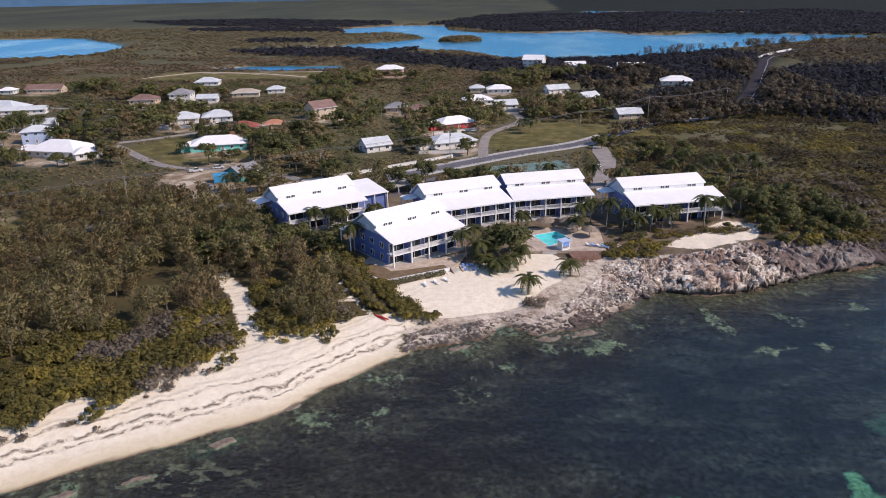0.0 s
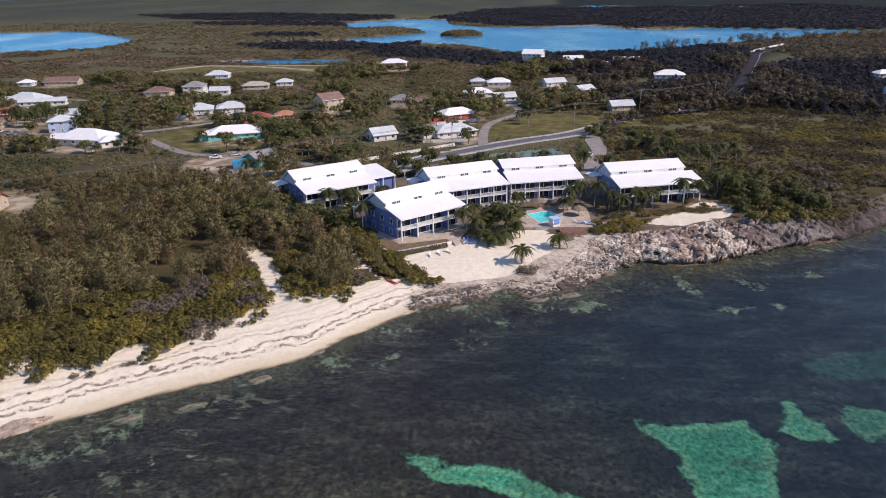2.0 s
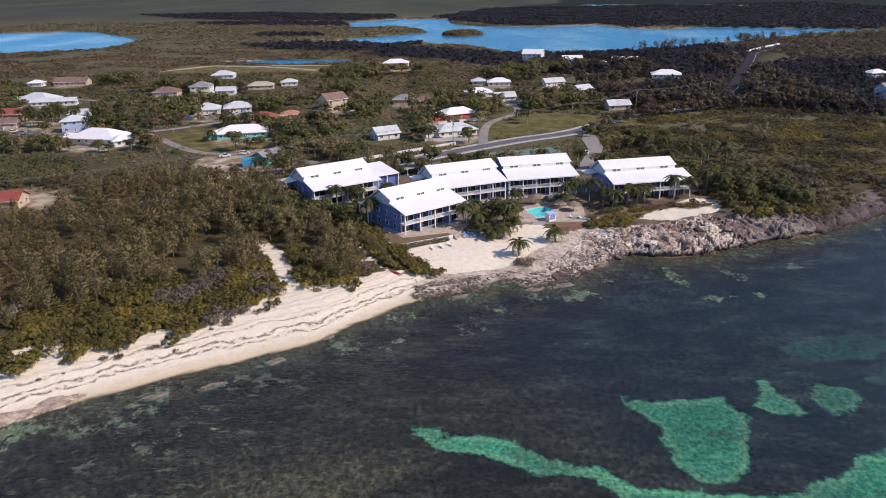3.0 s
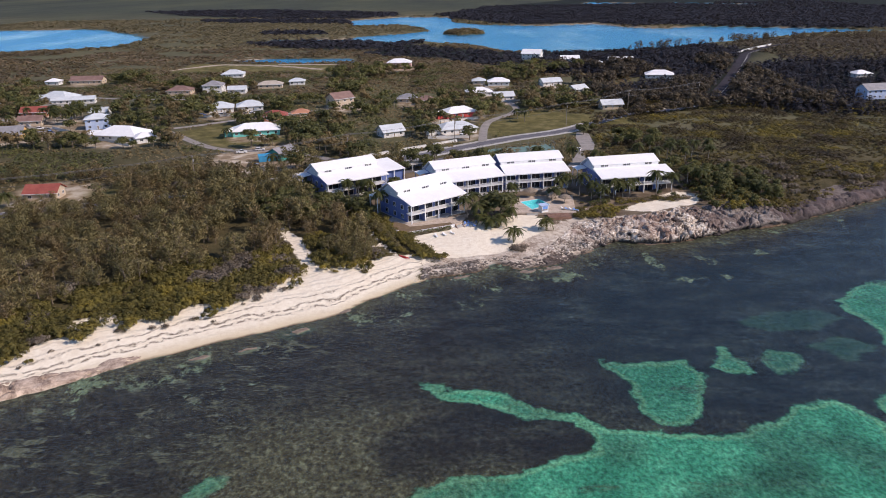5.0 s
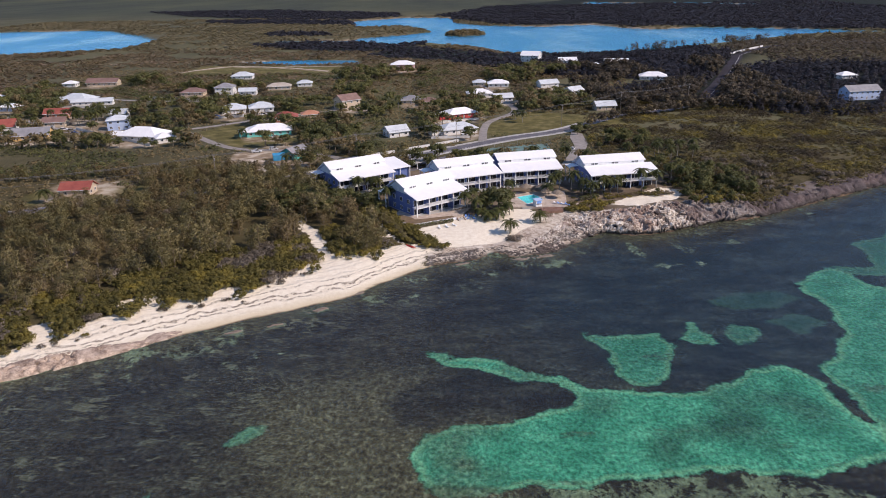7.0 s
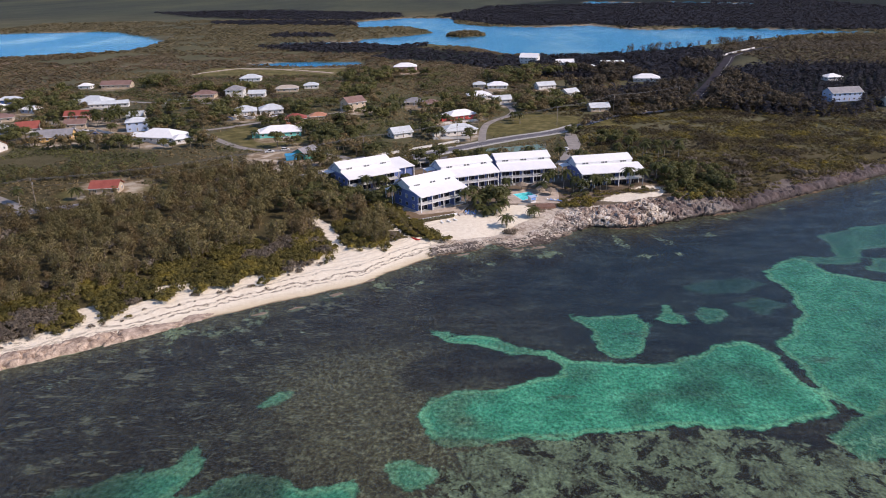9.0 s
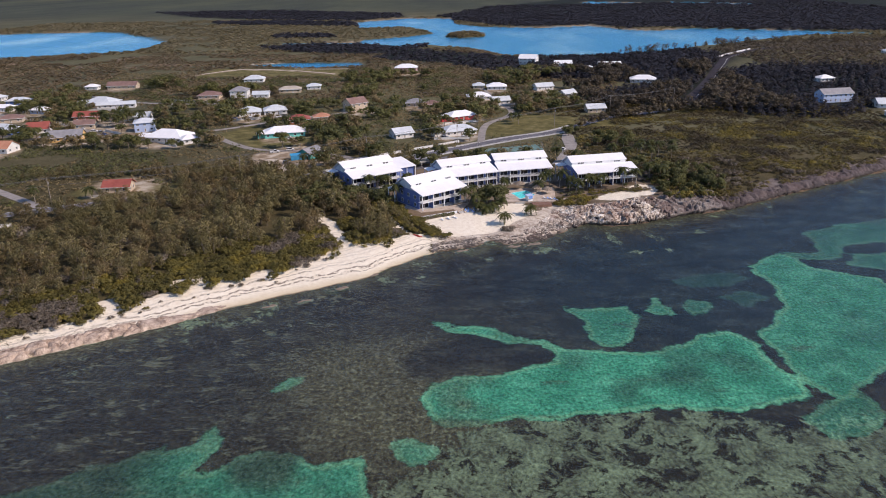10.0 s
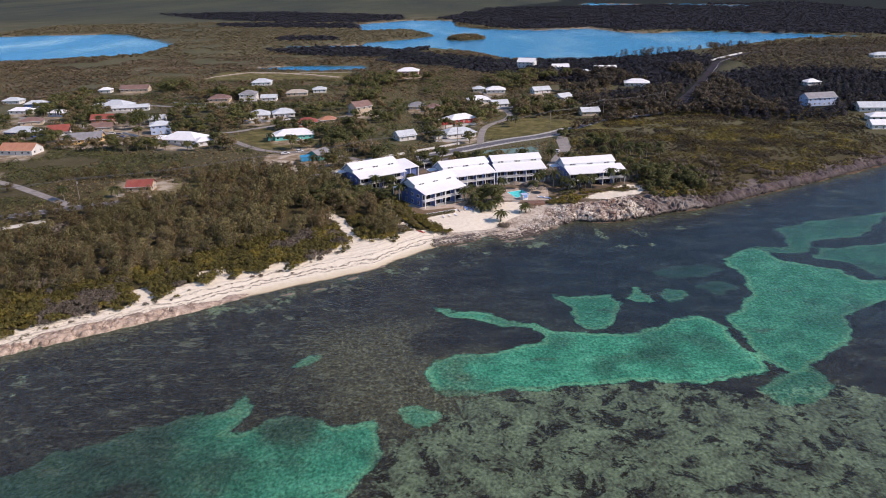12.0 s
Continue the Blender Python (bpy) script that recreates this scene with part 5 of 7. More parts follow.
def open_ground(x, y, margin=0.0):
    """Where plants may stand: no road, house, lawn, resort, track or water."""
    x, y = np.asarray(x, float), np.asarray(y, float)
    ok = (road_gap(x, y) > margin) & (poly_gap(x, y, RESORT) < -margin) & (line_gap(x, y, TRACK) > 2.6 + margin) & (poly_gap(x, y, DIRT) < -margin) & (poly_gap(x, y, DRIVE) < -1)
    for q in LAWNS:
        ok &= poly_gap(x, y, q) < -margin
    for hx, hy, hr in FOOTPRINTS:
        ok &= (np.hypot(x - hx, y - hy) > hr + margin) & (np.hypot(x - hx * 0.98, y - hy + 9) > hr * 1.12)
    ok &= ~((lake_gap(x, y) > -4) & (y > 500))
    return ok


def scatter(rng, x0, x1, y0, y1, gap):
    """Jittered places, about gap metres apart."""
    xs, ys = np.meshgrid(np.arange(x0, x1, gap), np.arange(y0, y1, gap))
    xs = xs.ravel() + rng.uniform(-0.5, 0.5, xs.size) * gap
    ys = ys.ravel() + rng.uniform(-0.5, 0.5, ys.size) * gap
    return xs, ys


def grove(name, label, spots, seed):
    """Trees too many to count, as one mesh. Each spot: a kind, x, y and a scale."""
    r_ = np.random.default_rng(seed)
    out, ways = [], []
    for kind_, x, y, scale in spots:
        kit = TREE_KITS[kind_][r_.integers(len(TREE_KITS[kind_]))]
        v, nrm = CROWN_POINTS[kit[1].name]
        t = r_.uniform(0, 6.283)
        turn = np.array([[math.cos(t), -math.sin(t), 0], [math.sin(t), math.cos(t), 0], [0, 0, 1]])
        out.append(v @ turn.T * scale + (x, y, ground_at(x, y) - 0.05))
        ways.append(nrm @ turn.T)
    v = np.concatenate(out)
    leaf = TREE_KITS[spots[0][0]][0][1].materials[0]
    return tagged(new(name, fast_mesh(name, v, np.arange(len(v)).reshape(-1, 3), leaf, np.concatenate(ways))), label, "trees", kind="stuff")


def settle(spots, most, name, label, seed, rng):
    """The first spots become trees of their own; the rest one mesh for each kind."""
    for kind_, x, y, scale in spots[:most]:
        plant(kind_, x, y, scale, rng)
    rest = {}
    for s in spots[most:]:
        rest.setdefault(s[0], []).append(s)
    for k, group_spots in rest.items():
        grove(name, label, group_spots, seed + len(k))


rng = np.random.default_rng(11)
# the coastal wood
px, py = scatter(rng, -215, -26, 40, 236, 4.7)
back = (py - along(GREEN, px)) * 0.86
clear = line_gap(px, py, [(-100, 246), (-125, 236), (-175, 232), (-240, 262)])
keep = open_ground(px, py, 0.5) & (back > np.where(px > -40, 7, 22 + 7 * grain(px, py, 20, 2))) & (grain(px, py, 10, 2) > -0.52) & (line_gap(px, py, SIDE_TRACK) > 1.9) & (py < 226 + 0.15 * (px + 60)) & (clear > 7) & (line_gap(px, py + 6, [(-192, 125), (-172, 137)]) > 8.5) & (poly_gap(px, py, [(-215, 150), (-170, 150), (-135, 178), (-135, 205), (-215, 200)]) < 0)
spots = []
for x, y, bk in zip(px[keep], py[keep], back[keep]):
    dry = grain(x, y, 26, 2)
    kind_ = "pine_dry" if rng.random() < 0.15 + 0.35 * (dry > 0.15) + 0.3 * (x < -95) else "pine"
    if rng.random() < 0.05:
        kind_ = "bush_dry"
        spots.append((kind_, x, y, rng.uniform(1.6, 2.6)))
        continue
    rise = 0.6 + 0.4 * min(1, bk / 45)
    spots.append((kind_, x, y, rng.uniform(0.7, 1.45) * rise * (0.8 if x < -95 else 1)))
spots.sort(key=lambda s: s[2] - 0.55 * s[1])
settle(spots, 300, "coastal_wood", "feathery olive-grey shore pines and dry trees grown together", 31, rng)
# sea grape and dry bushes behind the beach
px, py = scatter(rng, -165, -8, 26, 150, 2.4)
back = (py - along(GREEN, px)) * 0.86
keep = (back + 3.6 * grain(px, py, 9, 3) > 0.3) & (back < np.where(px > -40, 9, 29) + 6 * grain(px, py, 16)) & (line_gap(px, py, SIDE_TRACK) > 1.3) & (np.hypot(px + 17.4, py - 123.6) > 3.4) & (line_gap(px, py, TRACK) > 3.2) & (poly_gap(px, py, RESORT) < 0)
spots = []
for x, y in zip(px[keep], py[keep]):
    n_ = float(grain(x, y, 9, 2))
    if n_ > 0.46 and rng.random() < 0.8:
        continue
    spots.append(("bush_dry" if n_ < (-0.42 if x > -85 else -0.2) else "bush", x, y, rng.uniform(0.9, 1.75)))
spots.sort(key=lambda s: s[2] - 0.55 * s[1])
settle(spots, 70, "shore_bushes", "sea grape bushes grown together behind the beach", 41, rng)
for i in range(34):  # stunted and dead growth on the upper beach
    x = rng.uniform(-130, -24)
    y = float(along(GREEN, x)) - rng.uniform(0.5, 6.5)
    if float(line_gap(np.array([x]), np.array([y]), TRACK)[0]) > 3 and float(inland(np.array([x]), np.array([y]))[0]) > 8:
        plant("bush_dry" if i % 3 else "bush", x, y, rng.uniform(0.25, 0.7), rng)
for x0, x1, y0, y1, count, kind_, lo, hi in ((-50, -43.5, 104, 112, 9, "bush", 0.8, 1.3), (-47, -42.5, 110, 118, 8, "bush", 0.9, 1.4), (-57.5, -51, 95.5, 101, 7, "bush_dry", 0.9, 1.5), (-51, -46, 100, 104, 4, "bush_dry", 0.7, 1.1),
                                             (-39, -26.5, 117, 142, 22, "pine", 0.5, 0.95), (-39, -27, 114, 124, 14, "bush", 0.9, 1.6)):  # growth at the mouth of the track
    for i in range(count):
        x, y = rng.uniform(x0, x1), rng.uniform(y0, y1)
        if float(line_gap(np.array([x]), np.array([y]), SIDE_TRACK)[0]) > 1.8 and float(line_gap(np.array([x]), np.array([y]), TRACK)[0]) > 2.4:
            plant(kind_, x, y, rng.uniform(lo, hi), rng)
for i in range(26):  # pines close along the seaward side of the road
    t = i / 25
    plant("pine_dry" if i % 3 == 0 else "pine", -150 + 66 * t + rng.uniform(-1, 1), float(np.interp(-150 + 66 * t, [-171, -110, -75], [157, 184, 205])) - rng.uniform(4.5, 8.0), rng.uniform(0.55, 0.9), rng)
for x, y in ((-157, 175), (-154, 174), (-149.5, 175.5), (-147, 178), (-160, 178)):
    plant("pine", x, y, rng.uniform(0.4, 0.6), rng)
for i in range(20):  # dark broadleaf trees between the wood and the blocks
    plant("tree", rng.uniform(-70, -44), rng.uniform(150, 172), rng.uniform(0.75, 1.15), rng)
# trees among the houses
px, py = scatter(rng, -330, 215, 225, 560, 6.0)
keep = open_ground(px, py, 1.0) & (inland(px, py) > 40) & ((px < 62) | (py > 345)) & (grain(px, py, 42, 2) > np.where(py > 395, 0.05, -0.3)) & hill_road_view(px, py) & ~((px < -92) & (py < 264)) & (~yard(px, py) | (rng.random(px.size) < 0.25)) & (line_gap(px, py, [(-100, 246), (-125, 236), (-175, 232), (-240, 262)]) > 8) & roadside_view(px, py) & lane_view(px, py)
spots = [("tree_dark" if x > 58 + 40 * rng.random() else "tree_far" if rng.random() < 0.68 else "tree_olive", x, y, rng.uniform(0.65, 1.45)) for x, y in zip(px[keep], py[keep])]
spots.sort(key=lambda s: s[2])
spots[:150] = [("tree" if s[0] == "tree_far" else s[0], *s[1:]) for s in spots[:150]]
for i in range(46):  # roadside trees hiding the road's inland reach
    t = i / 46
    x = 66 + 74 * t
    spots.append(("tree_dark" if i % 3 else "tree_olive", x + rng.uniform(-2, 2), float(np.interp(x, [53, 90, 119, 136, 161], [298, 338, 352, 362, 406])) - rng.uniform(5, 10), rng.uniform(0.6, 1.0)))
settle(spots, 230, "village_trees", "dark green and olive trees among the village houses", 51, rng)


def thicket(name, label, spots, heights, leaf, clumps, size, seed, wide=0.8, lift=1.0):
    """Uncountable growth as one mesh: at each spot a mound of leaf clumps."""
    r_ = np.random.default_rng(seed)
    x, y = spots
    z = height(x, y)
    count = len(x) * clumps
    own = np.repeat(np.arange(len(x)), clumps)
    way = r_.normal(size=(count, 3))
    way /= np.linalg.norm(way, axis=1)[:, None]
    way[:, 2] = np.abs(way[:, 2])
    h = heights[own]
    rad = h * wide
    p = np.stack([x[own] + way[:, 0] * rad * r_.uniform(0.5, 1.1, count), y[own] + way[:, 1] * rad * r_.uniform(0.5, 1.1, count), z[own] + way[:, 2] * h * r_.uniform(0.55, 1.05, count)], -1)
    up = way + r_.normal(scale=0.5, size=(count, 3))
    up[:, 2] += 1.1
    up /= np.linalg.norm(up, axis=1)[:, None]
    a = np.cross(up, r_.normal(size=(count, 3)))
    a /= np.linalg.norm(a, axis=1)[:, None] + 1e-9
    b = np.cross(up, a)
    s = (size * np.sqrt(h / heights.mean()) * r_.uniform(0.6, 1.45, count))[:, None]
    v = np.stack([p - a * s, p + (a + 1.7 * b) * s * 0.6, p + (a - 1.4 * b) * s], 1).reshape(-1, 3)
    v, nrm = leafy_normals(v, (way + (0, 0, lift)) / np.linalg.norm(way + (0, 0, lift), axis=1)[:, None])
    return tagged(new(name, fast_mesh(name, v, np.arange(len(v)).reshape(-1, 3), LEAF[leaf], nrm)), label, "vegetation", kind="stuff")


# low scrub along the rocky shore
px, py = scatter(rng, 60, 330, 150, 460, 2.5)
d_ = inland(px, py)
keep = (d_ > np.where(px > 92, 5.5, np.where(px > 78, 8, 13)) + 3 * grain(px, py, 12, 2)) & (py < 360 + 0.2 * px) & open_ground(px, py, 0.3)
keep &= (grain(px, py, 11, 2) > -0.5) & hill_road_view(px, py)
hs = rng.uniform(0.8, 1.3, keep.sum()) * (1.1 + 1.6 * np.clip(grain(px[keep], py[keep], 14, 2), -0.3, 1))
thicket("shore_scrub", "low olive and yellow-green wind-clipped shore scrub", (px[keep], py[keep]), hs, "scrub", 34, 0.30, 21, 1.5, 0.9)
# scrub between the wood and the houses
px, py = scatter(rng, -340, 60, 120, 600, 3.6)
keep = open_ground(px, py, 0.2) & ~yard(px, py) & (grain(px, py, 30, 2) > -0.5) & (inland(px, py) > 34) & ((py > 198 + 0.12 * (px + 60)) | (px < -150)) & roadside_view(px, py)
low = keep & (grain(px, py, 24, 2) < 0.08)
thicket("village_scrub", "rough olive-brown scrub between the houses", (px[low], py[low]), rng.uniform(0.7, 1.7, low.sum()), "dry", 14, 0.36, 22, 1.3)
tall = keep & ~low
thicket("village_scrub", "rounded dark green bushes grown together between the houses", (px[tall], py[tall]), rng.uniform(1.2, 3.0, tall.sum()), "broad", 22, 0.36, 27, 1.1)
# far woods
px, py = scatter(rng, -900, 900, 500, 1950, 10.0)
dark = np.full(px.shape, -1e9)
for q in SHADED_WOODS:
    dark = np.maximum(dark, poly_gap(px, py, q))
view = np.abs(px) < 0.66 * (py + 160)
ok = open_ground(px, py) & (inland(px, py) > 40) & view & hill_road_view(px, py)
keep = ok & (dark + 8 * grain(px, py, 50, 2) > 0) & ((py < 1500) | (rng.random(px.size) < 0.5))
hs = rng.uniform(2.0, 4.6, keep.sum()) * np.where((py[keep] < 790) & (py[keep] > 640), 0.6, 1.0)
# cloud shadow over this wood is in the leaf colour
thicket("mangrove_wood", "far mangrove wood round the lagoon, cloud shadow put into its leaf colour", (px[keep], py[keep]), hs, "mangrove", 24, 1.5, 23, 1.9, 1.6)
keep = ok & (dark <= 0) & (py > 780) & (py < 1500) & (grain(px, py, 70, 2) > -0.45)
thicket("marsh_growth", "grey-green low marsh growth on far flats", (px[keep], py[keep]), rng.uniform(0.7, 1.8, keep.sum()), "marsh", 18, 1.5, 24, 3.0, 2.0)
px, py = scatter(rng, -640, 120, 430, 800, 5.6)
dark = np.maximum(poly_gap(px, py, SHADED_WOODS[3]), poly_gap(px, py, SHADED_WOODS[6]))
keep = open_ground(px, py) & (np.abs(px) < 0.66 * (py + 160)) & (dark < 0) & (grain(px, py, 60, 2) > -0.42)
thicket("flat_scrub", "brown and grey-olive low scrub on the flats behind the village", (px[keep], py[keep]), rng.uniform(0.7, 2.4, keep.sum()) * (1 + 0.6 * grain(px[keep], py[keep], 40, 2)), "flats", 16, 0.75, 28, 1.9, 1.6)
px, py = scatter(rng, 240, 640, 540, 870, 5.5)
keep = open_ground(px, py) & (poly_gap(px, py, LIT_HILL) > 0) & (np.abs(px) < 0.66 * (py + 160))
thicket("hill_scrub", "olive-brown bushes over the low rise", (px[keep], py[keep]), rng.uniform(1.0, 3.0, keep.sum()), "inland", 20, 0.8, 29, 1.6, 1.3)
# tall trees beyond the scrub, in the mangrove leaf that has shade painted in
px, py = scatter(rng, 60, 430, 330, 720, 6.5)
dark = np.maximum(poly_gap(px, py, SHADED_WOODS[2]), poly_gap(px, py, SHADED_WOODS[3]))
keep = open_ground(px, py) & (dark > -3) & hill_road_view(px, py)
hs = rng.uniform(3, 8.0, keep.sum()) * np.where(py[keep] > 610, 0.45, 1.0)
thicket("inland_wood", "tall trees along the inland road, shade put into their leaf colour", (px[keep], py[keep]), hs, "mangrove", 56, 0.55, 25, 0.42)
# tall shore pines standing against the lagoon
spots = []
for i in range(110):
    x = rng.uniform(165, 560)
    y = rng.uniform(655, 700) if x < 230 else rng.uniform(660, 700) + 0.42 * (x - 230)
    if open_ground(np.array([x]), np.array([y]))[0]:
        spots.append(("pine_dark", x, y, rng.uniform(0.6, 1.2)))
grove("lagoon_pines", "tall thin dark pines along the lagoon shore", spots, 71)
# growth on the lagoon islet
ang = rng.uniform(0, 6.28, 120)
rad = 27 * np.sqrt(rng.random(120))
thicket("islet_growth", "round olive thicket on a lagoon islet", (ISLET[0] + np.cos(ang) * rad, ISLET[1] + np.sin(ang) * rad * 1.2), rng.uniform(2, 6, 120), "dry", 24, 1.2, 26, 1.0)


# ---- palms ----
def frond_mesh(seed, length):
    """A palm frond: an arching rib with leaflets hanging to both sides."""
    r_ = np.random.default_rng(seed)
    s = Shape()
    rise, fall = r_.uniform(0.25, 0.55), r_.uniform(0.55, 0.95)
    steps = 18

    def rib(t):
        return Vector((length * (t - 0.12 * t * t), 0, length * (rise * t - (rise + fall * 0.55) * t * t)))

    s.tube([rib(i / 6) for i in range(7)], [0.035 - 0.004 * i for i in range(7)], 3)
    for i in range(1, steps + 1):
        t = i / steps
        p, w = rib(t), (rib(min(1, t + 0.02)) - rib(t - 0.02)).normalized()
        reach = length * 0.25 * math.sin(math.pi * (0.12 + 0.83 * t)) + 0.08
        for side in (-1, 1):
            out = Vector((0.8 * w.x, side, 0.8 * w.z - r_.uniform(0.15, 0.5))).normalized() * reach
            base = w * 0.12
            k = len(s.v)
            s.v += [tuple(p - base), tuple(p + base), tuple(p + out + base * 0.4), tuple(p + out - base * 0.4)]
            s.f.append((k, k + 1, k + 2, k + 3))
    return s.mesh("frond", LEAF["palm"])


FRONDS = [frond_mesh(60 + i, 3.7) for i in range(4)]


def palm(x, y, h, lean, seed, spread=1.0, base=None):
    r_ = np.random.default_rng(seed)
    ob = thing("palm_tree", pose(x, y, (ground_at(x, y) if base is None else base) - 0.05, 0, 0, r_.uniform(0, 360)), "coconut palm with a slender grey trunk and arching fronds", "palm", "palms")
    pts = [(lean * t * t, 0, -0.3 + (h + 0.3) * t) for t in (0, 0.2, 0.45, 0.7, 0.9, 1.0)]
    part("trunk", Shape().tube(pts, [0.20, 0.15, 0.125, 0.11, 0.11, 0.13], 7), M["palm_bark"], ob)
    count = 18
    for i in range(count):
        tilt = -38 + 62 * (i % 3) / 2 + r_.uniform(-8, 8)
        m = Matrix.Translation((lean, 0, h - 0.02)) @ pose(0, 0, 0, 0, -tilt * 0.6, 360 * i / count * 2.4 + r_.uniform(-9, 9)) @ Matrix.Scale(spread * r_.uniform(0.85, 1.12), 4)
        part("frond", FRONDS[r_.integers(4)], None, ob, m=m)
    return ob


PALMS = [(-28, 161, 8, 0.4), (-41, 178, 7, 0.5), (-37, 182, 6, -0.4), (-34, 179, 6.5, 0.3), (0.5, 158, 7, 1.2), (3.5, 155.5, 5.5, 0.7), (2, 161, 7, 0.5), (8, 149, 3.2, 0.5), (11, 150.5, 3.6, 0.4),
         (5, 151.5, 3.0, 0.3), (15, 154, 4.5, 0.8), (14, 136.3, 4.2, 0.4), (25, 146.5, 3.6, 0.5), (36, 184.5, 7, 0.4), (40, 182, 7.5, 0.8), (33, 183.5, 6, 0.4), (43.5, 177, 6, 0.4), (46, 174, 5.5, 0.6),
         (51, 177, 6.5, 0.6), (54, 176, 5.8, 0.5), (57, 178.5, 6.2, 0.5), (66.5, 180, 9.0, 2.2), (73, 184, 6.5, 0.7), (80, 190, 7.5, 0.8), (84, 187, 7, 0.9), (31, 176, 4.5, 0.3), (16, 179, 5, 0.3),
         (78, 228, 6, 0.5), (84, 233, 7, 0.4), (90, 228, 6, 0.6), (95, 236, 7, 0.4), (88, 242, 6.5, 0.3), (100, 230, 6, 0.5), (72, 236, 6, 0.4), (104, 241, 6.5, 0.6), (80, 246, 7, 0.5),
         (-92, 296, 5.5, 0.4), (-118, 286, 5, 0.3), (-79, 224, 6, 0.5), (-216, 330, 8, 0.5), (-222, 338, 8.5, 0.6), (-228, 332, 8, 0.3), (-212, 342, 8, 0.7), (-236, 344, 8, 0.4), (-206, 334, 7.5, 0.5), (-246, 336, 8, 0.5),
         (-182, 168, 6.5, 0.4), (-160, 172, 5, 0.3), (30, 232, 6, 0.3), (44, 228, 6.5, 0.4), (52, 224, 6, 0.3), (-275, 372, 8, 0.5), (-282, 380, 8, 0.4), (-290, 366, 7.5, 0.4)]
extra = np.random.default_rng(909)
for cx, cy, count in ((-228, 335, 10), (-285, 372, 8), (-60, 372, 4), (-260, 292, 4), (-200, 300, 4), (20, 330, 4)):
    for i in range(count):
        x, y = cx + extra.uniform(-26, 26), cy + extra.uniform(-14, 14)
        if min(math.hypot(x - f[0], y - f[1]) - f[2] for f in FOOTPRINTS) > 0.5 and float(road_gap(np.array([x]), np.array([y]))[0]) > 0:
            PALMS.append((x, y, extra.uniform(5, 8.5), extra.uniform(0.2, 0.7)))
for i, (x, y, h, lean) in enumerate(PALMS):
    palm(x, y, h, lean, 300 + i, 1.0 + 0.02 * (i % 5))

# ---- gardens of the resort ----
rng = np.random.default_rng(77)
for i in range(26):  # hedge bank beside the sand
    t = i / 25
    x, y = -25.2 + 16.4 * t + rng.uniform(-1.2, 1.4), 146.5 - 23 * t + rng.uniform(-1.2, 1.4)
    plant("bush", x, y, rng.uniform(0.9, 1.35), rng)
for i in range(20):  # growth between the side path and the hedge bank
    t = i / 19
    x, y = -27.4 + 8.6 * t + rng.uniform(-0.9, 0.9), 145 - 20 * t + rng.uniform(-0.9, 0.9)
    if math.hypot(x + 17.4, y - 123.6) < 4.2:
        continue
    plant("bush" if i % 4 else "pine", x, y, rng.uniform(0.7, 1.15) if i % 4 else rng.uniform(0.4, 0.6), rng)
for i in range(22):  # bright bushes above the rocks
    plant("bush", rng.uniform(36, 51), rng.uniform(157, 164), rng.uniform(0.75, 1.15), rng)
for i in range(40):  # bed below the shore block
    plant("bush_dry" if i % 3 == 0 else "bush", 51 + 26 * i / 40, 171.5 + 4.0 * i / 40 + rng.uniform(-1.4, 1.4), rng.uniform(0.45, 0.8), rng)
for x, y, s in ((11.5, 158, 1.35), (9, 160.5, 1.2), (14, 160, 1.15), (7, 157, 1.0), (-26, 188, 0.9), (-20, 186, 0.8), (-24, 212, 0.9), (-6, 213, 0.85), (2, 214, 1.0), (8, 219, 1.1), (-33, 214, 0.8),
                (86, 193, 1.1), (91, 188, 1.0), (90, 198, 1.15), (95, 193, 1.0), (82, 199, 0.9), (97, 200, 1.05), (86, 204, 1.0), (-34, 168, 0.9), (-36, 160, 1.0), (-40, 165, 0.9), (-44, 171, 0.8), (-31, 172, 0.8),
                (76, 206, 0.9), (80, 212, 1.0), (12, 222, 0.7), (20, 220, 0.6), (-16, 219, 0.8), (-60, 196, 0.9), (-58, 186, 0.8), (-54, 180, 0.8)):
    plant("tree", x, y, s, rng)
for i in range(34):  # wind-bent trees past the last block
    plant("tree" if i % 3 else "tree_olive", rng.uniform(81, 106), rng.uniform(172, 202), rng.uniform(0.5, 0.9), rng)
GARDENS = [[(38, 165), (50, 166), (48, 178), (38, 181)], [(49, 171), (78, 177), (77, 181), (49, 176)], [(2, 156), (13, 160), (12, 180), (2, 168)], [(-40, 170), (-26, 168), (-16, 178), (-28, 192)], [(76, 184), (84, 184), (84, 206), (76, 204)]]
for q in GARDENS:
    xs, ys = [p[0] for p in q], [p[1] for p in q]
    for i in range(18):
        x, y = rng.uniform(min(xs), max(xs)), rng.uniform(min(ys), max(ys))
        if poly_gap(np.array([x]), np.array([y]), q)[0] > 0.3:
            plant(("bush", "bush", "bush_dry", "tree")[i % 4], x, y, rng.uniform(0.35, 0.7) if i % 4 < 3 else rng.uniform(0.3, 0.5), rng)
for x, y, s in ((13.2, 131.4, 0.8), (15.2, 131.0, 0.95), (17.2, 132.2, 0.8), (14.4, 132.6, 0.8), (16.4, 130.2, 0.7)):
    plant("bush_dry", x, y, s, rng)
for i in range(30):  # low planting between the blocks
    x, y = rng.uniform(-30, 44), rng.uniform(166, 184)
    if poly_gap(np.array([x]), np.array([y]), [(-30, 160), (-14, 178), (-24, 190), (-40, 176)])[0] > 0 or (8 < x < 44 and y > 181):
        plant("bush", x, y, rng.uniform(0.45, 0.8), rng)


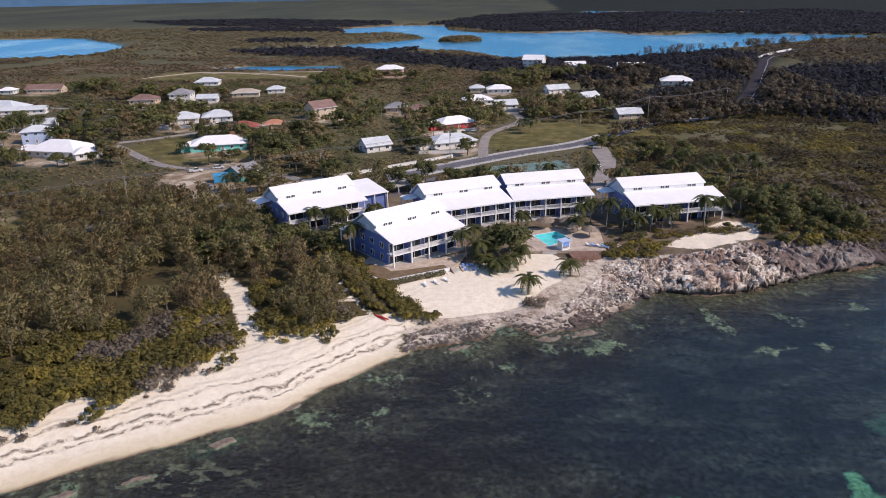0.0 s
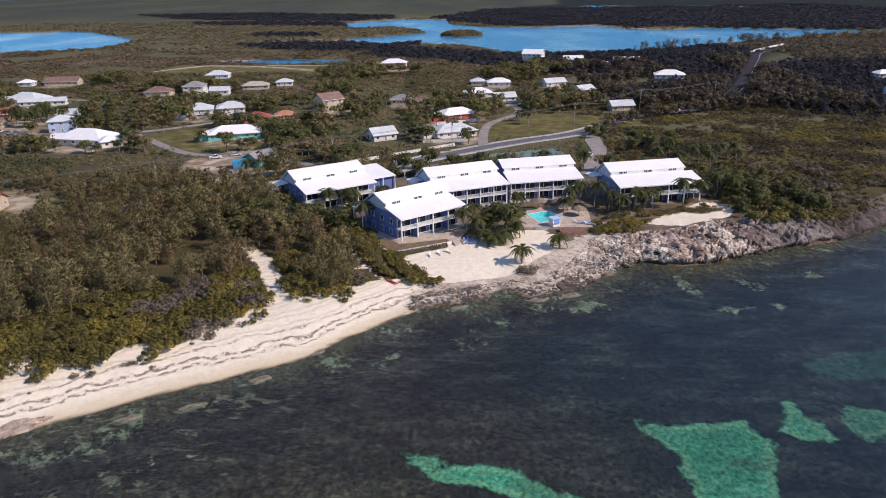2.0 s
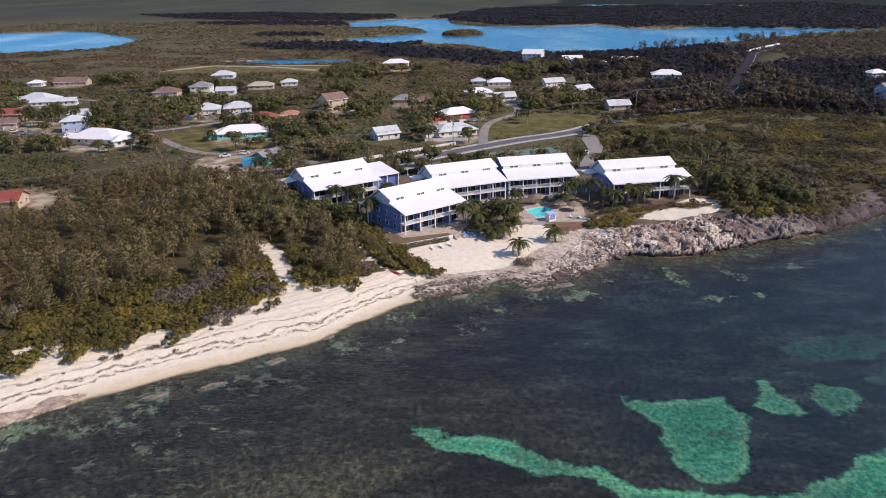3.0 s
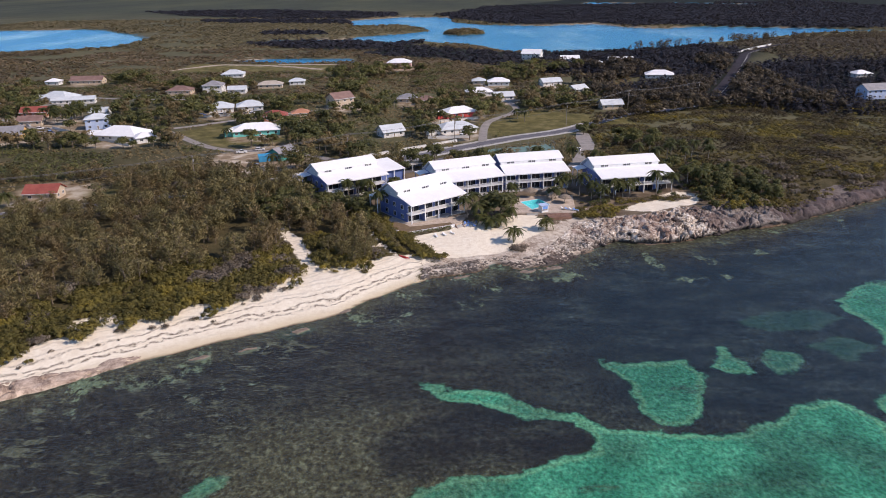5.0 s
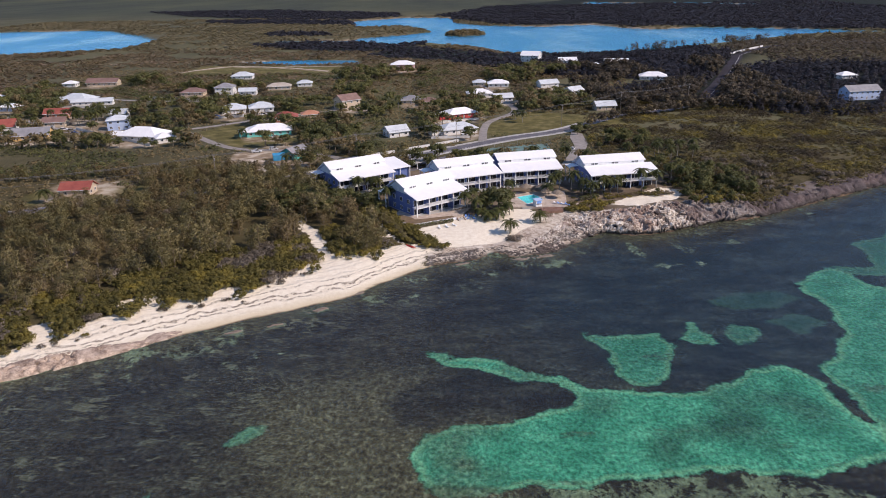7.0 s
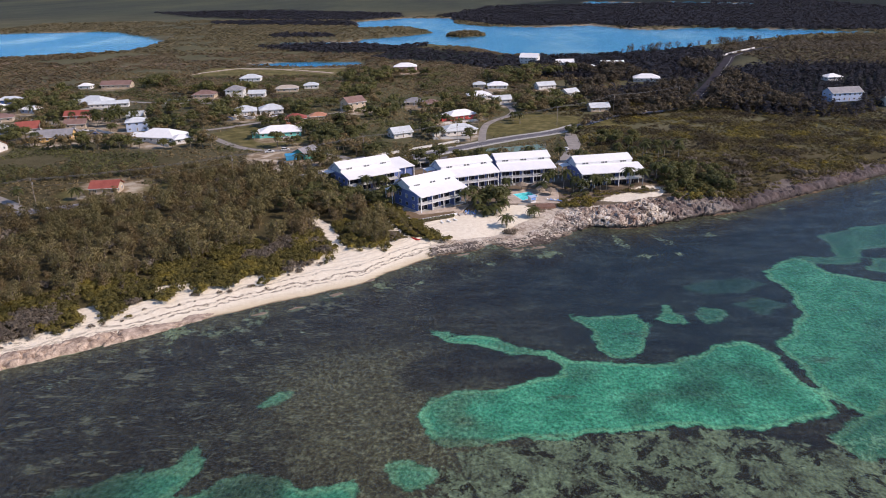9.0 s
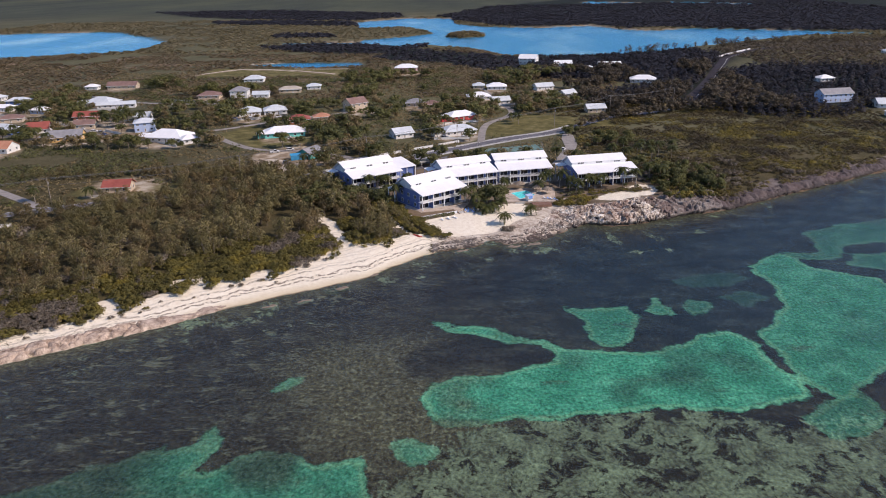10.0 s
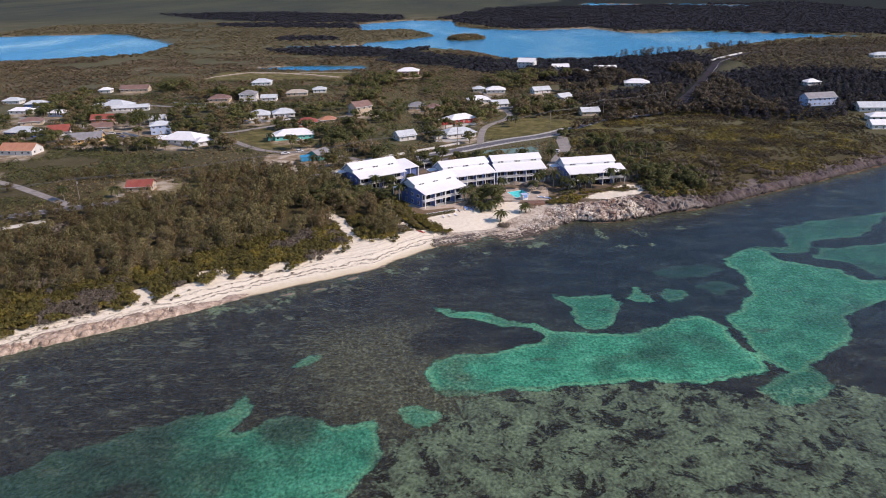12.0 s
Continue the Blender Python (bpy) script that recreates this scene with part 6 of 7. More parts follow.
def leaf_block(name, label, w, d, h, m, leaf, count, size, seed):
    """A clipped hedge: leaf clumps over a box round a woody core."""
    r_ = np.random.default_rng(seed)
    ob = thing(name, m, label, "hedge")
    p = r_.uniform(-0.5, 0.5, (count, 3)) * (w, d, h)
    face = r_.integers(0, 3, count)
    p[face == 0, 2] = h / 2
    p[face == 1, 1] = -d / 2
    p[:, 2] += h / 2
    p += r_.normal(scale=0.1, size=p.shape)
    a, b = r_.normal(size=(count, 3)), r_.normal(size=(count, 3))
    a /= np.linalg.norm(a, axis=1)[:, None]
    b /= np.linalg.norm(b, axis=1)[:, None]
    v = np.stack([p - a * size, p + b * size, p + a * size, p - b * size], 1).reshape(-1, 3)
    part("foliage", fast_mesh("foliage", v, np.arange(len(v)).reshape(-1, 4), LEAF[leaf]), None, ob)
    part("stem_core", Shape().box(-w / 2 + 0.2, w / 2 - 0.2, -d / 2 + 0.25, d / 2 - 0.25, -0.2, h * 0.7), M["bark"], ob)
    return ob


terrace_turn = math.degrees(math.atan2(8.0, 15.0))
leaf_block("hedge", "clipped dark green hedge below the terrace wall", 15.0, 1.3, 1.2, pose(-11.3, 144.0, 1.75, 0, 0, terrace_turn), "broad", 1100, 0.17, 5)

leaf_block("hedge", "low dusty red-brown hedge before the shore block", 22.0, 1.7, 1.0, pose(63, 174.8, 2.55, 0, 0, 12.5), "dry", 1300, 0.18, 6)
leaf_block("hedge", "low dark green hedge beside the shore block", 9.0, 1.5, 1.1, pose(45, 171.5, 2.55, 0, 0, 30), "broad", 600, 0.18, 7)

# terrace in front of the block
tz = 2.62
terrace = tagged(new("terrace", Shape().slab([(-27, 150.5, tz), (-18.6, 141.4, tz), (-3.6, 149.3, tz), (-1.5, 152.5, tz), (1.0, 161, tz), (-16.6, 151.5, tz), (-24, 158, tz)], 1.6).mesh("terrace", M["paving"])), "paved terrace before the seaside block", "terrace", kind="structure")
bed = tagged(new("planting_bed", Shape().slab([(-25.8, 149.6, tz + 0.09), (-18.6, 142.2, tz + 0.09), (-4.2, 149.9, tz + 0.09), (-5.0, 151.8, tz + 0.09), (-14.2, 148.6, tz + 0.09), (-17.6, 147.9, tz + 0.09), (-19.2, 150.2, tz + 0.09), (-23.2, 153.0, tz + 0.09)], 0.1).mesh("planting_bed", M["planting"])),
             "brown mulched planting bed edging the terrace", "planting bed", kind="structure")
wall_s = Shape()
wall_s.add([(-19.0, 141.0, 1.2), (-3.5, 149.0, 1.2), (-3.65, 149.28, 1.2), (-18.95, 141.38, 1.2), (-19.0, 141.0, 2.95), (-3.5, 149.0, 2.95), (-3.65, 149.28, 2.95), (-18.95, 141.38, 2.95)],
           [(0, 1, 5, 4), (1, 2, 6, 5), (2, 3, 7, 6), (3, 0, 4, 7), (4, 5, 6, 7), (3, 2, 1, 0)])
wall_s.add([(-27.3, 150.3, 1.2), (-19.0, 141.0, 1.2), (-18.7, 141.3, 1.2), (-27.0, 150.6, 1.2), (-27.3, 150.3, 2.95), (-19.0, 141.0, 2.95), (-18.7, 141.3, 2.95), (-27.0, 150.6, 2.95)],
           [(0, 1, 5, 4), (1, 2, 6, 5), (2, 3, 7, 6), (3, 0, 4, 7), (4, 5, 6, 7), (3, 2, 1, 0)])
tagged(new("wall_terrace", wall_s.mesh("wall_terrace", M["paint_white"])), "low white rendered terrace wall", "wall", kind="structure")
steps = thing("steps", pose(-2.2, 149.6, 1.6, 0, 0, terrace_turn), "short flight of pale steps from terrace to sand", "steps")
for i in range(6):
    part("tread", Shape().box(-1.1, 1.1, -1.9 + 0.32 * i, 0.2, -0.1 + 0.17 * i, 0.07 + 0.17 * i), M["concrete"], steps)
for sx in (-1.3, 1.14):
    part("cheek", Shape().prism([(-2.0, -0.3), (0.3, -0.3), (0.3, 1.3), (-2.0, 0.25)], sx, sx + 0.16), M["wood_deck"], steps)

# ---- pool ----
DECK = [(15.5, 161), (36, 160.5), (37.5, 181), (13.5, 179)]
dz = 2.78
s = Shape()
outer, inner = [(x, y, dz) for x, y in DECK], [(x, y, dz) for x, y in POOL]
order = [(0, 1), (1, 2), (2, 3), (3, 0)]
s.add(outer + inner + [(x, y, dz - 0.9) for x, y, _ in outer], [(i, j, 4 + j, 4 + i) for i, j in order] + [(j, i, 8 + i, 8 + j) for i, j in order])
deck = tagged(new("pavement", s.mesh("pool_deck", M["paving"])), "pale paved pool terrace", "terrace", kind="structure")
basin = Shape().add([(x, y, dz - 0.001) for x, y in POOL] + [(x, y, dz - 1.3) for x, y in POOL], [(i, j, 4 + j, 4 + i) for i, j in order] + [(4, 5, 6, 7)])
pool = thing("swimming_pool", pose(0, 0, 0), "turquoise tiled swimming pool in a pale terrace", "pool")
part("basin", basin, M["pool_tile"], pool)
M["pool_water"] = water_material("pool_water", (0.85, 0.98, 0.98), 1.5, 0.03)
pool_top = part("pool_water", Shape().add([(x, y, dz - 0.12) for x, y in POOL], [(0, 1, 2, 3)]), M["pool_water"], pool)
pool_top.visible_shadow = False
cop = Shape()
cx_, cy_ = sum(p[0] for p in POOL) / 4, sum(p[1] for p in POOL) / 4
big = [(cx_ + (x - cx_) * 1.06, cy_ + (y - cy_) * 1.06) for x, y in POOL]
for i, j in order:
    cop.slab([(*POOL[i], dz + 0.05), (*big[i], dz + 0.05), (*big[j], dz + 0.05), (*POOL[j], dz + 0.05)][::-1], 0.046)
part("coping", cop, M["paint_white"], pool)


def thatch_umbrella(x, y, r, h, base):
    ob = thing("thatch_umbrella", pose(x, y, base), "round thatched sunshade on a wooden post", "sunshade", "thatched sunshades")
    part("pole", Shape().tube([(0, 0, -0.05), (0, 0, h)], [0.09, 0.08], 6), M["wood_grey"], ob)
    s = Shape()
    n_ = 18
    rg = np.random.default_rng(int(x * 10))
    for ring, (rr, zz) in enumerate(((0.05, h + 0.35), (r * 0.4, h - 0.15), (r * 0.75, h - 0.6), (r, h - 1.0))):
        for k_ in range(n_):
            a_ = 2 * math.pi * k_ / n_
            wob = 1 + (rg.uniform(-0.08, 0.08) if ring > 1 else 0)
            s.v.append((math.cos(a_) * rr * wob, math.sin(a_) * rr * wob, zz + (rg.uniform(-0.1, 0.06) if ring == 3 else 0)))
    for ring in range(3):
        for k_ in range(n_):
            q = (k_ + 1) % n_
            s.f.append((ring * n_ + k_, (ring + 1) * n_ + k_, (ring + 1) * n_ + q, ring * n_ + q))
    part("thatch", s, M["thatch"], ob)
    return ob


thatch_umbrella(22.5, 179, 2.6, 3.3, dz)
thatch_umbrella(28.5, 178.5, 2.3, 3.3, dz)
thatch_umbrella(33.5, 171.5, 2.4, 3.0, dz)
thatch_umbrella(29.5, 174.2, 1.9, 3.0, dz)

pool_steps = thing("steps", pose(21.6, 160.9, 1.55, 0, 0, 0), "wide flight of timber steps from pool terrace to sand", "steps")
for i in range(7):
    part("tread", Shape().box(-1.8, 1.8, -2.3 + 0.34 * i, 0.1, -0.15 + 0.17 * i, 0.03 + 0.17 * i), M["concrete"], pool_steps)
kiosk = thing("kiosk", pose(25.4, 162.2, dz, 0, 0, 28), "small pale blue wooden pool kiosk with a flat roof", "kiosk")
part("wall", Shape().box(-1.25, 1.25, -1.0, 1.0, 0, 2.2), M["paint_white"], kiosk)
part("roof", Shape().slab([(-1.5, -1.25, 2.32), (1.5, -1.25, 2.32), (1.5, 1.25, 2.5), (-1.5, 1.25, 2.5)], 0.11), WALL["pale_blue"], kiosk, "pale blue roof")
part("counter", Shape().box(-1.0, 1.0, -1.3, -1.003, 0.9, 1.0), M["wood_grey"], kiosk)
part("shutter", Shape().box(-0.95, 0.95, -1.04, -1.003, 1.05, 2.0), M["canvas_blue"], kiosk)

deck2 = thing("timber_deck", pose(30.0, 158.2, 1.75, 0, 0, 8), "raised brown timber deck above the rocks", "deck")
for i in range(20):
    part("plank", Shape().box(-3.6, 3.6, -2.2 + 0.22 * i, -2.2 + 0.22 * i + 0.19, 0.93, 1.0), M["wood_deck"], deck2)
for px_ in (-3.4, 0, 3.4):
    for py_ in (-2.1, 2.0):
        part("post", Shape().box(px_ - 0.1, px_ + 0.1, py_ - 0.1, py_ + 0.1, -1.2, 0.93), M["wood_deck"], deck2)
for px_ in (-3.5, -1.75, 0, 1.75, 3.5):
    part("rail_post", Shape().box(px_ - 0.05, px_ + 0.05, -2.15, -2.05, 1.0, 2.0), M["wood_deck"], deck2)
part("rail", Shape().box(-3.6, 3.6, -2.16, -2.04, 2.0, 2.08), M["wood_deck"], deck2)
part("skirt", Shape().box(-3.6, 3.6, -2.24, -2.2, 0.2, 0.92), M["wood_deck"], deck2)


def lounger(x, y, turn, base, fabric, label):
    ob = thing("sun_lounger", pose(x, y, base, 0, 0, turn), label, "lounger", "sun loungers")
    part("frame", Shape().box(-0.33, 0.33, -0.95, 0.95, 0.28, 0.34), M["paint_white"], ob)
    part("mattress", Shape().box(-0.3, 0.3, -0.92, 0.3, 0.342, 0.44), fabric, ob)
    part("backrest", Shape().add([(-0.3, 0.31, 0.36), (0.3, 0.31, 0.36), (0.3, 0.95, 0.78), (-0.3, 0.95, 0.78), (-0.3, 0.27, 0.44), (0.3, 0.27, 0.44), (0.3, 0.91, 0.86), (-0.3, 0.91, 0.86)],
                                 [(3, 2, 1, 0), (4, 5, 6, 7), (0, 1, 5, 4), (2, 3, 7, 6), (1, 2, 6, 5), (3, 0, 4, 7)]), fabric, ob)
    for lx in (-0.29, 0.23):
        for ly in (-0.85, 0.75):
            part("leg", Shape().box(lx, lx + 0.06, ly, ly + 0.06, 0.0, 0.279), M["paint_white"], ob)
    return ob


for i in range(4):
    lounger(32.2 + 1.3 * i, 164.2 - 0.55 * i, 60, dz, M["canvas_blue"] if i % 2 else M["paint_white"], "low white sun lounger with a thin mattress on paving")
for i in range(3):
    x, y = -9.0 + 2.4 * i, 140.6 + 1.3 * i
    lounger(x, y, 20 + 12 * i, ground_at(x, y) - 0.01, M["paint_white"], "low white sun lounger standing on bare sand")


def deck_chair(x, y, turn):
    ob = thing("garden_chair", pose(x, y, ground_at(x, y) - 0.01, 0, 0, turn), "bright blue slatted wooden beach chair on the sand", "chair", "blue beach chairs")
    part("seat", Shape().add([(-0.3, -0.35, 0.38), (0.3, -0.35, 0.38), (0.3, 0.25, 0.26), (-0.3, 0.25, 0.26), (-0.3, -0.35, 0.42), (0.3, -0.35, 0.42), (0.3, 0.25, 0.30), (-0.3, 0.25, 0.30)],
                             [(3, 2, 1, 0), (4, 5, 6, 7), (0, 1, 5, 4), (2, 3, 7, 6), (1, 2, 6, 5), (3, 0, 4, 7)]), M["canvas_blue"], ob)
    for i in range(4):
        x0 = -0.3 + 0.155 * i
        part("back_slat", Shape().add([(x0, 0.26, 0.3), (x0 + 0.13, 0.26, 0.3), (x0 + 0.13, 0.55, 1.0), (x0, 0.55, 1.0), (x0, 0.30, 0.3), (x0 + 0.13, 0.30, 0.3), (x0 + 0.13, 0.59, 1.0), (x0, 0.59, 1.0)],
                                      [(0, 1, 2, 3), (7, 6, 5, 4), (0, 4, 5, 1), (2, 6, 7, 3), (1, 5, 6, 2), (3, 7, 4, 0)]), M["canvas_blue"], ob)
    for sx in (-0.42, 0.31):
        part("arm", Shape().box(sx, sx + 0.11, -0.4, 0.4, 0.55, 0.58), M["canvas_blue"], ob)
        part("leg", Shape().box(sx + 0.03, sx + 0.08, -0.34, -0.27, 0, 0.549), M["canvas_blue"], ob)
        part("leg", Shape().box(sx + 0.03, sx + 0.08, 0.3, 0.37, 0, 0.549), M["canvas_blue"], ob)
    return ob


for x, y, t_ in ((-0.2, 151.2, 20), (1.0, 152.0, 35), (2.2, 151.0, 80), (0.4, 149.6, 200), (2.8, 149.6, 130), (3.6, 152.4, 60)):
    deck_chair(x, y, t_)

# kayak at the back of the beach
kay = thing("kayak", pose(-17.4, 123.6, ground_at(-17.4, 123.6) + 0.02, 0, 0, -38), "red plastic kayak drawn up below the bushes", "kayak")
s = Shape()
n_ = 10
for i in range(13):
    t = -1 + 2 * i / 12
    wid = 0.37 * max(0.03, 1 - abs(t) ** 2.4)
    up = 0.14 * t * t
    for k_ in range(n_):
        a_ = 2 * math.pi * k_ / n_
        s.v.append((2.1 * t, wid * math.cos(a_), 0.19 + up + 0.19 * math.sin(a_) * (0.5 + 0.5 * (1 - abs(t) ** 3))))
for i in range(12):
    for k_ in range(n_):
        q = (k_ + 1) % n_
        s.f.append((i * n_ + k_, (i + 1) * n_ + k_, (i + 1) * n_ + q, i * n_ + q))
s.f += [tuple(range(n_)), tuple(12 * n_ + k_ for k_ in range(n_ - 1, -1, -1))]
part("hull", s, M["plastic_red"], kay, smooth=True)
ring_s = Shape()
for k_ in range(12):
    a0, a1 = 2 * math.pi * k_ / 12, 2 * math.pi * (k_ + 1) / 12
    ring_s.slab([(0.45 * math.cos(a0), 0.22 * math.sin(a0), 0.42), (0.55 * math.cos(a0), 0.28 * math.sin(a0), 0.42), (0.55 * math.cos(a1), 0.28 * math.sin(a1), 0.42), (0.45 * math.cos(a1), 0.22 * math.sin(a1), 0.42)], 0.06)
part("cockpit_rim", ring_s, M["tyre"], kay)

# ---- utility poles and cables ----
POLE_SPOTS = [(-250, 126), (-172, 163), (-103, 199), (-50, 236), (-5, 270), (52, 308), (92, 349), (140, 378)]
tops = []
for x, y in POLE_SPOTS:
    g = ground_at(x, y)
    ob = thing("utility_pole", pose(x, y, g, 0, 0, 35), "weathered wooden utility pole with a crossarm", "utility pole", "roadside poles")
    part("pole", Shape().tube([(0, 0, -0.4), (0, 0, 12.0)], [0.17, 0.12], 7), M["wood_grey"], ob)
    part("crossarm", Shape().box(-0.06, 0.06, -1.2, 1.2, 11.2, 11.34), M["wood_grey"], ob)
    for o in (-1.1, -0.5, 0.5, 1.1):
        part("insulator", Shape().tube([(0, o, 11.34), (0, o, 11.6)], [0.06, 0.05], 6), M["steel"], ob)
    part("transformer", Shape().tube([(0.32, 0, 9.2), (0.32, 0, 10.2)], [0.2, 0.2], 8), M["steel"], ob)
    tops.append((x, y, g))
r35 = radians(35)
for off, z in ((-1.1, 11.6), (0.5, 11.6), (1.1, 11.6), (0.0, 8.6)):
    for (x0, y0, g0), (x1, y1, g1) in zip(tops, tops[1:]):
        s = Shape()
        pts = []
        for i in range(9):
            t = i / 8
            sag = 1.1 * 4 * t * (1 - t)
            pts.append((x0 + (x1 - x0) * t - math.sin(r35) * off, y0 + (y1 - y0) * t + math.cos(r35) * off, g0 + (g1 - g0) * t + z - sag))
        s.tube(pts, [0.04] * 9, 3)
        tagged(new("cable", s.mesh("cable", M["cable"])), "dark grey overhead cable slung between roadside poles", "cable", "overhead cables")


# ---- vehicles ----
CAR_PAINT = {"white": surface("car_white", (0.66, 0.66, 0.66), (0.76, 0.76, 0.75), 0.6, 0.3), "grey": surface("car_grey", (0.14, 0.16, 0.20), (0.20, 0.22, 0.26), 0.6, 0.3), "blue": surface("car_blue", (0.05, 0.10, 0.30), (0.08, 0.14, 0.36), 0.6, 0.3)}
WHEEL = Shape().tube([(0, -0.11, 0), (0, 0.11, 0)], [0.33, 0.33], 12).mesh("tyre", M["tyre"])
RIM = Shape().tube([(0, -0.118, 0), (0, 0.118, 0)], [0.19, 0.19], 8).mesh("rim", M["steel"])


def car(x, y, turn, paint, style="car"):
    g = ground_at(x, y)
    ob = thing("pickup_truck" if style == "pickup" else "car", pose(x, y, g + 0.1, 0, 0, turn), f"parked {paint} {'pickup truck with an open bed' if style == 'pickup' else 'hatchback car'} on bare ground", "truck" if style == "pickup" else "car", "parked vehicles")
    m = CAR_PAINT[paint]
    if style == "pickup":
        body = [(-2.4, 0.35), (2.4, 0.35), (2.4, 0.9), (0.95, 1.02), (-2.4, 1.0)]
        cab = [(-0.55, 1.0), (1.05, 1.0), (0.5, 1.65), (-0.5, 1.68)]
    else:
        body = [(-2.1, 0.32), (2.1, 0.32), (2.12, 0.75), (1.1, 0.92), (-2.1, 0.98)]
        cab = [(-2.0, 0.97), (1.05, 0.92), (0.35, 1.45), (-1.6, 1.48)]
    for nm, outline, half, mat_ in (("body", body, 0.88, m), ("cabin", cab, 0.78, M["glass_dark"])):
        n_ = len(outline)
        s = Shape().add([(a_, -half, z_) for a_, z_ in outline] + [(a_, half, z_) for a_, z_ in outline], [tuple(range(n_)), tuple(range(2 * n_ - 1, n_ - 1, -1))] + [(i, i + n_, (i + 1) % n_ + n_, (i + 1) % n_) for i in range(n_)])
        part(nm, s, mat_, ob)
    top = cab[2][1]
    part("roof", Shape().box(cab[3][0] + 0.05, cab[2][0] - 0.05, -0.74, 0.74, top - 0.02, top + 0.06), m, ob)
    for wx in (-1.35, 1.35):
        for wy in (-0.82, 0.82):
            w = part("wheel", WHEEL, None, ob, m=pose(wx, wy, 0.33))
            part("rim", RIM, None, w)
    for wy in (-0.6, 0.6):
        part("headlight", Shape().box(body[1][0] + 0.0, body[1][0] + 0.04, wy - 0.16, wy + 0.16, 0.55, 0.7), M["paint_white"], ob)
    return ob


car(-101, 253, 18, "white", "pickup")
car(-89, 229, 10, "grey")
car(-73.5, 234, 20, "white")
car(-94, 258, 14, "white")
car(-1, 284, 40, "white")
car(-24, 222, 38, "grey")
car(-30, 219, 38, "white")
car(-138, 352, 20, "white")
car(-152, 350, 60, "blue")
car(-216, 303, -30, "blue")
car(-100, 287, 20, "white")
car(50, 250, 70, "white")
for x, y, turn, paint in ((-222, 311, 25, "grey"), (-228, 314, 25, "white"), (-206, 326, -20, "blue"), (-246, 340, 40, "white"), (-124, 354, 15, "white"), (-130, 356, 15, "grey"), (-141, 351, 20, "white"), (-12, 284, 30, "grey"), (-185, 300, 20, "white")):
    car(x, y, turn, paint)

tent = thing("market_tent", pose(-86.5, 238, ground_at(-86.5, 238), 0, 0, 20), "blue tarpaulin shelter beside a pile of yard goods", "tent")
part("cover", Shape().prism([(-2.2, 2.3), (2.2, 2.3), (2.2, 2.5), (0, 3.3), (-2.2, 2.5)], -2.8, 2.8), M["tarp_blue"], tent)
part("side", Shape().box(-2.75, 2.75, -2.18, -2.1, 0.1, 2.3), M["tarp_blue"], tent)
for sx in (-2.7, 2.7):
    for sy in (-2.1, 2.1):
        part("pole", Shape().tube([(sx, sy, -0.1), (sx, sy, 2.3)], [0.04, 0.04], 5), M["steel"], tent)

# ---- roadside walls, carport and court ----
for (x0, y0), (x1, y1) in (((-64, 228), (-50, 238)), ((-47, 240), (-34, 250)), ((-30, 253), (-18, 262)), ((-15, 264), (-4, 273)), ((-300, 452), (-276, 440)), ((-232, 430), (-200, 420)), ((-196, 419), (-168, 424)), ((-222, 316), (-206, 304)), ((-150, 346), (-128, 350)), ((-250, 330), (-238, 322)), ((-14, 322), (8, 332)), ((-18, 280), (2, 282)), ((-270, 392), (-240, 390)), ((14, 384), (34, 390)), ((-176, 282), (-160, 270)), ((100, 348), (116, 356)), ((-190, 125.5), (-173.5, 137))):
    ln, an = math.hypot(x1 - x0, y1 - y0), math.degrees(math.atan2(y1 - y0, x1 - x0))
    ob = thing("garden_wall", pose(x0, y0, ground_at(x0, y0), 0, 0, an), "low cream rendered garden wall beside the road", "wall", "garden walls")
    part("wall", Shape().box(0, ln, -0.12, 0.12, -0.4, 1.25), WALL["white"], ob)
    part("coping", Shape().box(-0.05, ln + 0.05, -0.18, 0.18, 1.25, 1.34), M["concrete"], ob)
carport = thing("carport", pose(-21, 222, ground_at(-21, 222), 0, 0, 38), "open carport with a flat pale grey roof", "carport")
part("roof", Shape().box(-8, 8, -3, 3, 2.5, 2.68), M["concrete"], carport)
for sx in (-7.6, -2.5, 2.5, 7.6):
    for sy in (-2.7, 2.7):
        part("post", Shape().box(sx - 0.1, sx + 0.1, sy - 0.1, sy + 0.1, -0.3, 2.5), M["paint_white"], carport)
flat_patch("pavement", [(-40, 214), (-32, 208), (4, 236), (-4, 246)], 0.08, M["asphalt"], "asphalt car park behind the blocks", "car park")
flat_patch("court", [(4, 240), (40, 251), (40, 266), (6, 254)], 0.10, M["court"], "worn green hard court beside the road", "court")
fence = thing("court_fence", pose(0, 0, 0), "tall dark wire fence round the hard court", "fence")
corners = [(4, 240), (40, 251), (40, 266), (6, 254)]
for (x0, y0), (x1, y1) in zip(corners, corners[1:] + corners[:1]):
    count = max(2, int(math.hypot(x1 - x0, y1 - y0) / 4))
    for i in range(count):
        x, y = x0 + (x1 - x0) * i / count, y0 + (y1 - y0) * i / count
        part("post", Shape().tube([(x, y, ground_at(x, y) - 0.2), (x, y, ground_at(x, y) + 3.2)], [0.04, 0.04], 5), M["steel"], fence)
    g0, g1 = ground_at(x0, y0), ground_at(x1, y1)
    for z in (0.5, 1.6, 3.15):
        part("wire", Shape().tube([(x0, y0, g0 + z), (x1, y1, g1 + z)], [0.02, 0.02], 3), M["steel"], fence)

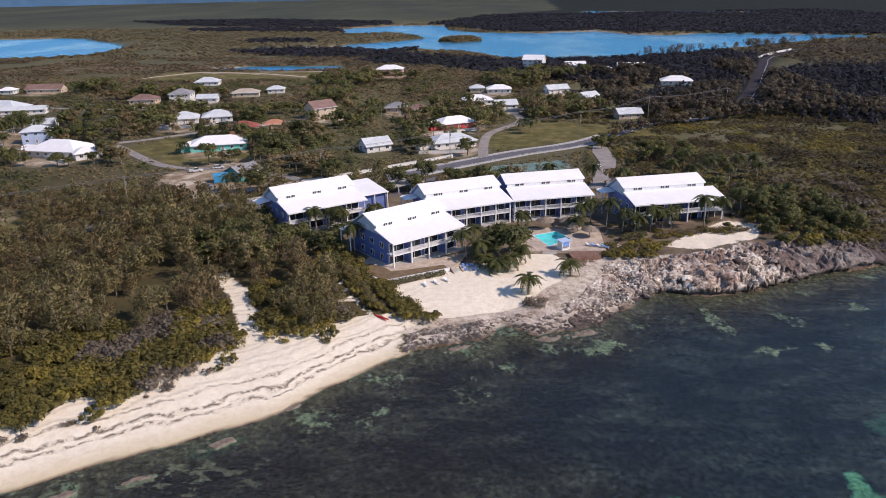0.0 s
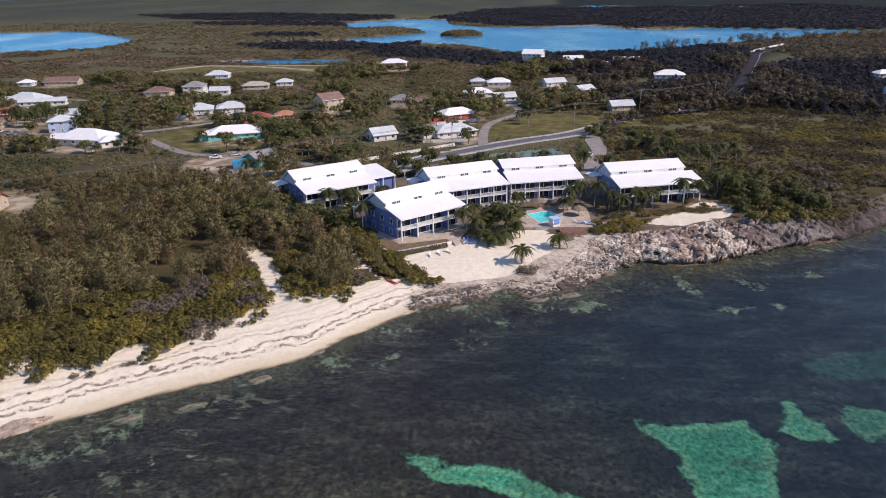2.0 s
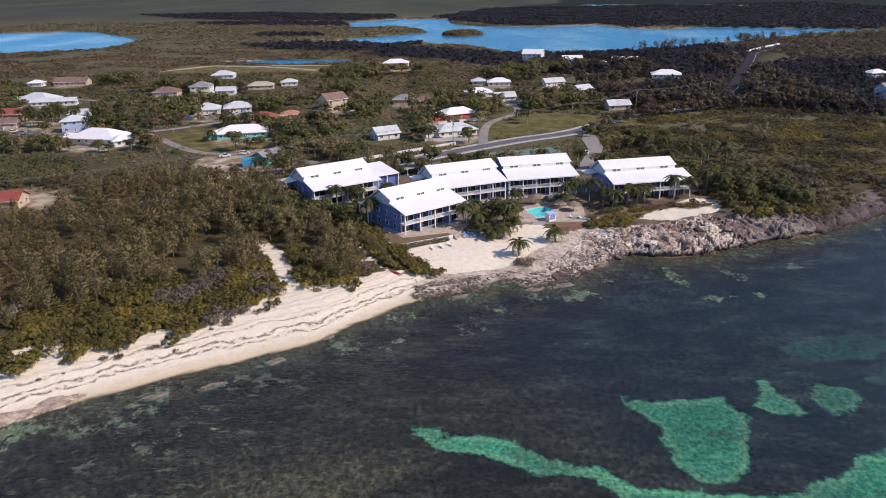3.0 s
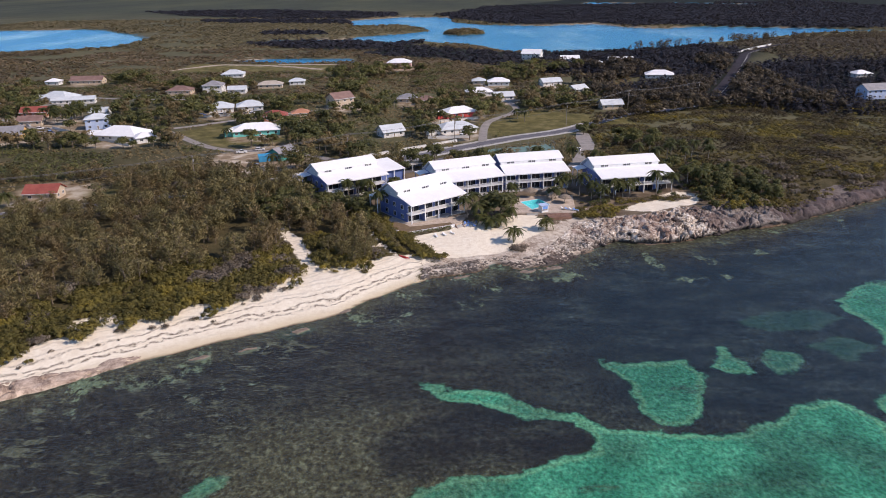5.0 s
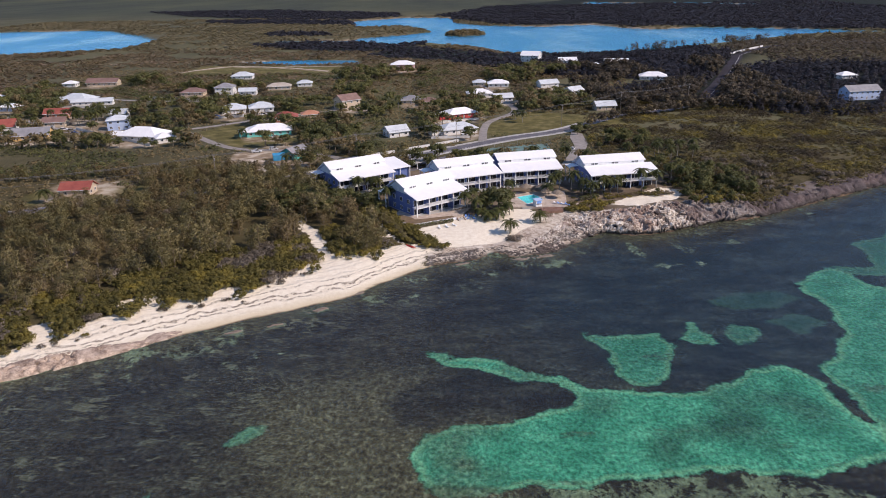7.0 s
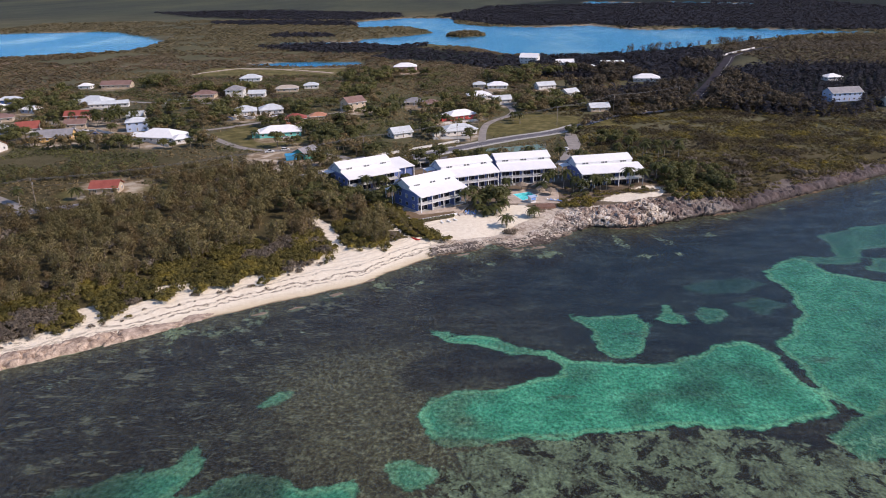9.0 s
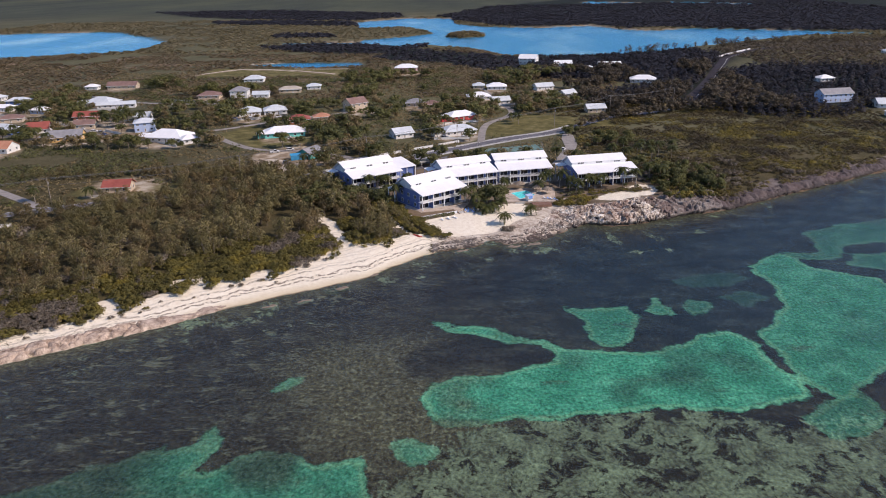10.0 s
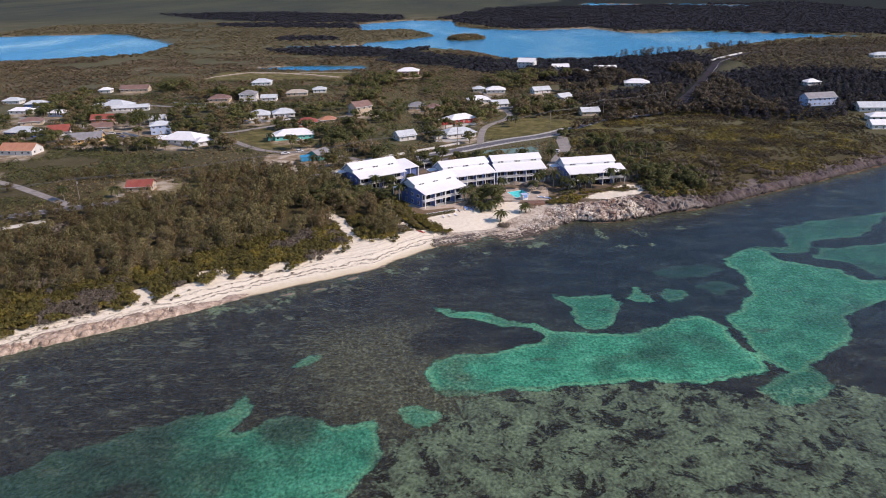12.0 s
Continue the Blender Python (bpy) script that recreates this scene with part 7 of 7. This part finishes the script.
# ---- ironshore boulders ----
def boulder_mesh(seed, detail=2):
    bm = bmesh.new()
    bmesh.ops.create_icosphere(bm, subdivisions=detail, radius=1.0)
    off = Vector((seed * 7.3, seed * 3.1, seed * 1.7))
    for v in bm.verts:
        p = v.co.copy()
        k_ = 1 + 0.42 * noise.noise(p * 1.3 + off) + 0.26 * noise.noise(p * 3.1 + off)
        v.co = Vector((p.x * k_, p.y * k_ * 0.85, p.z * k_ * 0.62))
    me = bpy.data.meshes.new("boulder")
    bm.to_mesh(me)
    bm.free()
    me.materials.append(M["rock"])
    return me


def rock_material():
    m, n, l, p = nodes_of("coral_rock")
    geo = n.new("ShaderNodeNewGeometry")
    info = n.new("ShaderNodeObjectInfo")
    a_ = noise_node(n, l, geo.outputs["Position"], 0.22, 7, 0.78)
    b_ = noise_node(n, l, geo.outputs["Position"], 1.5, 6, 0.8)
    f = math_node(n, l, "ADD", math_node(n, l, "MULTIPLY", a_.outputs[0], 0.5), math_node(n, l, "MULTIPLY", b_.outputs[0], 0.5))
    f = math_node(n, l, "ADD", f, range_node(n, l, info.outputs["Random"], 0, 1, -0.1, 0.1))
    r = ramp_node(n, [(0.41, (0.04, 0.031, 0.030)), (0.475, (0.115, 0.085, 0.073)), (0.525, (0.24, 0.187, 0.147)), (0.57, (0.48, 0.415, 0.34)), (0.65, (0.84, 0.79, 0.72))])
    l.new(f, r.inputs[0])
    big = noise_node(n, l, geo.outputs["Position"], 0.07, 4, 0.6)
    stain = math_node(n, l, "MULTIPLY", range_node(n, l, big.outputs[0], 0.48, 0.60), 0.6)
    col = mix_node(n, l, stain, r.outputs[0], (0.235, 0.135, 0.10))
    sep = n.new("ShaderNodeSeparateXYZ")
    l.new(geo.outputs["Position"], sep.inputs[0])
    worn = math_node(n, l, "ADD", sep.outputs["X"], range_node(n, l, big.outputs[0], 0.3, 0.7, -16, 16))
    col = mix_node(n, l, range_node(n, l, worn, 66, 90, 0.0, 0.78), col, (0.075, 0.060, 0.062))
    # wet, algae-dark waterline; the shade of the undercut is painted in with it
    tide_shade = math_node(n, l, "ADD", sep.outputs["Z"], range_node(n, l, b_.outputs[0], 0.3, 0.7, -0.45, 0.45))
    col = mix_node(n, l, range_node(n, l, tide_shade, 0.5, 1.6, 0.92, 0.0), col, (0.036, 0.029, 0.026))
    l.new(col, p.inputs["Base Color"])
    p.inputs["Roughness"].default_value = 0.95
    bump_node(n, l, b_.outputs[0], 0.8, 0.15, p)
    return m


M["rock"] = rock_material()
# the craggy shelf itself: a fine relief over the ground, with pits, ledges and blocks
BARE = [[(36, 157), (51, 157), (51, 165), (36, 165)], [(54, 163), (60, 161), (76, 169), (82, 180), (60, 172)], SAND]


def rock_shelf(x0, x1, deep, step, reach_of, tall_of, material, label):
    us, vs = np.arange(x0, x1, step), np.arange(-1.2, deep, step)
    U, V = np.meshgrid(us, vs)
    ux, uv = U.ravel(), V.ravel()
    uy = along(SHORE, ux) + uv / 0.86
    reach = reach_of(ux) + 2.5 * grain(ux, uy, 7, 2)
    lev1, joint1 = cells(ux + 0.8 * grain(ux, uy, 2.0), uy + 0.8 * grain(uy, ux, 2.0), 4.6, 1)
    lev2, joint2 = cells(ux + 0.3 * grain(ux, uy, 0.9), uy + 0.3 * grain(uy, ux, 0.9), 1.3, 2)
    lev3, joint3 = cells(ux + 0.2 * grain(ux, uy, 0.5), uy + 0.2 * grain(uy, ux, 0.5), 0.75, 3)
    ridge = (1 - np.abs(grain(ux, uy, 2.2, 3))) ** 3
    blocks = 0.85 * lev1 + 0.7 * lev2 + 0.5 * lev3 + 0.8 * ridge - 1.1 * smooth(0.6, 0.0, joint1) - 0.7 * smooth(0.4, 0.0, joint2) - 0.4 * smooth(0.25, 0, joint3) + 0.5 * grain(ux, uy, 0.8, 2) + 0.5 * grain(ux, uy, 7, 2) - 0.25
    blocks = np.minimum(blocks, 0.85 + 0.3 * grain(ux, uy, 5, 2) + 0.22 * grain(ux, uy, 0.7, 2))
    inside = smooth(-0.5, 0.25, uv + 0.6 * grain(ux, uy, 2.4, 2)) * (1 - smooth(reach - 3, reach, uv)) * smooth(x0, x0 + 5, ux) * smooth(x1, x1 - 5, ux)
    for q in BARE:
        inside = inside * (1 - smooth(-3, 0, poly_gap(ux, uy, q)))
    bluff = smooth(34, 48, ux)
    uz = height(ux, uy) - 0.5 + inside * (0.35 + 0.32 * bluff + 0.5 * smooth(-68, -92, ux) * (1 - smooth(3, 7, uv)) + blocks * tall_of(ux))
    uy = uy - bluff * (1.3 * inside * smooth(2.2, 0.3, uv) - 0.9 * (1 - inside) * smooth(-1.2, 0.0, uv))
    ids = np.arange(len(ux)).reshape(len(vs), len(us))
    rq = np.stack([ids[:-1, :-1], ids[:-1, 1:], ids[1:, 1:], ids[1:, :-1]], -1).reshape(-1, 4)
    tagged(new("ironshore", fast_mesh("ironshore", np.stack([ux, uy, uz], -1), rq, material)), label, "rock shelf", kind="structure")
    return ux, uy, uz


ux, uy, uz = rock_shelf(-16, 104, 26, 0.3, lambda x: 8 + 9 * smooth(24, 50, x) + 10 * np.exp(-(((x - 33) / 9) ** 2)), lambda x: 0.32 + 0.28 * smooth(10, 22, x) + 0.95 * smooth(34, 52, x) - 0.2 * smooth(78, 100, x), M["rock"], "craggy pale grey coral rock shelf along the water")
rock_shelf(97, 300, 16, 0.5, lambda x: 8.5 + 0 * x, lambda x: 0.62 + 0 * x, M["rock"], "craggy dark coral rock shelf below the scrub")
M["beach_rock"] = surface("beach_rock", (0.17, 0.115, 0.085), (0.60, 0.475, 0.375), 0.5, 0.95, bump=0.1)
rock_shelf(-170, -66, 10, 0.4, lambda x: 4.5 + 3.5 * smooth(-70, -95, x), lambda x: 0.4 + 0.75 * smooth(-72, -100, x), M["beach_rock"], "low pinkish beach rock ledge at the water")
BOULDERS = [boulder_mesh(i) for i in range(8)]
rng = np.random.default_rng(5)
made = 0
while made < 90:
    x = rng.uniform(-13, 96)
    d_ = rng.uniform(-0.6, 12 if x > 32 else 6)
    y = float(along(SHORE, x)) + d_ / 0.86
    if x > 80 or x < 34 or poly_gap(np.array([x]), np.array([y]), SAND)[0] > -1.5:
        continue
    s_ = rng.uniform(0.3, 0.85) * (1.3 if x > 38 else 0.8)
    z = float(uz[np.argmin((ux - x) ** 2 + (uy - y) ** 2)])
    ob = thing("boulder", pose(x, y, z + 0.05 * s_, rng.uniform(-25, 25), rng.uniform(-25, 25), rng.uniform(0, 360)), "weathered pale grey coral rock on the shore", "rock", "ironshore rocks", data=BOULDERS[rng.integers(8)])
    ob.scale = (s_ * rng.uniform(0.8, 1.6), s_, s_ * rng.uniform(0.7, 1.2))
    made += 1


# ---- loose coral rubble between the sand and the ledges ----
rng = np.random.default_rng(61)
rx, ry = rng.uniform(-14, 62, 9000), rng.uniform(104, 168, 9000)
d_ = inland(rx, ry)
keep = (d_ > 2.0) & (d_ < 9 + 22 * np.exp(-(((rx - 31) / 14) ** 2)) + 5 * grain(rx, ry, 6)) & (poly_gap(rx, ry, SAND) < -0.5) & (poly_gap(rx, ry, BARE[0]) < 0)
keep &= grain(rx, ry, 5, 2) > 0.02
rx, ry = rx[keep], ry[keep]
stone_v, stone_f = [], []
near_shelf = [(ux > rx.min() - 1) & (ux < rx.max() + 1)]
sx_, sy_, sz_ = ux[near_shelf[0]], uy[near_shelf[0]], uz[near_shelf[0]]
cube_v = np.array([(-1, -1, -0.6), (1, -1, -0.6), (1, 1, -0.6), (-1, 1, -0.6), (-0.6, -0.7, 0.6), (0.7, -0.5, 0.5), (0.6, 0.7, 0.7), (-0.7, 0.5, 0.5)])
cube_f = np.array([(4, 5, 6, 7), (0, 1, 5, 4), (1, 2, 6, 5), (2, 3, 7, 6), (3, 0, 4, 7)])
low_z = height(rx, ry)
for i, (x, y, z) in enumerate(zip(rx, ry, low_z)):
    near_ = (np.abs(sx_ - x) < 0.4) & (np.abs(sy_ - y) < 0.4)
    top_ = max(z, float(sz_[near_].max())) if near_.any() else z
    s_ = rng.uniform(0.06, 0.18) * (1.7 if rng.random() < 0.12 else 1.0)
    t = rng.uniform(0, 6.28)
    w = (cube_v + rng.uniform(-0.3, 0.3, cube_v.shape)) * (s_ * rng.uniform(0.8, 1.7), s_, s_ * 0.7)
    w = np.column_stack([w[:, 0] * math.cos(t) - w[:, 1] * math.sin(t), w[:, 0] * math.sin(t) + w[:, 1] * math.cos(t), w[:, 2]])
    stone_v.append(w + (x, y, top_ + 0.1 * s_))
    stone_f.append(cube_f + 8 * i)
M["rubble"] = surface("coral_rubble", (0.30, 0.215, 0.16), (0.76, 0.69, 0.60), 0.35, 0.95, bump=0.02)
tagged(new("coral_rubble", fast_mesh("coral_rubble", np.concatenate(stone_v), np.concatenate(stone_f), M["rubble"])), "loose cream coral rubble between sand and rock", "rubble", kind="stuff")


# flat beach rock lying awash off the sand
M["wet_rock"] = surface("wet_rock", (0.10, 0.07, 0.05), (0.30, 0.24, 0.18), 0.8, 0.6, bump=0.05)


def awash_slab(x, y, long_, wide_, turn):
    us, vs = np.linspace(-1, 1, 46), np.linspace(-1, 1, 18)
    U, V = np.meshgrid(us, vs)
    r_ = np.hypot(U, V) + 0.8 * grain(x + U * long_, y + V * wide_, 1.6, 3)
    z = 0.12 * (1 - smooth(0.45, 1.0, r_)) + 0.10 * grain(x + U * long_, y + V * wide_, 0.5, 2) - 0.45 * smooth(0.6, 1.1, r_) - 0.06
    ids = np.arange(U.size).reshape(U.shape)
    q = np.stack([ids[:-1, :-1], ids[:-1, 1:], ids[1:, 1:], ids[1:, :-1]], -1).reshape(-1, 4)
    me = fast_mesh("beach_rock", np.stack([U.ravel() * long_, V.ravel() * wide_, z.ravel()], -1), q, M["wet_rock"])
    thing("beach_rock", pose(x, y, 0, 0, 0, turn), "flat brown beach rock awash at the water's edge", "rock", "beach rocks", data=me)


for x, y, a_, b_, turn in ((-38, 82.2, 4.4, 1.4, 25), (-47, 73.8, 3.8, 1.0, 28), (-57, 69.6, 3.2, 0.9, 30), (-29, 92.6, 2.0, 0.7, 45), (-2, 113.2, 3.5, 1.3, 20), (17, 117.4, 4.5, 1.6, 10), (24, 119.6, 4.0, 1.5, 20)):
    awash_slab(x, y, a_, b_, turn)

# thick growth beside and behind the seaward blocks
rng = np.random.default_rng(63)
for i in range(46):  # bleached twiggy scrub past the last block
    x, y = rng.uniform(88, 150), rng.uniform(176, 232)
    if float(inland(np.array([x]), np.array([y]))[0]) > 9:
        plant("bush_dry", x, y, rng.uniform(1.0, 1.9), rng)
for kind_, count, x0, x1, y0, y1, s0, s1 in (("tree", 20, 62, 97, 248, 276, 0.5, 0.85), ("tree", 26, 88, 112, 180, 216, 0.38, 0.6), ("tree", 34, 80, 106, 160, 184, 0.34, 0.55), ("bush", 30, 80, 108, 158, 186, 1.2, 1.9), ("tree", 7, 55, 66, 284, 295, 0.5, 0.8), ("bush", 10, 38, 53, 160, 170, 0.8, 1.2), ("tree", 9, -40, -30, 150, 170, 0.45, 0.75), ("bush", 12, -36, -26, 146, 160, 1.0, 1.7)):
    for i in range(count):
        x, y = rng.uniform(x0, x1), rng.uniform(y0, y1)
        if kind_ == "bush" and x0 == 38 and poly_gap(np.array([x]), np.array([y]), BARE[0])[0] < -2:
            continue
        if x0 >= 80 and float(inland(np.array([x]), np.array([y]))[0]) < 7.5:
            continue
        plant(kind_, x, y, rng.uniform(s0, s1), rng)
# added white panels stand in for the bright sunlit road edge
wall = thing("sunlit_road_edge", pose(0, 0, 0), "low white wall added for the sunlit edge of the rising road", "wall")
for (x0, y0), (x1, y1) in zip([(238, 597), (252, 612), (268, 626)], [(252, 612), (268, 626), (286, 642)]):
    part("panel", Shape().slab([(x0, y0, ground_at(x0, y0) + 1.6), (x1, y1, ground_at(x1, y1) + 1.6), (x1 - 0.3, y1 + 0.4, ground_at(x1, y1) + 1.6), (x0 - 0.3, y0 + 0.4, ground_at(x0, y0) + 1.6)], 1.8), M["paint_white"], wall)
